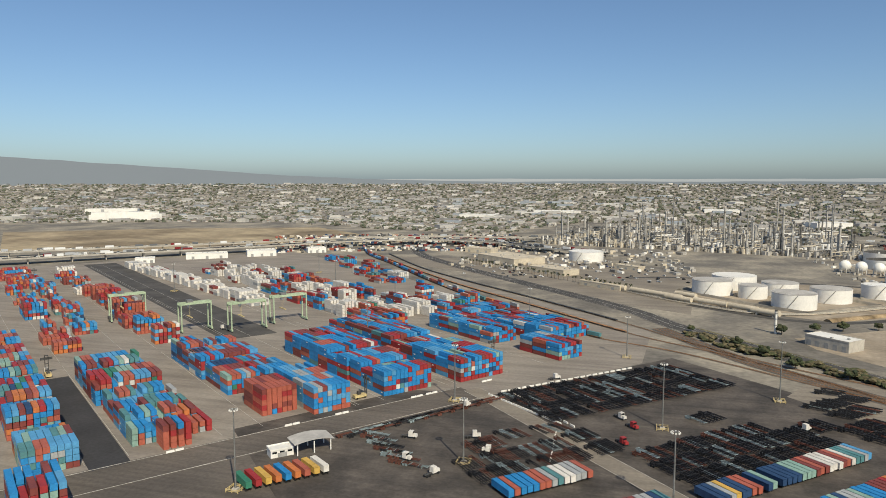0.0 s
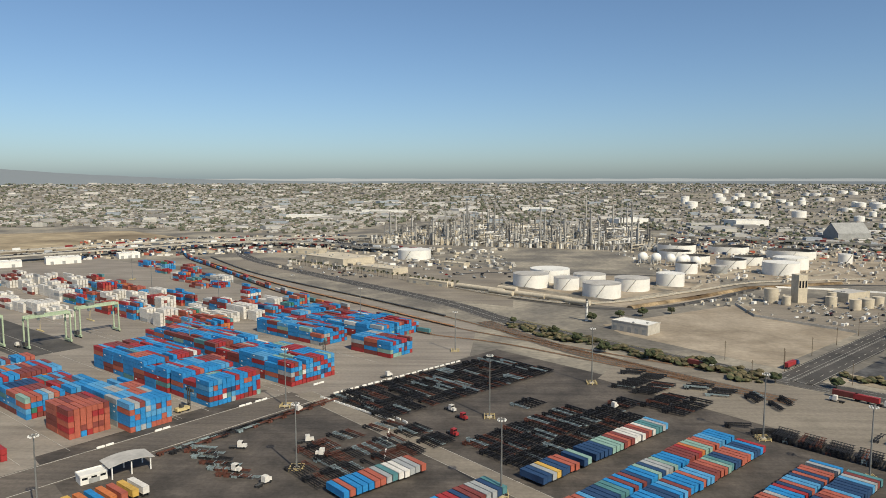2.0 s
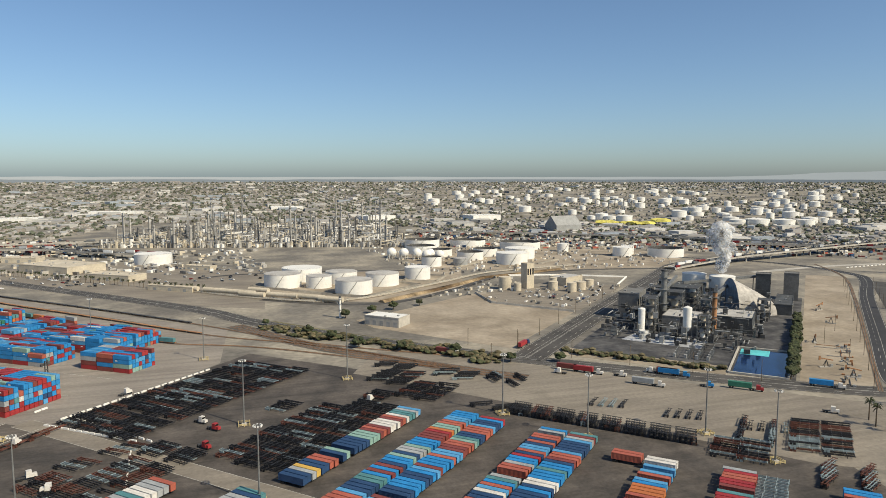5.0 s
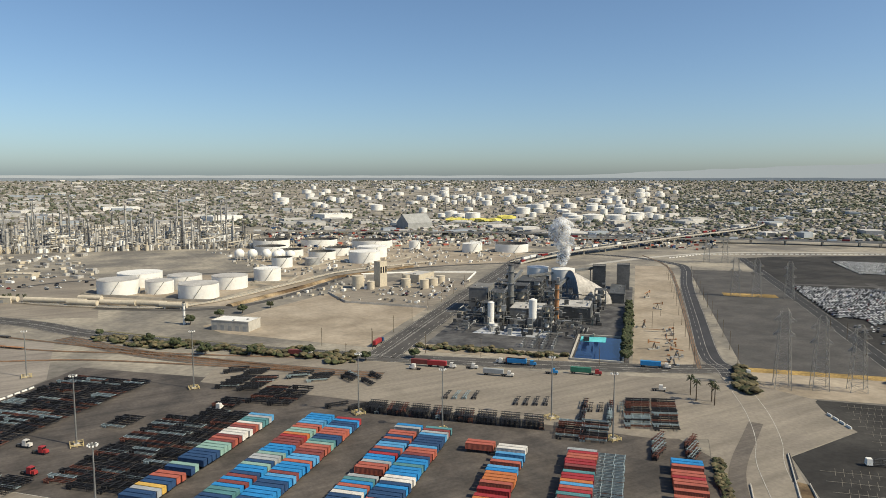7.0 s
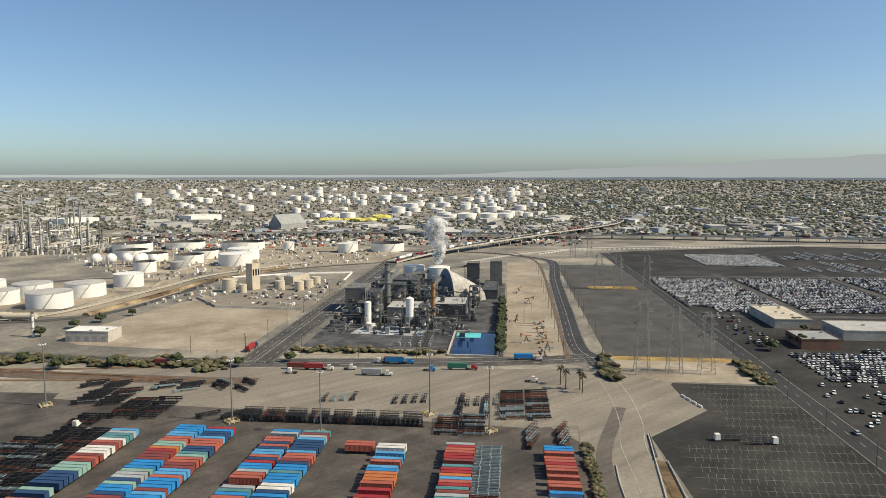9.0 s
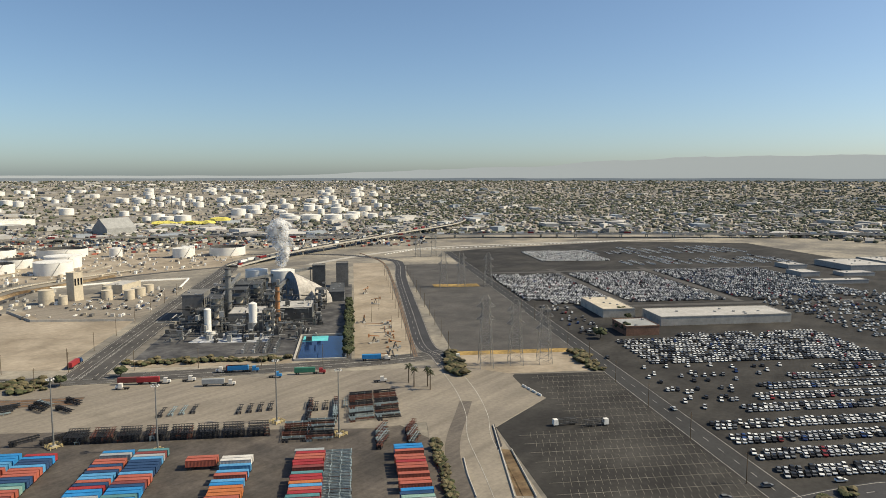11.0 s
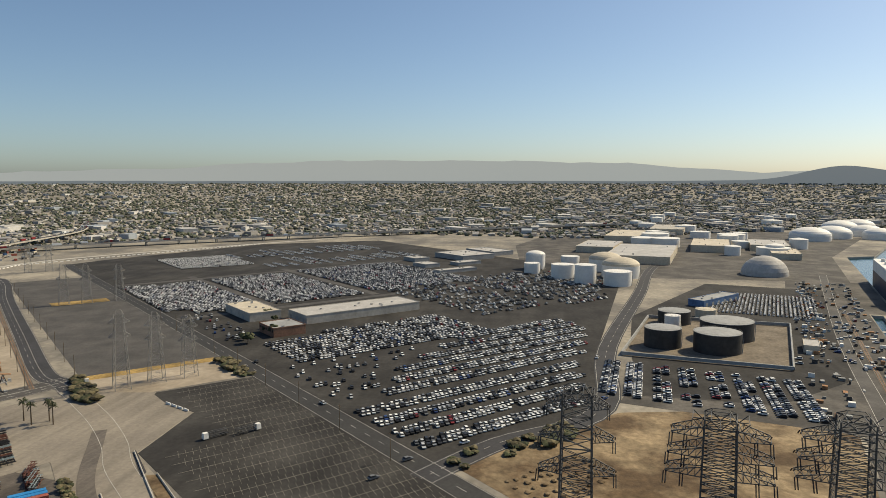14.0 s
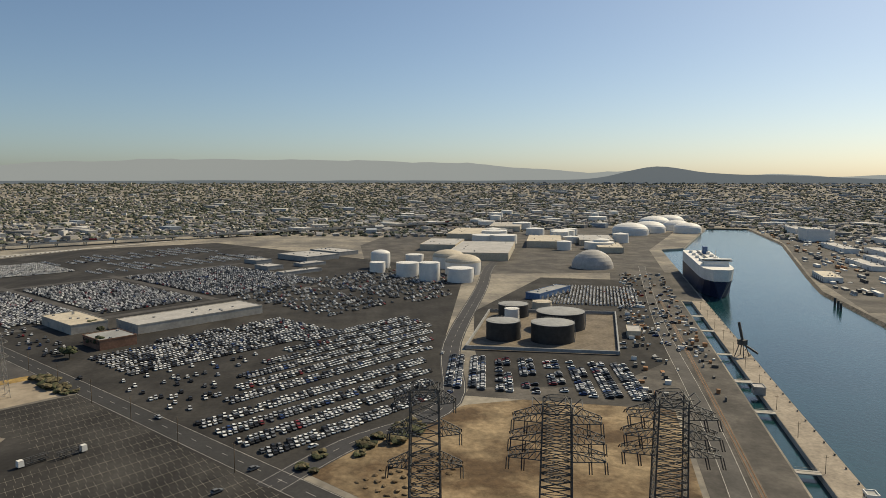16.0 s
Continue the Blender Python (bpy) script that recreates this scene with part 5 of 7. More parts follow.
def car_shape(g, m_body=0, m_glass=1, x=0, y=0, z=0, rz=0, simple=False):
    """A saloon or small van: lower body, sloping glasshouse, roof."""
    c, s = math.cos(radians(rz)), math.sin(radians(rz))

    def at(px, py, pz):
        px, py, pz = px * 1.08, py * 1.1, pz * 1.14
        return x + c * px - s * py, y + s * px + c * py, z + pz
    body = [(-2.2, .80, .35), (2.2, .78, .35), (2.25, .8, .72), (1.1, .86, .95), (-1.95, .86, 1.0), (-2.25, .82, .75)]
    n = len(body)
    vs = [at(a, -b, h) for a, b, h in body] + [at(a, b, h) for a, b, h in body]
    fs = [tuple(range(n)), tuple(range(2 * n - 1, n - 1, -1))] + [((i + 1) % n, i, n + i, n + (i + 1) % n) for i in range(n)]
    g.add(vs, fs, m_body)
    low = [(1.1, .84, .95), (-1.95, .84, 1.0)]
    top = [(.35, .64, 1.47), (-1.5, .64, 1.47)]
    vs = [at(low[0][0], -low[0][1], low[0][2]), at(low[0][0], low[0][1], low[0][2]), at(low[1][0], low[1][1], low[1][2]), at(low[1][0], -low[1][1], low[1][2]),
          at(top[0][0], -top[0][1], top[0][2]), at(top[0][0], top[0][1], top[0][2]), at(top[1][0], top[1][1], top[1][2]), at(top[1][0], -top[1][1], top[1][2])]
    g.add(vs, [(0, 1, 5, 4), (1, 2, 6, 5), (2, 3, 7, 6), (3, 0, 4, 7)], m_glass)
    vs = [at(.38, -.66, 1.45), at(.38, .66, 1.45), at(-1.53, .66, 1.45), at(-1.53, -.66, 1.45), at(.2, -.58, 1.52), at(.2, .58, 1.52), at(-1.4, .58, 1.52), at(-1.4, -.58, 1.52)]
    g.add(vs, [(4, 5, 6, 7), (0, 1, 5, 4), (1, 2, 6, 5), (2, 3, 7, 6), (3, 0, 4, 7)], m_body)
    if simple:
        g.box(*at(0, 0, 0.02), 3.4, 1.5, 0.36, rz, m_glass)


CARPROTO, CARCOUNT, CARREST = {}, [0], Geo()


def car_thing(colour):
    full = Geo()
    car_shape(full)
    lo, gl = Geo(), Geo()
    for geo, want in ((lo, 0), (gl, 1)):
        idx = [f for f, m in zip(full.f, full.m) if m == want]
        geo.v, geo.f, geo.m = list(full.v), idx, [0] * len(idx)
    root = thing("car", colour + " car parked on the asphalt lot", "car", "parked cars", "", lo, CARPAINT[colour])
    part("glasshouse", gl, GLASS, root, "dark glass")
    for a in (-1.46, 1.46):
        for b in (-0.83, 0.83):
            wheel(root, a, b, 0.34, True)
    return root


def put_car(x, y, rz, near=False, w=(7, 4, 5, 4, .6, .6), z=0.1):
    k = RNG.choices(CARNAMES, w)[0]
    if near and CARCOUNT[0] < 220:
        CARCOUNT[0] += 1
        m = pose(x, y, z, 0, 0, rz)
        if k in CARPROTO:
            copy_thing(CARPROTO[k], m)
        else:
            CARPROTO[k] = car_thing(k)
            CARPROTO[k].matrix_basis = m
    else:
        car_shape(CARREST, CARNAMES.index(k), len(CARNAMES), x, y, z, rz, True)


def car_rows(p0, p1, q0, q1, rowgap, fill, near=False, pitch=2.9, w=(7, 4, 5, 4, .6, .6), double=True, skip=None, skew=0.0):
    """Rows that run across the lot, cars nose to tail with the lane."""
    p = p0
    while p < p1:
        for dp in ((0, 5.3) if double else (0,)):
            q = q0
            run = True
            while q > q1:
                if RNG.random() < (0.012 if run else 0.2):
                    run = not run
                if RNG.random() < (fill if run else fill * 0.25) and not (skip and skip(p, q)):
                    put_car(*lot(p + dp + (q0 - q) * skew + RNG.uniform(-.25, .25), q), 24 + (180 if RNG.random() < .3 else 0) + RNG.uniform(-3, 3), near, w)
                q -= pitch
        p += rowgap


RIM = lambda p, q: q < -262 - (p - 232) * 1.1
WHITER = (9, 5, 4, 3, .25, .25)
car_rows(244, 312, -169, -330, 17.6, 0.95, True, w=WHITER, skip=RIM)
car_rows(318, 350, -198, -420, 17.0, 0.94, w=WHITER, skip=lambda p, q: RIM(p, q) or q > -198 - (p - 318) * .9)
car_rows(352, 402, -228, -420, 16.4, 0.94, w=WHITER, skip=lambda p, q: RIM(p, q) or q > -228 - (p - 352) * 1.7)
car_rows(320, 405, -172, -330, 15, 0.2, w=WHITER, skip=lambda p, q: q < -184 - (p - 318) * 1.1)
car_rows(410, 480, -188, -348, 13.4, 0.95, w=WHITER, skip=lambda p, q: p > 466 and q > -240)
car_rows(500, 600, -168, -192, 14, 0.25)
car_rows(616, 812, -164, -246, 8.2, 0.9, pitch=2.7, w=(8, 4, 4, 4, .3, .3), skip=lambda p, q: p < 640 and q > -185)
car_rows(622, 814, -261, -358, 8.2, 0.88, pitch=2.7, w=(8, 4, 5, 4, .3, .3))
car_rows(632, 832, -377, -520, 8.8, 0.85, pitch=2.7, w=(6, 4, 5, 4, .3, .3))
car_rows(938, 1060, -264, -362, 7.5, 0.95, pitch=2.6, w=(14, 3, 1, 1, .1, .1))
for i in range(15):
    for k in range(2):
        q = -372 - i * 17 + RNG.uniform(-4, 4)
        for j in range(RNG.randint(6, 20)):
            put_car(*lot(885 + k * 130 + RNG.uniform(0, 3) + j * 5.2, q), 44 + 90, False, (18, 3, 1, .5, .1, .1))
car_rows(462, 640, -385, -470, 15.5, 0.5, skew=.05, w=(5, 3, 5, 5, .4, .4))
car_rows(452, 640, -486, -640, 15.5, 0.55, skew=.05, w=(5, 3, 5, 5, .4, .4), skip=lambda p, q: q < -392 - (p - 330) * 1.2)
for k, (n0, fill) in enumerate(((-184, .97), (-170, .9), (-154, .6), (-139, .75), (-123, .55), (-108, .8), (-94, .9), (-80, .9))):
    for dn in (0, 5.2):
        for j in range(27):
            s = 100 + j * 3.0
            if s < 172 and RNG.random() < (fill if (j // 6 + k) % 4 or fill > .8 else .2):
                put_car(*quay(s, n0 + dn + (s - 100) * -.16), 72 + RNG.uniform(-3, 3), CARCOUNT[0] < 220, (6, 3, 6, 3, .4, .6))
for i in range(22):
    for j in range(26):
        s, n = 385 + i * 5.2, -150 + j * 3.4
        if RNG.random() < 0.9 and n < -60:
            put_car(*quay(s, n), -18 + RNG.uniform(-2, 2), False, (20, 3, 0.4, 0.4, .1, .1))
for x, y, rz in ((460, -42, -15), (372, -38, -40), (300, 30, -46), (278, 52, -46), (258, 62, -46), (320, 16, -46), (345, 110, 44), (420, 178, 44)):
    put_car(x, y, rz, True, z=0.25)
for i in range(150):
    x, y = RNG.uniform(-240, 60), RNG.uniform(820, 1050)
    put_car(x, y, RNG.choice((44, 134)), False)
for i in range(60):
    x, y = lot(RNG.uniform(640, 760), RNG.uniform(180, 260))
    put_car(x, y, 44, False)
for i in range(90):
    a = RNG.random()
    x, y = quay(RNG.uniform(215, 480), RNG.uniform(-85, -30))
    put_car(x, y, RNG.choice((-18, 72)), False)
for way, zz, width in VIAWAYS:
    for lane in (-0.32, -0.16, 0.16, 0.32):
        pts = offsets(way, lane * width)
        for (a, b, z) in zip(pts[:-1], pts[1:], zz):
            ang = math.degrees(math.atan2(b[1] - a[1], b[0] - a[0]))
            for k in range(2):
                if RNG.random() < 0.5:
                    x, y = a + (b - a) * RNG.random()
                    if RNG.random() < 0.75:
                        put_car(x, y, ang + (180 if lane > 0 else 0), False, z=z + 0.1)
                    else:
                        CARREST.box(x, y, z + 0.3, RNG.uniform(8, 15), 2.5, 3.4, ang, RNG.choice((0, 0, 1, 3, 4)))
thing("parked_cars", "rows of white, silver and black parked cars", "car", "", "stuff", CARREST, [CARPAINT[k] for k in CARNAMES] + [GLASS])


# ---- trucks ----
def truck(x, y, rz, cab, box=None, flat=False, long=True):
    """A road tractor with or without a trailer."""
    root = thing("truck", cab + " road tractor" + (" with a " + box + " container trailer" if box else " without a load") + " on the pavement", "truck", "trucks", at=pose(x, y, 0.2, 0, 0, rz))
    P = PAINT[cab]
    part("cab", Geo().box(1.1, 0, 0.9, 2.2, 2.4, 2.5, taper=0.9), P, root)
    part("bonnet", Geo().box(3.0, 0, 0.8, 1.9, 1.9, 1.3, taper=0.88), P, root)
    part("windscreen", Geo().box(2.16, 0, 2.25, 0.1, 2.0, 0.85), GLASS, root)
    part("frame", Geo().box(-1.2, 0, 0.75, 5.2, 0.9, 0.35, bottom=True), DARKSTEEL, root)
    for a in (3.0, -1.6, -2.9):
        for b in (-0.98, 0.98):
            wheel(root, a, b, 0.5)
    if box:
        t = Geo().box(-8.4, 0, 1.35, CL, CW, CH, bottom=True)
        part("container", t, PAINT[box], root, box + " container")
        g = Geo().box(-8.4, 0, 1.0, 12.4, 1.2, 0.3, bottom=True)
        part("trailer_frame", g, CHASSISMATS[0], root)
        for a in (-12.2, -13.5):
            for b in (-0.98, 0.98):
                wheel(root, a, b, 0.5)
    return root


for x, y, rz, cab, box in ((216, 360, -46, "white", "red"), (236, 327, -46, "white", "grey"), (262, 339, -46, "blue", "blue"), (283, 303, -46, "red", "green"),
                           (209, 368, -46, "white", "maroon"), (292, 262, -46, "white", None), (250, 352, 134, "white", "maroon"), (196, 368, 134, "white", None), (330, 292, -46, "white", "blue"),
                           (262, 318, -46, "blue", None), (227, 352, -46, "white", None), (150, 430, -46, "white", "maroon"), (208, 442, 44, "navy", "red"), (-10, 346, -46, "white", None), (-4, 334, -46, "red", None), (-8, 312, -50, "red", None), (-102, 292, 0, "white", None),
                           (-74, 300, 20, "white", None), (-96, 268, -20, "white", None), (-50, 405, 40, "white", None), (74, 352, 40, "white", None), (-62, 285, 180, "white", None), (-88, 340, 60, "white", None),
                           (360, 255, 44, "white", None), (-80, 256, 60, "white", None), (-350, 330, 143, "white", None), (-320, 470, 143, "white", None)):
    truck(x, y, rz, cab, box)
# car carrier on the empty lot
for k, (dx, col) in enumerate(((0, "white"), (15, "grey"))):
    x, y = lot(311 - k * 3, -99 - dx)
    root = thing("car_carrier", ("white" if k == 0 else "grey") + " car carrier truck standing on the empty lot", "truck", at=pose(x, y, 0.1, 0, 0, -40 + 180 * (1 - k)))
    part("cab", Geo().box(4.6, 0, 0.6, 2.4, 2.4, 2.6, taper=.9), WHITE, root)
    g = Geo()
    for z in (1.0, 2.9):
        for b in (-0.9, 0.9):
            g.box(-1.5, b, z, 10, 0.5, 0.2, bottom=True)
    for a in (-6, -3, 0, 3):
        for b in (-1.1, 1.1):
            g.box(a, b, 0.8, 0.2, 0.2, 2.6)
    part("car_rack", g, DARKSTEEL, root)
    for a in (4.8, -3.4, -4.7):
        for b in (-1, 1):
            wheel(root, a, b, 0.5)


def handler(x, y, rz):
    """A container handler with a tall mast."""
    root = thing("container_handler", "yellow container handler with a tall dark mast", "forklift", "container handlers", at=pose(x, y, 0.1, 0, 0, rz))
    part("chassis", Geo().box(0, 0, 0.7, 7, 3.2, 1.5, bottom=True), YELLOW, root)
    part("cab", Geo().box(-0.4, 0, 2.2, 2, 1.8, 1.8, taper=.9), DARKSTEEL, root)
    g = Geo()
    for b in (-0.9, 0.9):
        g.box(3.9, b, 0.4, 0.5, 0.4, 12)
    for z in (3, 7, 12):
        g.box(3.9, 0, z, 0.5, 2.2, 0.4, bottom=True)
    part("mast", g, DARKSTEEL, root)
    part("spreader", Geo().box(4.6, 0, 9.5, 0.8, 6.5, 1.4, bottom=True), DARKSTEEL, root)
    for a in (-2.4, 2.4):
        for b in (-1.6, 1.6):
            wheel(root, a, b, 0.5)


handler(*yard(10, -32), 53)
handler(*yard(158, 98), 143)
handler(*yard(30, -148), 143)
handler(*yard(640, 52), 143)

# ---- plants ----
def leafy(g, x, y, z, r, h, rng, clumps=9):
    """A crown of many small uneven clumps with gaps."""
    for _ in range(clumps):
        a, d = rng.uniform(0, 6.28), r * math.sqrt(rng.random()) * 0.75
        k = rng.uniform(0.28, 0.5) * r
        g.lump(x + d * math.cos(a), y + d * math.sin(a), z + h * rng.uniform(0.05, 0.6) * (1 - 0.3 * d / r), k, k * rng.uniform(1.1, 1.7), rng, 5)


def tree_kind(seed, h, r, label, category="tree"):
    rng = random.Random(seed)
    root = thing("tree", label, category, "trees")
    g = Geo().cyl(0, 0, -0.2, 0.35, h * 0.5, 7, r2=0.16)
    for i in range(5):
        a = i * 1.3
        g.beam((0, 0, h * 0.35), (r * .6 * math.cos(a), r * .6 * math.sin(a), h * 0.62), 0.18)
    part("trunk", g, BARK, root)
    c = Geo()
    leafy(c, 0, 0, h * 0.35, r, h * 0.6, rng, 34)
    part("crown", c, LEAF, root)
    return root


def palm_kind(seed, h):
    rng = random.Random(seed)
    root = thing("palm_tree", "tall palm tree with a shaggy dark crown", "tree", "palm trees")
    part("trunk", Geo().cyl(0, 0, -0.2, 0.32, h + .2, 8, r2=0.22), BARK, root)
    c = Geo()
    for i in range(30):
        a, tilt = rng.uniform(0, 6.28), rng.uniform(-0.9, 1.0)
        L = rng.uniform(2.0, 2.9)
        ca, sa = math.cos(a), math.sin(a)
        mid = (ca * L * .55, sa * L * .55, h + tilt * L * .5 + .35)
        end = (ca * L, sa * L, h + tilt * L * .55 - .7)
        w = 0.32
        c.add([(0, 0, h), (mid[0] - sa * w, mid[1] + ca * w, mid[2] - .1), (mid[0], mid[1], mid[2] + .12), (mid[0] + sa * w, mid[1] - ca * w, mid[2] - .1), end], [(0, 1, 2), (0, 2, 3), (1, 4, 2), (2, 4, 3)])
    part("crown", c, LEAF, root)
    return root


def scatter(kind, places, grow=(0.8, 1.2)):
    for i, (x, y) in enumerate(places):
        k = RNG.uniform(*grow)
        m = pose(x, y, 0.02, 0, 0, RNG.uniform(0, 360)) @ Matrix.Diagonal((k, k, k, 1))
        if i == 0:
            kind.matrix_basis = m
        else:
            copy_thing(kind, m)


scatter(palm_kind(3, 9), [(301, 248), (296, 240), (302, 235), (298, 230)], (0.95, 1.1))
scatter(palm_kind(4, 7), [(-255 + i * 5.6 + RNG.uniform(-1, 1), 965 - i * 4.9 + RNG.uniform(-1, 1)) for i in range(44)], (0.8, 1.1))
scatter(tree_kind(5, 7, 4, "dark green broadleaf tree beside the road"), [(64, 522), (78, 500), (92, 470), (178, 402), (208, 392), (150, 432), (118, 452), (36, 566), (102, 575), (150, 600), (178, 612), (128, 590), (488 + 10, 196), (505, 205), (520, 210), (548, 215), (560, 226), (479, 212), (470, 205)], (0.7, 1.15))
hedge = [lot(450 + i * 5.2, 4 + RNG.uniform(-1, 1)) for i in range(38)]
scatter(tree_kind(6, 8, 3.4, "tall dense dark green hedge tree beside the plant"), hedge, (0.85, 1.15))
bush = Geo()
rr = random.Random(2)
leafy(bush, 0, 0, 0, 2.2, 2.4, rr, 14)
bush_spots = [lot(450 + RNG.uniform(-2, 4), 44 + i * 5.5) for i in range(19)]
for i in range(70):
    t = RNG.random()
    bush_spots.append((30 + 140 * t + RNG.uniform(-8, 8), 560 - 150 * t + RNG.uniform(-10, 6)))
for i in range(40):
    bush_spots.append(lot(RNG.uniform(400, 452), RNG.choice((-148, -62)) + RNG.uniform(-3, 3)))
for i in range(14):
    bush_spots.append(lot(RNG.uniform(214, 226), -168 - RNG.uniform(0, 70)))
first = None
for x, y in bush_spots:
    k = RNG.uniform(0.7, 1.7)
    m = pose(x, y, 0, 0, 0, RNG.uniform(0, 360)) @ Matrix.Diagonal((k, k, k * .8, 1))
    if first is None:
        first = thing("bush", "dry olive-green bush on bare ground", "bush", "bushes", "", bush, SCRUB, m)
    else:
        copy_thing(first, m)
# edges of the access road
dike("kerb_wall", [lot(278, -45), lot(262, -44), lot(242, -44)], 0.7, 0.9, CONCRETE, "low pale concrete kerb wall along the access road")
dike("kerb_wall", [lot(314, -65), lot(283, -62), lot(240, -58)], 0.8, 0.9, CONCRETE, "low pale concrete kerb wall along the access road")
dike("kerb_wall", [lot(284, -67), lot(239, -66)], 0.9, 0.8, CONCRETE, "low pale concrete kerb wall beside the empty lot")
sheet("dirt_verge", [lot(286, -63), lot(284, -67), lot(240, -66), lot(241, -59)], 0.2, EARTH, "dark bare soil between the road and the empty lot", "ground")
sheet("drain_pit", [lot(313, -64), lot(316, -66), lot(289, -64), lot(285, -61)], 0.24, LANE, "dark drain basin beside the access road", "ground")
for i in range(16):
    t = i / 15
    a, b = lot(298, -35), lot(243, -35)
    k = RNG.uniform(0.6, 0.9)
    copy_thing(first, pose(a[0] + (b[0] - a[0]) * t, a[1] + (b[1] - a[1]) * t, 0.1, 0, 0, RNG.uniform(0, 360)) @ Matrix.Diagonal((k, k, k, 1)))
sheet("verge", [(20, 588), (70, 520), (88, 500), (170, 418), (178, 425), (92, 520), (45, 580)], 0.12, mat("weedy_verge", (0.16, 0.14, 0.075), 0.95, fine=.5, big=.06, amount=.45), "weedy verge between the yard and the road", "ground")

# ---- industrial plant ----
DARKWALL = mat("dark_cladding", (0.075, 0.078, 0.08), 0.7, fine=.5, big=.1, amount=.25)
GREYWALL = mat("grey_cladding", (0.165, 0.16, 0.15), 0.75, fine=.5, big=.1, amount=.2)
def stack(x, y, h, r, material, label, band=None):
    root = thing("chimney", label, "chimney", at=pose(x, y, 0.05))
    part("shaft", Geo().cyl(0, 0, 0, r * 1.15, h, 18, r2=r, cap=False), material, root, smooth=40)
    part("rim", Geo().cyl(0, 0, h - 1.2, r * 1.12, 1.2, 18, cap=True), band or DARKSTEEL, root)
    g = Geo()
    for z in (h * .35, h * .62, h * .86):
        g.cyl(0, 0, z, r * 1.7, 0.25, 14)
        for i in range(14):
            t0, t1 = 2 * math.pi * i / 14, 2 * math.pi * (i + 1) / 14
            g.beam((r * 1.7 * math.cos(t0), r * 1.7 * math.sin(t0), z + 1.2), (r * 1.7 * math.cos(t1), r * 1.7 * math.sin(t1), z + 1.2), 0.1)
    part("platform", g, STEEL, root)
    return root


stack(350, 481, 43, 2.4, STEEL, "tall grey steel chimney of the plant", DARKSTEEL)
stack(357, 428, 33, 1.7, RUST, "rust-brown steel chimney of the plant")
stack(98, 578, 18.5, 0.9, WHITE, "slim white vent stack beside the road")
def frame_tower(x, y, w, d, h, rz, label, floors=5, fill=0.6):
    """An open steel frame with floors, pipes and vessels in it."""
    root = thing("process_structure", label, "steel structure", "process structures", at=pose(x, y, 0.05, 0, 0, rz))
    g = Geo()
    for a in (-w / 2, 0, w / 2):
        for b in (-d / 2, d / 2):
            g.box(a, b, 0, 0.45, 0.45, h)
    for k in range(1, floors + 1):
        z = h * k / floors
        for b in (-d / 2, d / 2):
            g.beam((-w / 2, b, z), (w / 2, b, z), 0.35)
            g.beam((-w / 2, b, z - h / floors), (0, b, z), 0.18)
            g.beam((w / 2, b, z - h / floors), (0, b, z), 0.18)
        for a in (-w / 2, w / 2):
            g.beam((a, -d / 2, z), (a, d / 2, z), 0.35)
    part("steel_frame", g, STEEL, root)
    for k in range(1, floors + 1):
        part("floor_grating", Geo().box(0, 0, h * k / floors - .1, w * .95, d * .95, .15, bottom=True), DARKSTEEL, root)
        if RNG.random() < fill:
            z = h * (k - 1) / floors + .1
            q = Geo()
            q.cyl(RNG.uniform(-.25, .25) * w, 0, z, min(w, d) * .24, h / floors * .8, 12, cone=.4)
            part("vessel", q, RNG.choice((WHITE, STEEL, GREY, CREAM)), root, smooth=40)
            q = Geo().box(RNG.uniform(-.3, .3) * w, RNG.uniform(-.2, .2) * d, z, w * .3, d * .3, h / floors * .6)
            part("machine_housing", q, RNG.choice((GREY, STEEL, DARKWALL)), root)
    return root


shed("plant_building", *lot(557, 83), 30, 26, 13, 44, GREYWALL, TANKROOF, "grey clad process building of the plant", doors=2, category="factory")
shed("plant_building", *lot(583, 48), 34, 28, 12, 44, DARKWALL, TANKROOF, "dark open-sided process hall of the plant", doors=4, category="factory")
shed("plant_building", *lot(602, 132), 34, 16, 21, 44, GREYWALL, GREYWALL, "tall grey clad boiler house of the plant", windows=4, category="factory")
shed("plant_building", *lot(690, 100), 40, 24, 16, 44, DARKWALL, DARKWALL, "dark clad building of the plant", doors=2, category="factory")
shed("plant_building", *lot(735, 36), 14, 13, 26, 44, DARKWALL, GREYWALL, "dark clad tower block of the plant", windows=3, category="factory")
shed("plant_building", *lot(752, 12), 14, 13, 26, 44, GREYWALL, GREYWALL, "grey clad tower block of the plant", windows=3, category="factory")
shed("plant_building", *lot(690, 16), 60, 14, 9, 44, DARKWALL, DARKWALL, "long dark shed of the plant", doors=4, category="factory")
for x, y, r in ((455, 577, 11.4), (468, 552, 12)):
    ob = tank(x, y, r, 23, "cone", top=WHITE, label="tall white silo with a cone roof in the plant", detail=False)
tank(306, 447, 2.6, 19, "dome", top=WHITE, label="slim white silo on the plant yard", detail=False, n=20)
tank(301, 436, 3.6, 5, "flat", top=WHITE, label="squat white tank on the plant yard", detail=False, n=20)
# steep store with a rounded roof that falls towards one end
root = thing("storage_hall", "grey hall with a steep rounded metal roof falling to one end", "hall", at=pose(*lot(660, 44), 0.05, 0, 0, -12))
n = 16


def arch(px, w, h):
    return [(px, w * math.cos(math.pi * i / n), h * math.sin(math.pi * i / n) ** 1.05) for i in range(n + 1)]


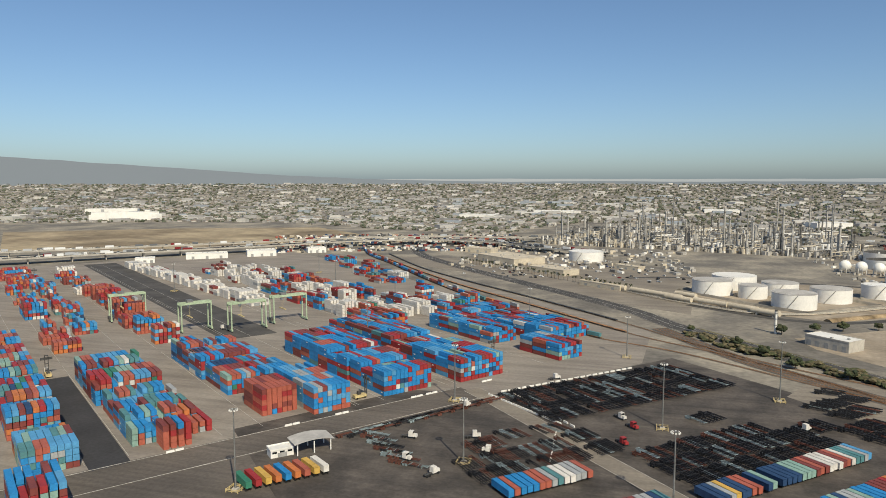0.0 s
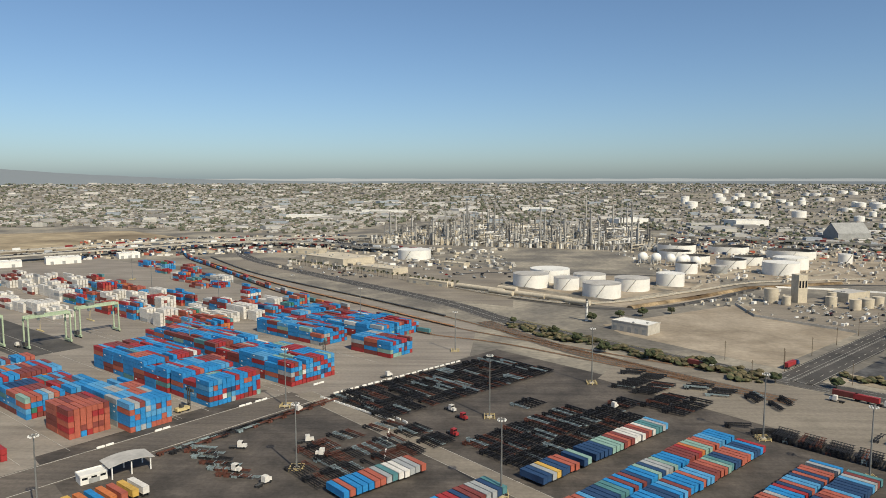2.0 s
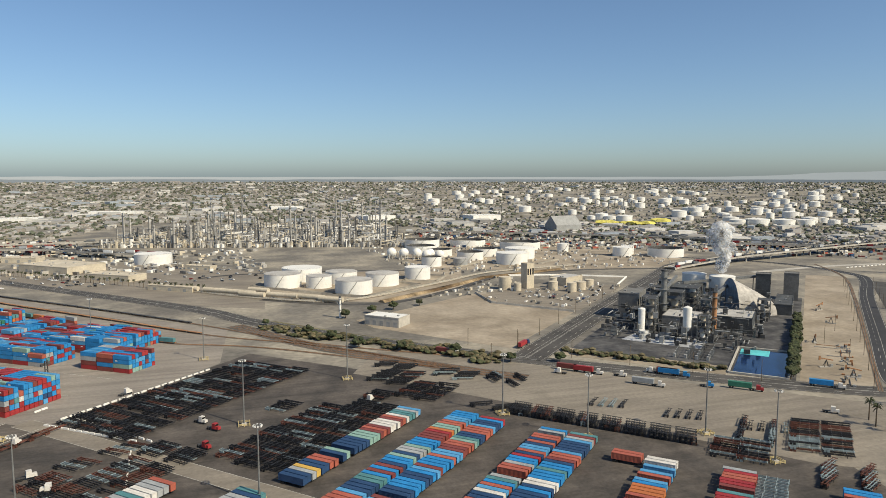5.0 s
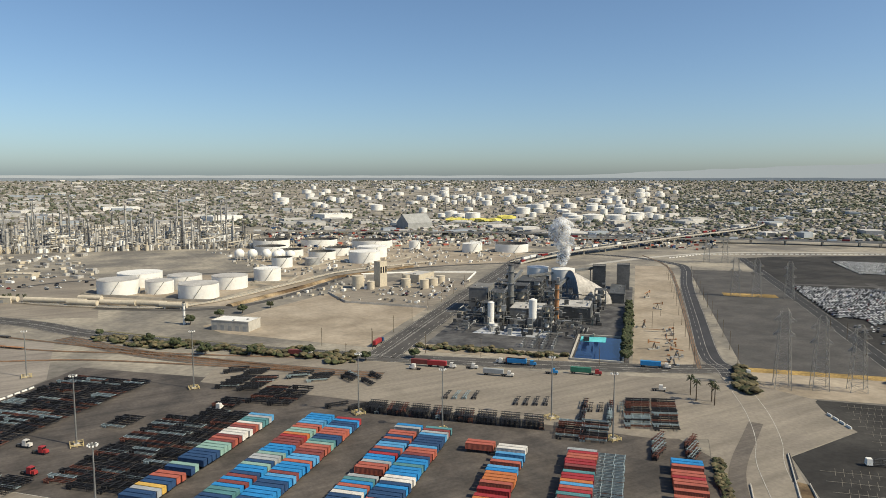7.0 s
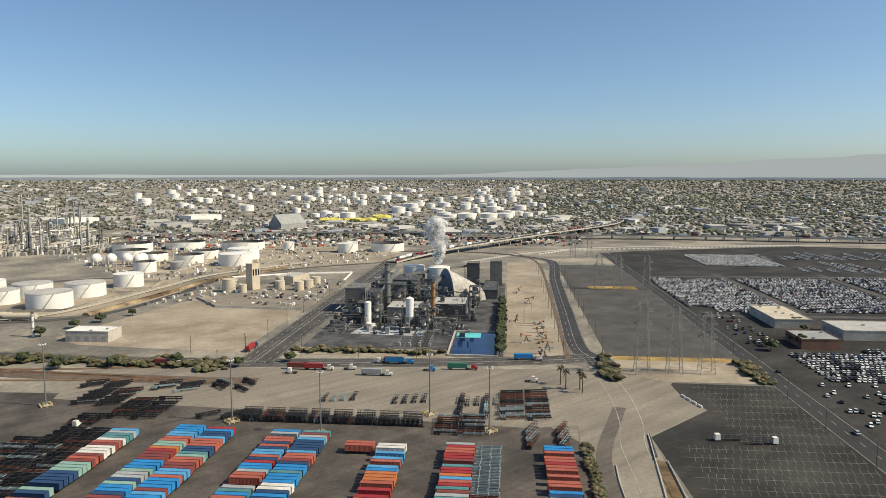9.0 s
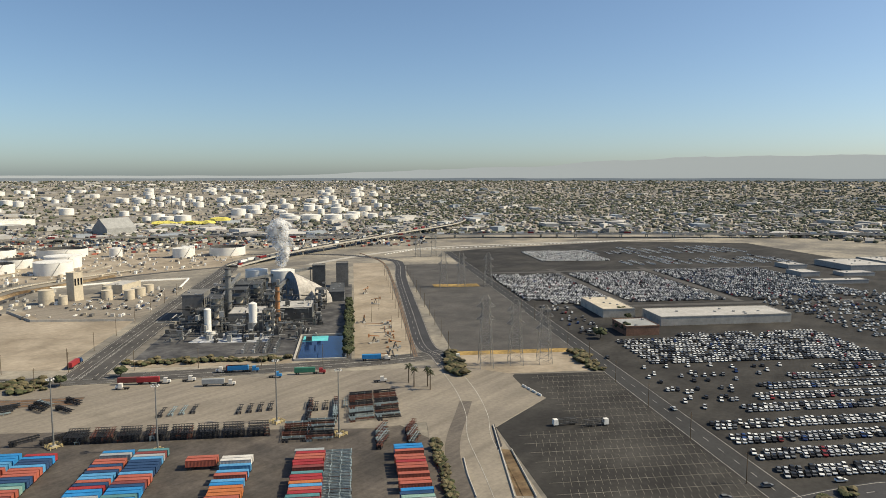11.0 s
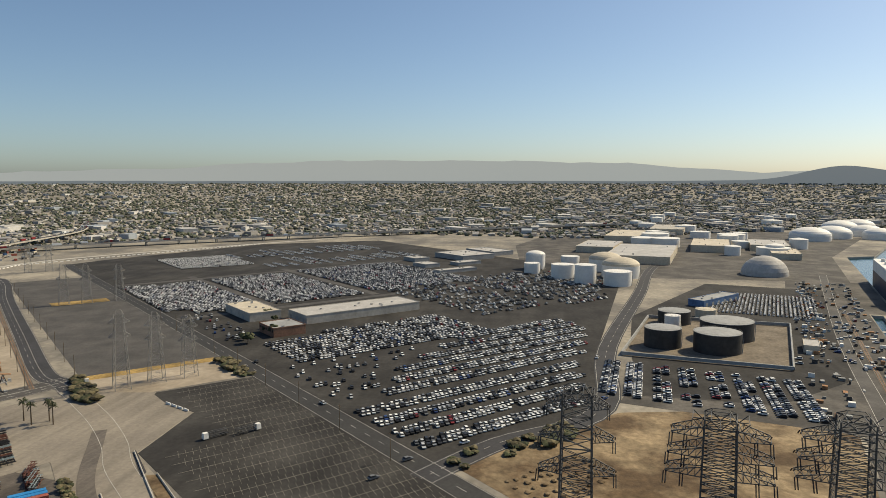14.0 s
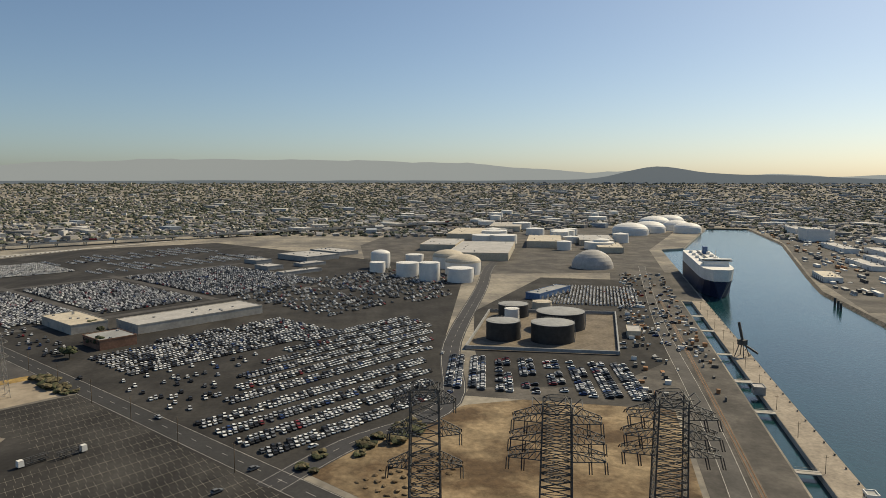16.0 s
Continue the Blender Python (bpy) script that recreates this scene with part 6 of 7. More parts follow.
rows = [arch(-17, 17, 31), arch(-6, 17, 25.5), arch(6, 16.5, 19), arch(18, 16, 12)]
g = Geo()
for a, b in zip(rows, rows[1:]):
    g.add(a + b, [(i + 1, i, n + 1 + i, n + 2 + i) for i in range(n)])
part("roof", g, mat("stained_sheet", (0.40, 0.37, 0.33), 0.6, fine=.3, big=.08, amount=.3), root, smooth=30)
SHEETBLUE = mat("blue_grey_sheet", (0.17, 0.22, 0.28), 0.6, fine=.4, big=.1, amount=.2)
part("gable_wall", Geo().add([(px + .3, a * .985, b * .985) for px, a, b in rows[0]], [tuple(range(n + 1))]), SHEETBLUE, root, "blue-grey sheet wall")
part("gable_wall", Geo().add([(px - .3, a * .985, b * .985) for px, a, b in rows[-1]], [tuple(range(n + 1))[::-1]]), SHEETBLUE, root, "blue-grey sheet wall")
g = Geo()
for a, b in ((lot(700, 105), lot(742, 30)), (lot(612, 70), lot(662, 60)), (lot(596, 110), lot(690, 110))):
    g.beam((*a, 17), (*b, 24), 2.4)
    for t in (0.2, .5, .8):
        x, y = a[0] + (b[0] - a[0]) * t, a[1] + (b[1] - a[1]) * t
        g.beam((x, y, 0), (x, y, 17 + 7 * t), .6)
thing("conveyor", "grey enclosed conveyor bridge of the plant", "conveyor", geo=g, material=STEEL)
root = thing("silo", "white cylindrical silo raised on a steel frame", "silo", at=pose(322, 414, 0.05))
part("shell", Geo().cyl(0, 0, 11, 3.1, 14, 18, cone=1.5).cyl(0, 0, 7.5, 0.6, 3.5, 18, r2=3.1, cap=False), WHITE, root, smooth=40)
for a in (-2.4, 2.4):
    for b in (-2.4, 2.4):
        part("leg", Geo().box(a, b, 0, .4, .4, 11.5), STEEL, root)
frame_tower(331, 408, 7, 7, 20, 44, "steel frame round a white silo", 5, 1)
frame_tower(318, 452, 10, 8, 26, 44, "grey steel process frame with vessels", 5, .9)
for p, q, w, h in ((575, 112, 14, 22), (600, 96, 16, 24), (628, 112, 14, 20), (640, 88, 14, 22), (660, 122, 12, 18), (612, 72, 12, 17), (556, 116, 12, 15), (640, 30, 12, 16), (705, 60, 12, 20), (540, 62, 8, 12), (715, 125, 14, 16)):
    frame_tower(*lot(p, q), w, w * .8, h, 44, "grey steel process frame with vessels and pipes", RNG.choice((3, 4, 5)), .9)
cl = Geo()
for i in range(900):
    x, y = lot(RNG.uniform(500, 720), RNG.uniform(26, 134))
    z = RNG.choice((0, 0, 0, 4, 8, 12))
    if RNG.random() < .5:
        cl.box(x, y, z, RNG.uniform(.8, 4), RNG.uniform(.8, 4), RNG.uniform(1, 5), 44, RNG.randint(0, 3), bottom=True)
    else:
        L = RNG.uniform(4, 16)
        a = radians(44 + RNG.choice((0, 90)))
        cl.beam((x, y, z + 2), (x + L * math.cos(a), y + L * math.sin(a), z + 2), RNG.uniform(.25, .9), RNG.randint(0, 3), n=6)
thing("plant_pipework", "tangle of grey pipes and small machines", "pipework", "", "stuff", cl, [STEEL, DARKSTEEL, GREY, DARKSTEEL])
sheet("dust_patch", [lot(500, 60), lot(505, 118), lot(535, 112), lot(530, 62)], 0.12, mat("pale_dust", (0.36, 0.37, 0.39), .95, fine=.3, big=.08, amount=.35), "pale spilled dust on the plant yard", "ground")
# electrical yard and pond
for i in range(14):
    x, y = lot(470 + (i % 4) * 7, 52 + (i // 4) * 7)
    root = thing("transformer_bay", "grey steel switchgear frame with insulators", "switchgear", "switchgear", at=pose(x, y, .05, 0, 0, 44))
    g = Geo()
    for a in (-2, 2):
        g.box(a, 0, 0, .3, .3, 6)
    g.beam((-2.4, 0, 6), (2.4, 0, 6), .35)
    part("portal_frame", g, STEEL, root)
    part("transformer", Geo().box(0, 1.5, 0, 2.2, 1.6, 2.6), GREY, root)
sheet("pond", rect(lot, 449, 516, 8, 37), 0.13, POND, "dark blue settling pond beside the plant", "water")
sheet("pond_liner", rect(lot, 499, 515, 19, 37), 0.2, TURQ, "turquoise covered corner of the pond", "water")
g = Geo()
for a, b in zip(rect(lot, 447, 518, 6, 39), rect(lot, 447, 518, 6, 39)[1:] + rect(lot, 447, 518, 6, 39)[:1]):
    g.beam((*a, .4), (*b, .4), 1.2)
thing("pond_kerb", "pale concrete kerb round the pond", "kerb", "", "structure", g, CONCRETE)
st = Geo()
rs = random.Random(11)
for i in range(34):
    t = i / 34
    st.lump(468 - 4 * t + rs.uniform(-1, 1) * (2 + 9 * t), 552 + rs.uniform(-1, 1) * (2 + 9 * t), 26 + 40 * t, 4 + 5 * t * rs.uniform(.5, 1.2), 7 + 6 * t, rs, 12)
steam = bpy.data.materials.new("steam")
steam.use_nodes = True
nt = steam.node_tree
tr, di, mx = nt.nodes.new("ShaderNodeBsdfTransparent"), nt.nodes.new("ShaderNodeBsdfTranslucent"), nt.nodes.new("ShaderNodeMixShader")
di.inputs[0].default_value = (0.9, 0.9, 0.9, 1)
df = nt.nodes.new("ShaderNodeBsdfDiffuse")
df.inputs[0].default_value = (0.9, 0.9, 0.9, 1)
m2 = nt.nodes.new("ShaderNodeMixShader")
nt.links.new(di.outputs[0], m2.inputs[1]), nt.links.new(df.outputs[0], m2.inputs[2])
puff, fade = nt.nodes.new("ShaderNodeTexNoise"), nt.nodes.new("ShaderNodeMapRange")
puff.inputs["Scale"].default_value, puff.inputs["Detail"].default_value = 0.14, 5
fade.inputs[1].default_value, fade.inputs[2].default_value, fade.inputs[3].default_value, fade.inputs[4].default_value = 0.34, 0.62, 0.03, 0.62
nt.links.new(nt.nodes.new("ShaderNodeNewGeometry").outputs["Position"], puff.inputs["Vector"])
nt.links.new(puff.outputs[0], fade.inputs[0]), nt.links.new(fade.outputs[0], mx.inputs[0])
nt.links.new(tr.outputs[0], mx.inputs[1]), nt.links.new(m2.outputs[0], mx.inputs[2])
nt.links.new(mx.outputs[0], nt.nodes["Material Output"].inputs[0])
thing("steam_plume", "thin white steam plume rising from the plant", "steam", "", "stuff", st, steam, smooth=180)

# wellheads on the sandy strip
for p, q in ((488, -14), (470, -28), (560, -8), (640, -20), (700, -12)):
    x, y = lot(p, q)
    root = thing("pump_jack", "weathered oil pump jack on bare sand", "pump jack", "pump jacks", at=pose(x, y, .08, 0, 0, 30 + p))
    part("base", Geo().box(0, 0, 0, 8, 2, .6), CONCRETE, root)
    g = Geo()
    for a in (-1, 1):
        g.beam((-1.5, a * .9, .5), (0, 0, 5), .3)
        g.beam((1.5, a * .9, .5), (0, 0, 5), .3)
    part("samson_post", g, DARKSTEEL, root)
    part("walking_beam", Geo().beam((-4, 0, 4.6), (4, 0, 6), .6), RUST, root)
    part("horse_head", Geo().box(4.2, 0, 4.6, 1, .6, 2.6), RUST, root)
    part("motor", Geo().box(-3.2, 0, .6, 1.6, 1.4, 1.4), GREY, root)
g = Geo()
for i in range(46):
    x, y = lot(RNG.uniform(448, 560), -26 + RNG.uniform(-4, 4))
    if RNG.random() < .5:
        g.box(x, y, 0, RNG.uniform(.6, 3), RNG.uniform(.5, 2), RNG.uniform(.5, 2), 44, RNG.randint(0, 2))
    else:
        a = radians(44 + RNG.choice((0, 90, 90, 0, 20)))
        L = RNG.uniform(3, 18)
        g.beam((x, y, .4), (x + L * math.cos(a), y + L * math.sin(a), .4), .3, RNG.randint(0, 2))
thing("well_equipment", "scattered pipes and boxes on bare sand", "equipment", "", "stuff", g, [DARKSTEEL, GREY, RUST])

# gate canopy and office of the container yard
root = thing("canopy", "white curved canopy on posts beside the yard gate", "canopy", at=pose(-139, 267, .08, 0, 0, 46))
g = Geo()
n = 10
for i in range(n):
    a0, a1 = -9 + 18 * i / n, -9 + 18 * (i + 1) / n
    z0, z1 = 6.2 - (a0 / 9) ** 2 * 1.2, 6.2 - (a1 / 9) ** 2 * 1.2
    g.add([(a0, -5.5, z0), (a1, -5.5, z1), (a1, 5.5, z1), (a0, 5.5, z0), (a0, -5.5, z0 + .25), (a1, -5.5, z1 + .25), (a1, 5.5, z1 + .25), (a0, 5.5, z0 + .25)], [(4, 5, 6, 7), (3, 2, 1, 0), (0, 1, 5, 4), (2, 3, 7, 6)])
part("canopy_roof", g, TANKROOF, root)
for a in (-7.5, 0, 7.5):
    for b in (-4.5, 4.5):
        part("post", Geo().box(a, b, 0, .45, .45, 5.2), WHITE, root)
shed("gate_office", -149, 258, 10, 6, 3.4, 46, WHITE, WHITE, "small white flat-roofed gate office", doors=1, windows=3, category="building")
for i, c in enumerate(("green", "red", "yellow", "orange", "blue", "orange", "brick red", "yellow", "white")):
    put_trailer(-147 + i * 2.7, 226 + i * 2.75, 143, c)
# cement plant, spheres, bullets
for x, y, r, h in ((292, 677, 6.6, 13), (338, 655, 5, 9), (352, 640, 5, 9), (345, 668, 4, 11), (368, 650, 6, 8), (300, 662, 4, 8), (385, 662, 5, 8)):
    tank(x, y, r, h, "cone", shell=CREAM, top=CREAM, label="cream cement silo on bare ground", detail=False, n=20)
shed("plant_building", 318, 676, 11, 9, 27, 20, CREAM, CREAM, "tall cream concrete batching tower", windows=3, category="factory")
shed("plant_building", 372, 690, 34, 22, 9, 30, CREAM, TANKROOF, "low cream plant building", doors=3, category="factory")
for i, (x, y) in enumerate(((246, 992), (262, 982), (279, 972), (296, 962), (286, 945), (303, 938))):
    root = thing("sphere_tank", "white spherical gas tank on legs", "gas tank", "sphere tanks", at=pose(x, y, 0.05))
    bm = bmesh.new()
    bmesh.ops.create_uvsphere(bm, u_segments=20, v_segments=12, radius=7)
    bmesh.ops.translate(bm, verts=bm.verts, vec=(0, 0, 9))
    me = bpy.data.meshes.new("sphere")
    bm.to_mesh(me)
    bm.free()
    me.materials.append(WHITE)
    me.polygons.foreach_set("use_smooth", [True] * len(me.polygons))
    new("sphere", me).parent = root
    for k in range(8):
        t = k * math.pi / 4
        part("leg", Geo().cyl(6.5 * math.cos(t), 6.5 * math.sin(t), 0, .35, 9, 6), WHITE, root)
for i, (x, y, L) in enumerate(((-2, 742, 30), (22, 722, 34), (32, 706, 30), (60, 690, 36), (84, 672, 34), (102, 652, 26), (-30, 765, 28), (40, 730, 24))):
    root = thing("bullet_tank", "long cream horizontal gas tank on saddles", "gas tank", "bullet tanks", at=pose(x, y, .05, 0, 0, -40))
    part("vessel", Geo().beam((-L / 2, 0, 3.6), (L / 2, 0, 3.6), 5, n=14), CREAM, root, smooth=50)
    for a in (-.3, .3):
        part("saddle", Geo().box(a * L, 0, 0, 1, 4, 2.4), CONCRETE, root)

# ---- refinery ----
REFSTEEL = mat("refinery_steel", (0.40, 0.38, 0.345), 0.6, 0.1, fine=0.5, big=0.08, amount=0.25)
REFDARK = mat("refinery_dark_steel", (0.17, 0.16, 0.145), 0.65, 0.1, fine=0.5, big=0.08, amount=0.25)
def column_kind(h, r, label):
    root = thing("distillation_column", label, "refinery column", "refinery columns")
    part("shell", Geo().cyl(0, 0, 0, r, h, 12, cone=r * .5), REFDARK if r == 1.8 else REFSTEEL, root, smooth=40)
    for k in (0, 3):
        g = Geo().cyl(0, 0, h * (.3 + .2 * k), r + 1.1, .3, 10)
        for i in range(10):
            t0, t1 = 2 * math.pi * i / 10, 2 * math.pi * (i + 1) / 10
            g.beam(((r + 1.1) * math.cos(t0), (r + 1.1) * math.sin(t0), h * (.3 + .2 * k) + 1.2), ((r + 1.1) * math.cos(t1), (r + 1.1) * math.sin(t1), h * (.3 + .2 * k) + 1.2), .12)
        part("platform", g, DARKSTEEL, root)
    g = Geo().box(r + .5, 0, 0, .5, .6, h)
    part("riser_pipe", g, STEEL, root)
    return root


KINDS = [column_kind(46, 1.5, "tall slim grey distillation column of the refinery"), column_kind(30, 2.4, "stout grey refinery column with platforms"), column_kind(20, 1.8, "short grey refinery column with platforms"), column_kind(38, 1.0, "thin steel flue stack of the refinery")]


def in_refinery(rng):
    t, s = rng.random(), rng.random()
    a = np.array((-190, 1290)) * (1 - t) + np.array((330, 1150)) * t
    b = np.array((-80, 1820)) * (1 - t) + np.array((370, 1720)) * t
    return a + (b - a) * s ** 1.6


rng = random.Random(21)
used = set()
for i in range(130):
    k = rng.choices((0, 1, 2, 3), (3, 3, 3, 2))[0]
    x, y = in_refinery(rng)
    if i % 12 == 0:
        a = radians(rng.uniform(-34, -30) if i % 24 else rng.uniform(-50, -14))
        d = rng.uniform(2050, 3200)
        x, y = -math.sin(a) * d, math.cos(a) * d
    s = rng.uniform(.7, 1.2)
    m = pose(x, y, terrain(x, y), 0, 0, rng.uniform(0, 360)) @ Matrix.Diagonal((s, s, rng.uniform(.8, 1.5), 1))
    if k not in used:
        KINDS[k].matrix_basis = m
        used.add(k)
    else:
        copy_thing(KINDS[k], m)
for i in range(16):
    x, y = in_refinery(rng)
    frame_tower(x, y, rng.uniform(12, 24), rng.uniform(8, 14), rng.uniform(14, 26), 44, "grey steel refinery frame with vessels", 4, .9)
cl = Geo()
for i in range(2600):
    x, y = in_refinery(rng)
    u = rng.random()
    if u < .35:
        cl.box(x, y, 0, rng.uniform(2, 9), rng.uniform(2, 7), rng.uniform(2, 9), 44, rng.randint(0, 4))
    elif u < .6:
        cl.cyl(x, y, 0, rng.uniform(.8, 3), rng.uniform(3, 16), 8, mi=rng.randint(0, 4))
    else:
        a = radians(44 + rng.choice((0, 90)))
        L, z = rng.uniform(15, 70), rng.uniform(3, 9)
        e = (x + L * math.cos(a), y + L * math.sin(a))
        cl.beam((x, y, z), (*e, z), rng.uniform(.5, 1.6), rng.randint(0, 4))
        cl.box(x, y, 0, .5, .5, z, 44, 3)
        cl.box(*e, 0, .5, .5, z, 44, 3)
for i in range(500):
    x, y = rng.uniform(-260, 60), rng.uniform(900, 1180)
    if rng.random() < .5:
        cl.box(x, y, 0, rng.uniform(3, 12), rng.uniform(2, 5), rng.uniform(2, 4), rng.choice((44, -46)), rng.randint(0, 4))
for i in range(500):
    x, y = rng.uniform(230, 640), rng.uniform(800, 1180)
    cl.box(x, y, 0, rng.uniform(1, 7), rng.uniform(1, 4), rng.uniform(1, 3.5), 44, rng.randint(0, 4))
for i in range(300):
    x, y = lot(rng.uniform(600, 760), rng.uniform(178, 330))
    if rng.random() < .35:
        cl.box(x, y, 0, rng.uniform(1, 6), rng.uniform(1, 3), rng.uniform(.6, 3), 44, rng.randint(0, 4))
thing("refinery_pipework", "dense grey pipe racks, vessels and small sheds", "pipework", "", "stuff", cl, [REFSTEEL, REFDARK, WHITE, CREAM, REFSTEEL])

# ---- city ----
HOUSEROOF = mat("house_roofs", (0.3, 0.3, 0.3), 0.85, fine=.2, big=0, amount=.2, palette=[(0.24, 0.22, 0.20), (0.38, 0.36, 0.34), (0.18, 0.165, 0.15), (0.46, 0.44, 0.41), (0.22, 0.175, 0.145), (0.29, 0.29, 0.29), (0.15, 0.145, 0.14)])
HOUSEWALL = mat("house_walls", (0.5, 0.47, 0.42), 0.85, fine=.2, big=0, amount=.15, palette=[(0.34, 0.32, 0.29), (0.28, 0.25, 0.215), (0.42, 0.40, 0.37), (0.23, 0.215, 0.20)])
FLATROOF = mat("flat_roofs", (0.5, 0.5, 0.48), 0.8, fine=.1, big=0, amount=.15, palette=[(0.55, 0.53, 0.50), (0.40, 0.39, 0.37), (0.30, 0.29, 0.28), (0.48, 0.46, 0.42), (0.24, 0.23, 0.22), (0.30, 0.33, 0.36)])


def inner_edge(yaw):
    """How near the town comes, by direction."""
    return float(np.interp(yaw, [-135, -118, -112, -100, -92, -80, -62, -50, -38, -30, -20, -10, 5, 12, 22, 30, 50, 60], [1550, 1500, 1900, 1500, 1400, 1500, 1480, 1420, 1330, 1330, 1480, 1900, 1950, 1500, 1700, 1980, 2200, 2200]))


town, groves, sheds = Geo(), Geo(), Geo()
rng = random.Random(5)
count = 0
for i in range(60000):
    yaw = rng.uniform(-134, 56)
    d = math.sqrt(rng.uniform(1300 ** 2, 4800 ** 2)) if rng.random() < .6 else rng.uniform(1300, 3200)
    if d < inner_edge(yaw):
        continue
    a = radians(yaw)
    x, y = -math.sin(a) * d, math.cos(a) * d
    s_ = (x - QO[0]) * math.cos(QA) + (y - QO[1]) * math.sin(QA)
    n_ = (x - QO[0]) * math.sin(QA) - (y - QO[1]) * math.cos(QA)
    if n_ > -20 and n_ < far_bank(s_) + 20 and s_ < 1520:
        continue
    gx, gy = round(x / 34) * 34, round(y / 18) * 18
    if -48 < yaw < -15 and 1900 < d < 3900 and rng.random() < .7:
        continue
    green = 0.74 if -92 < yaw < -48 and d > 2100 else (0.56 if yaw < -45 else 0.50)
    if rng.random() < green:
        r = rng.uniform(2.4, 5.2) * (1 + d / 9000)
        groves.lump(x, y, terrain(x, y) - .5, r, r * rng.uniform(.9, 1.5), rng, 6)
        if rng.random() < .7:
            groves.lump(x + rng.uniform(-r, r) * 1.4, y + rng.uniform(-r, r) * 1.4, terrain(x, y) - .5, r * .7, r * rng.uniform(.8, 1.3), rng, 5)
        continue
    z = terrain(gx, gy) - .6
    big = rng.random()
    if big < .055:
        L = rng.uniform(20, 62)
        sheds.box(gx, gy, z, L, L * rng.uniform(.35, .8), rng.uniform(6, 11), rng.choice((44, 0, 0, 12)), 0)
    else:
        town.gable(gx + rng.uniform(-3, 3), gy + rng.uniform(-3, 3), z, rng.uniform(9, 15), rng.uniform(7, 10), rng.uniform(3, 5.5), rng.uniform(1.2, 2.4), rng.choice((0, 90, 0, 90, 44)), 0, 1)
thing("town_houses", "sprawl of small pale houses across the plain", "house", "", "stuff", town, [HOUSEWALL, HOUSEROOF])
# Lighter than the near foliage: distance haze is mixed into these leaf colours.
thing("town_trees", "dark green trees scattered through the town", "tree", "", "stuff", groves, mat("haze_pale_foliage", (0.1, 0.11, 0.07), 0.9, fine=0.1, big=0.01, amount=0.2, palette=[(0.085, 0.10, 0.065), (0.11, 0.12, 0.085), (0.10, 0.105, 0.075), (0.12, 0.115, 0.08)]))
thing("town_sheds", "pale flat-roofed commercial sheds in the town", "warehouse", "", "stuff", sheds, FLATROOF)
# scrap yards and parked lorries between the tanks and the town
g = Geo()
for i in range(2600):
    yaw = rng.uniform(-52, -16) if rng.random() < .7 else rng.uniform(10, 30)
    d = rng.uniform(1180, 1650)
    if yaw > 0:
        d = rng.uniform(1150, 1500)
    a = radians(yaw)
    x, y = -math.sin(a) * d, math.cos(a) * d
    g.box(x, y, 0, rng.uniform(2, 10), rng.uniform(2, 4), rng.uniform(1.5, 4), rng.choice((44, -46, 0)), rng.randint(0, len(NAMES) - 1))
thing("lorry_park", "crowded lorries, boxes and scrap beyond the tanks", "lorry", "", "stuff", g, [PAINT[k] if k in ("white", "grey", "maroon", "brick red", "navy") else RNG.choice((GREY, CREAM, DARKSTEEL, WHITE)) for k in NAMES])
big_spots = [(-1700, 1900, 160, 40, 14, 30), (430, 1900, 90, 50, 14, 20), (-500, 2100, 110, 60, 10, 0), (-300, 2350, 130, 50, 10, 0), (720, 1840, 90, 60, 14, 10), (240, 2500, 110, 60, 10, 0)]
for x, y, sx, sy, h, rz in big_spots:
    shed("warehouse", x, y, sx, sy, h + terrain(x, y), rz, WHITE, WHITE, "large white warehouse in the distant town", doors=0)
root = thing("moored_ship", "long white car carrier ship moored beyond the bare field", "ship", at=pose(-1440, 1660, 0.05, 0, 0, 38))
outline = [(-95, .8), (-88, 1), (60, 1), (82, .75), (96, .15)]
for name, z0, z1, grow in (("hull", 0, 20, 1.0), ("upper_deck", 20, 27, .93)):
    g = Geo()
    for (a, wa), (b, wb) in zip(outline, outline[1:]):
        for e in (-1, 1):
            g.add([(a * grow, e * 15 * wa, z0), (b * grow, e * 15 * wb, z0), (b * grow, e * 15 * wb, z1), (a * grow, e * 15 * wa, z1)], [(0, 1, 2, 3) if e < 0 else (3, 2, 1, 0)])
        g.add([(a * grow, -15 * wa, z1), (b * grow, -15 * wb, z1), (b * grow, 15 * wb, z1), (a * grow, 15 * wa, z1)], [(0, 1, 2, 3)])
    g.add([(-95 * grow, -12, z0), (-95 * grow, 12, z0), (-95 * grow, 12, z1), (-95 * grow, -12, z1)], [(3, 2, 1, 0)])
    part(name, g, WHITE, root)
part("bridge", Geo().box(58, 0, 27, 14, 30, 5), WHITE, root)
part("funnel", Geo().box(-60, 0, 27, 9, 7, 8, taper=.85), GREY, root)
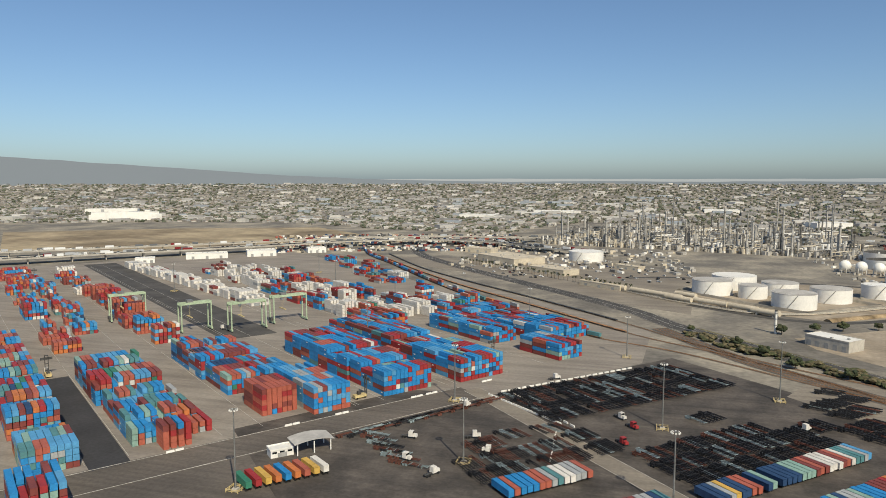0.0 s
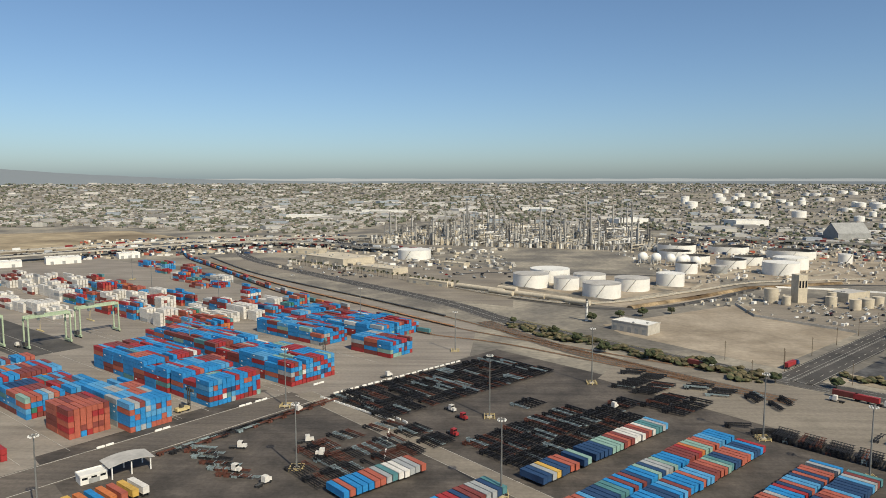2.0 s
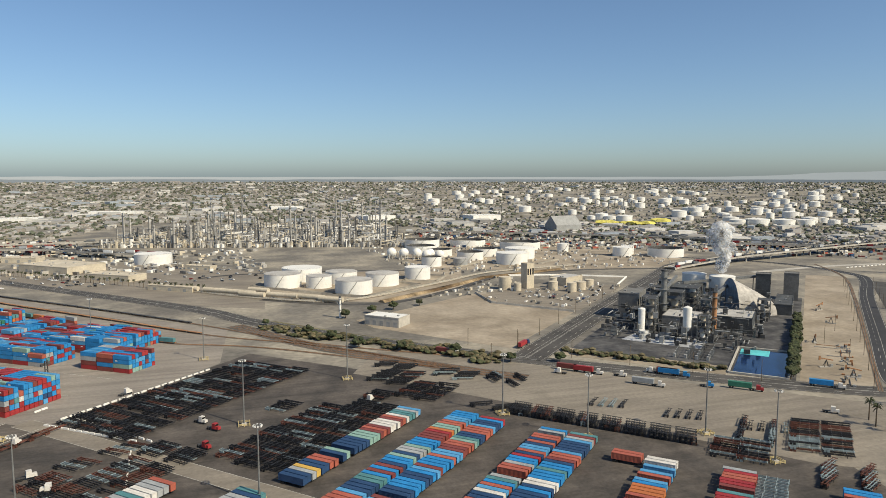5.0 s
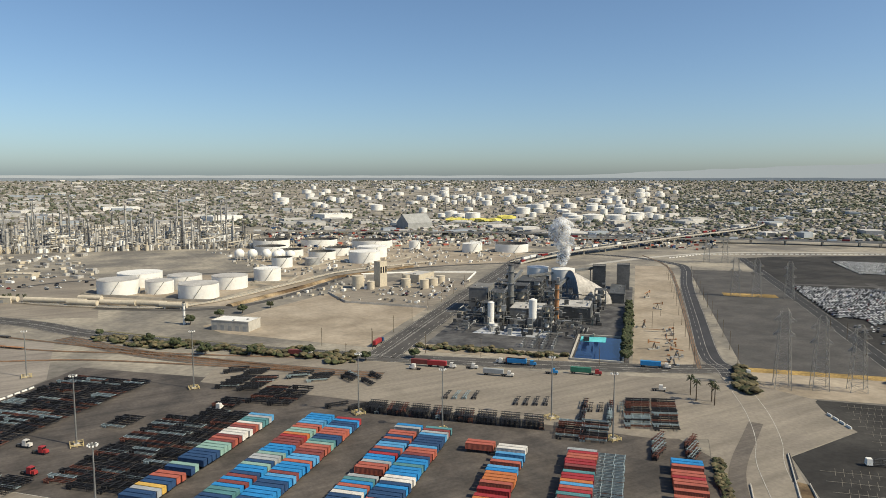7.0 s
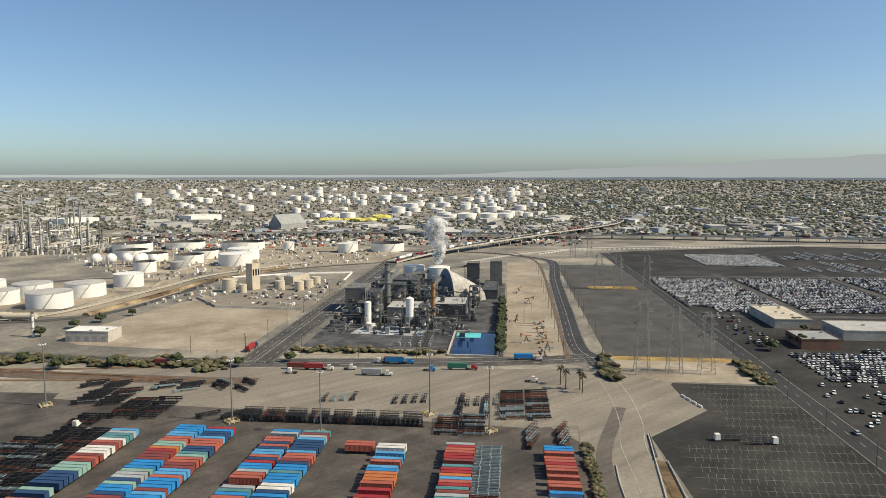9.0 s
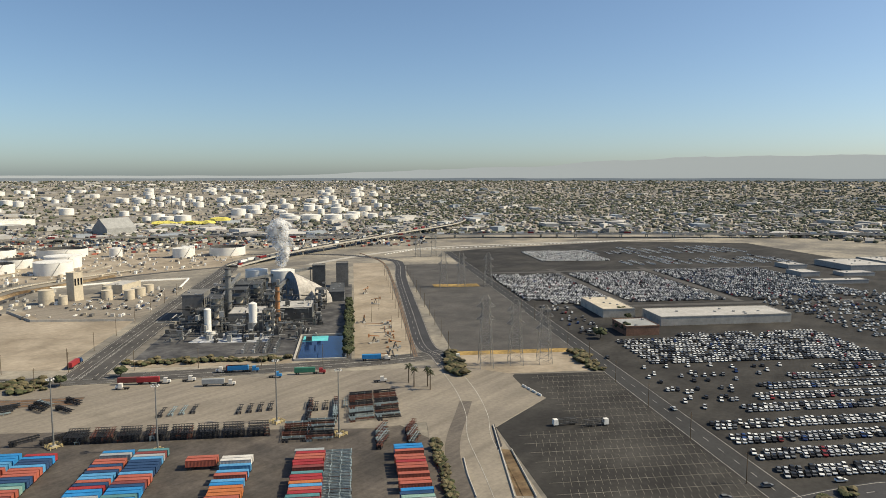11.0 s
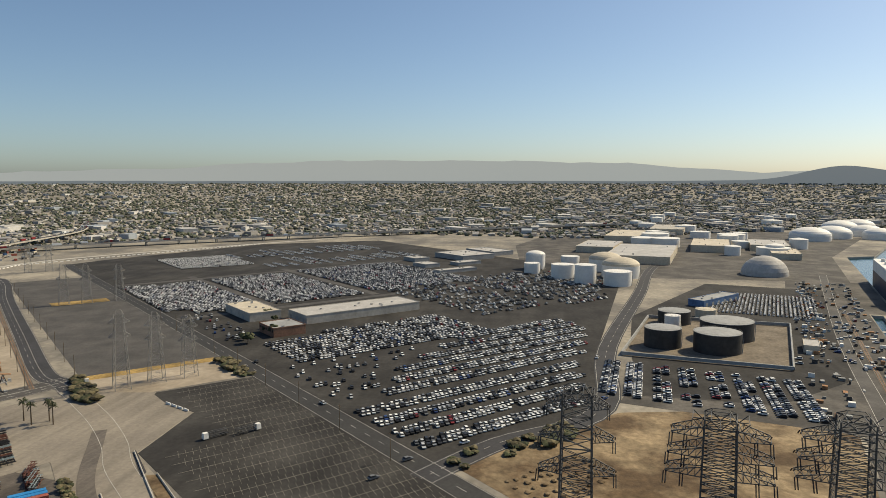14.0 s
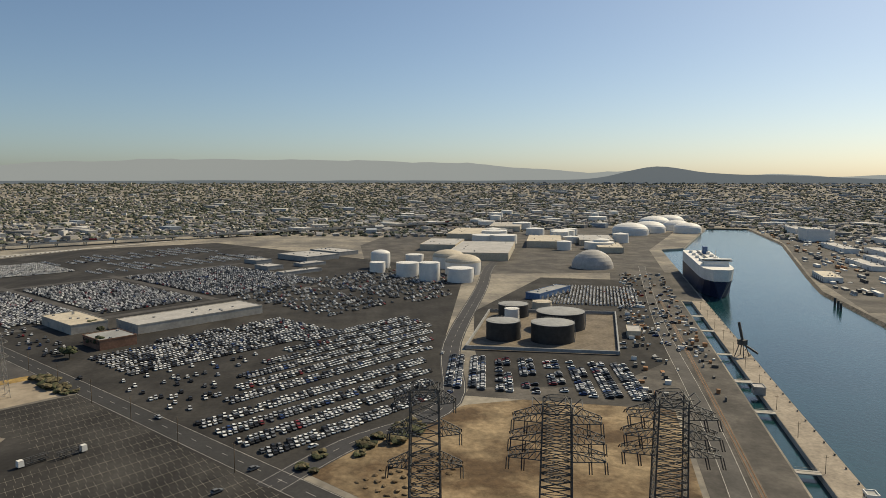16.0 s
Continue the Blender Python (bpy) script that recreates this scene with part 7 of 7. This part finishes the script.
# ---- hills, with distance haze painted as glow ----
# Air haze over the hills is put into their colour and emission.
HAZE = bpy.data.materials.new("haze_glow")
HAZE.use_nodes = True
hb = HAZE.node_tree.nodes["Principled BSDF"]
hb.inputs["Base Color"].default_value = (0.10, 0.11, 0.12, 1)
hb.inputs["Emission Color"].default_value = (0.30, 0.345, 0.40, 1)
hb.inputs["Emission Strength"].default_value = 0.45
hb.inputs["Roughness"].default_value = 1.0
g = Geo()
R = 4780
cols = []
for i in range(0, 361):
    yaw = 100 - i * 0.75
    top = -0.10 + 0.05 * noise.noise((yaw * .15, 0, 0))
    top += 1.75 * float(np.interp(yaw, [14, 24, 33, 41, 49, 60, 100], [0, .12, .42, .72, 1.0, 1.1, .6])) + 0.10 * noise.noise((yaw * .5, 3, 0)) * (1 if yaw > 24 else 0.3)
    top += 0.85 * math.exp(-((yaw + 112) / 3.2) ** 2) + 0.45 * math.exp(-((yaw + 118) / 8) ** 2)
    a = radians(yaw)
    cols.append((-math.sin(a) * R, math.cos(a) * R, EYE + R * math.tan(radians(top))))
n = len(cols)
g.add([(x, y, 20) for x, y, z in cols] + cols, [(i, i + 1, n + i + 1, n + i) for i in range(n - 1)])
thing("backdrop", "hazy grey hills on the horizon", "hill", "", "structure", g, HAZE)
# Brighter copy for the far ridge: thicker haze painted into colour and glow.
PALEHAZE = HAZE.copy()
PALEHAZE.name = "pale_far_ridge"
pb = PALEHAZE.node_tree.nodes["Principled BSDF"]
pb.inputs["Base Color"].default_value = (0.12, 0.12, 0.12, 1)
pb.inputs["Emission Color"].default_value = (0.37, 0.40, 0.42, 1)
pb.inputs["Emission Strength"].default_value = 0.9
g = Geo()
cols = []
R = 4880
for i in range(0, 361):
    yaw = 100 - i * 0.75
    top = 0.10 + 1.5 * float(np.interp(yaw, [-140, -118, -104, -94, -74, -60, -40], [.1, .15, .45, .9, 1, .5, 0])) + (0.22 * noise.noise((yaw * .22, 9, 0)) + .07 * noise.noise((yaw * .9, 5, 0))) * (1 if yaw < -45 else .3)
    a = radians(yaw)
    cols.append((-math.sin(a) * R, math.cos(a) * R, EYE + R * math.tan(radians(top))))
n = len(cols)
g.add([(x, y, 20) for x, y, z in cols] + cols, [(i, i + 1, n + i + 1, n + i) for i in range(n - 1)])
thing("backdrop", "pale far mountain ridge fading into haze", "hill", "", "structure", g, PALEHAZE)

# ---- ship ----
def ship():
    x, y = quay(568, 19.5)
    root = thing("cargo_ship", "navy and white car carrier ship moored at the quay", "ship", at=pose(x, y, -2.6, 0, 0, 180 - 18))
    stations = [(-100, .82, .9), (-92, .95, 1), (-40, 1, 1), (40, 1, 1), (70, .86, 1), (86, .5, .92), (96, .12, .72), (101, .02, .5)]
    B = 16.2

    def hull(z0, z1, flare0, flare1):
        g = Geo()
        rows = []
        for px, w0, w1 in stations:
            rows.append((px, B * (w0 * (1 - flare0) + w1 * flare0), B * (w0 * (1 - flare1) + w1 * flare1)))
        for (a, l0, h0), (b, l1, h1) in zip(rows, rows[1:]):
            for e in (-1, 1):
                q = [(a, e * l0, z0), (b, e * l1, z0), (b, e * h1, z1), (a, e * h0, z1)]
                g.add(q, [(0, 1, 2, 3) if e < 0 else (3, 2, 1, 0)])
            g.add([(a, -h0, z1), (b, -h1, z1), (b, h1, z1), (a, h0, z1)], [(0, 1, 2, 3)])
        a, l0, h0 = rows[0]
        g.add([(a, -l0, z0), (a, l0, z0), (a, h0, z1), (a, -h0, z1)], [(3, 2, 1, 0)])
        a, l0, h0 = rows[-1]
        g.add([(a, -l0, z0), (a, l0, z0), (a, h0, z1), (a, -h0, z1)], [(0, 1, 2, 3)])
        return g
    part("lower_hull", hull(-1, 17, 0, .8), HULL, root, "navy blue painted hull")
    part("upper_hull", hull(17, 29, .8, 1), WHITE, root, "white painted upper hull")
    part("deckhouse", Geo().box(62, 0, 29, 16, 26, 4.5, taper=.95), WHITE, root)
    part("bridge", Geo().box(64, 0, 33.5, 8, 32, 3), WHITE, root)
    part("bridge_windows", Geo().box(68, 0, 34.6, .3, 28, 1.1), GLASS, root)
    part("funnel", Geo().box(-60, 6, 29, 10, 6, 9, taper=.85), BLUEROOF, root)
    for i in range(9):
        part("deck_vent", Geo().box(-85 + i * 15, (-1) ** i * 9, 29, 5, 4, 3), WHITE, root)
    for i in range(5):
        part("deck_duct", Geo().beam((-80 + i * 26, 0, 30.5), (-62 + i * 26, 0, 30.5), 2.2, n=8), GREY, root)
    part("mast", Geo().cyl(60, 0, 36, .5, 9, 8, r2=.2), WHITE, root)
    part("stern_ramp", Geo().box(-103, 0, 4, 3, 14, 22), HULL, root)


ship()
# quay furniture
for i, s in enumerate((20, 95, 150, 215, 290, 350)):
    x, y = quay(s, -17.5)
    root = thing("footbridge", "pale concrete link bridge to the narrow pier", "bridge", "link bridges", at=pose(x, y, 0, 0, 0, -18))
    part("deck", Geo().box(0, 0, -.3, 4 + i % 3, 9.6, .5, bottom=True), CONCRETE, root)
    for e in (-1, 1):
        part("handrail", Geo().beam((e * 1.8, -4.6, 1.2), (e * 1.8, 4.6, 1.2), .12), STEEL, root)
shed("quay_hut", *quay(128, -14), 8, 6, 4, -18, GREY, TANKROOF, "small grey hut on the pier", windows=2, category="hut")
shed("quay_hut", *quay(-5, -3), 5, 4, 4, -18, WHITE, GREY, "small white hut on the pier", windows=2, category="hut")
root = thing("loading_crane", "dark steel loading hopper crane on the pier", "crane", at=pose(*quay(212, -7), 0, 0, 0, 30))
for a in (-2.5, 2.5):
    for b in (-2.5, 2.5):
        part("leg", Geo().beam((a * 1.3, b * 1.3, 0), (a * .5, b * .5, 9), .5), DARKSTEEL, root)
part("machine_house", Geo().box(0, 0, 8, 5, 4, 3.4, bottom=True), DARKSTEEL, root)
part("boom", Geo().beam((0, 0, 11), (2.5, 1, 23), 1.6), DARKSTEEL, root)
part("conveyor_arm", Geo().beam((0, 0, 9), (-9, -4, 3), 1.2), DARKSTEEL, root)
first = None
for i in range(34):
    m = pose(*quay(-60 + i * 14.5, -1.2), 0, 0, 0, -18)
    if first is None:
        first = thing("bollard", "dark iron mooring bollard on the pier edge", "bollard", "bollards", "", Geo().cyl(0, 0, 0, .35, .6, 8).cyl(0, 0, .6, .5, .25, 8), DARKSTEEL, m)
    else:
        copy_thing(first, m)
for s, n in ((418, 116), (432, 118), (448, 120)):
    thing("mooring_pile", "dark timber mooring pile in the water", "pile", "mooring piles", "", Geo().cyl(0, 0, -6, 1.1, 11, 8), DARKSTEEL, pose(*quay(s, n), 0))
g = Geo()
for i in range(420):
    s, n = RNG.uniform(100, 620), RNG.uniform(-78, -26)
    if n > -60 and n < -36 and RNG.random() < .8:
        continue
    x, y = quay(s, n)
    g.box(x, y, 0, RNG.uniform(.6, 5), RNG.uniform(.6, 3), RNG.uniform(.5, 2.8), -18 + RNG.choice((0, 90)), RNG.randint(0, 4))
for i in range(500):
    s, n = RNG.uniform(500, 1500), RNG.uniform(150, 420)
    if n < far_bank(s) + 8:
        continue
    x, y = quay(s, n)
    g.box(x, y, 0, RNG.uniform(3, 22), RNG.uniform(2, 5), RNG.uniform(1, 4), -18, RNG.randint(0, 4))
thing("quay_equipment", "scattered crates, vans and machinery on the quay", "equipment", "", "stuff", g, [GREY, WHITE, DARKSTEEL, RUST, STEEL])
# earth heaps under the pylons
g = Geo()
for i in range(46):
    x, y = 262 + (i % 9) * 3.6 + RNG.uniform(-1, 1), 22 - (i % 9) * 3.4 - (i // 9) * 4 + RNG.uniform(-1, 1) - 12
    g.lump(x - (i // 9) * 4, y, 0, RNG.uniform(.9, 1.7), RNG.uniform(.6, 1.2), RNG, 7)
thing("earth_heaps", "rows of small brown earth heaps", "heap", "", "stuff", g, EARTH)
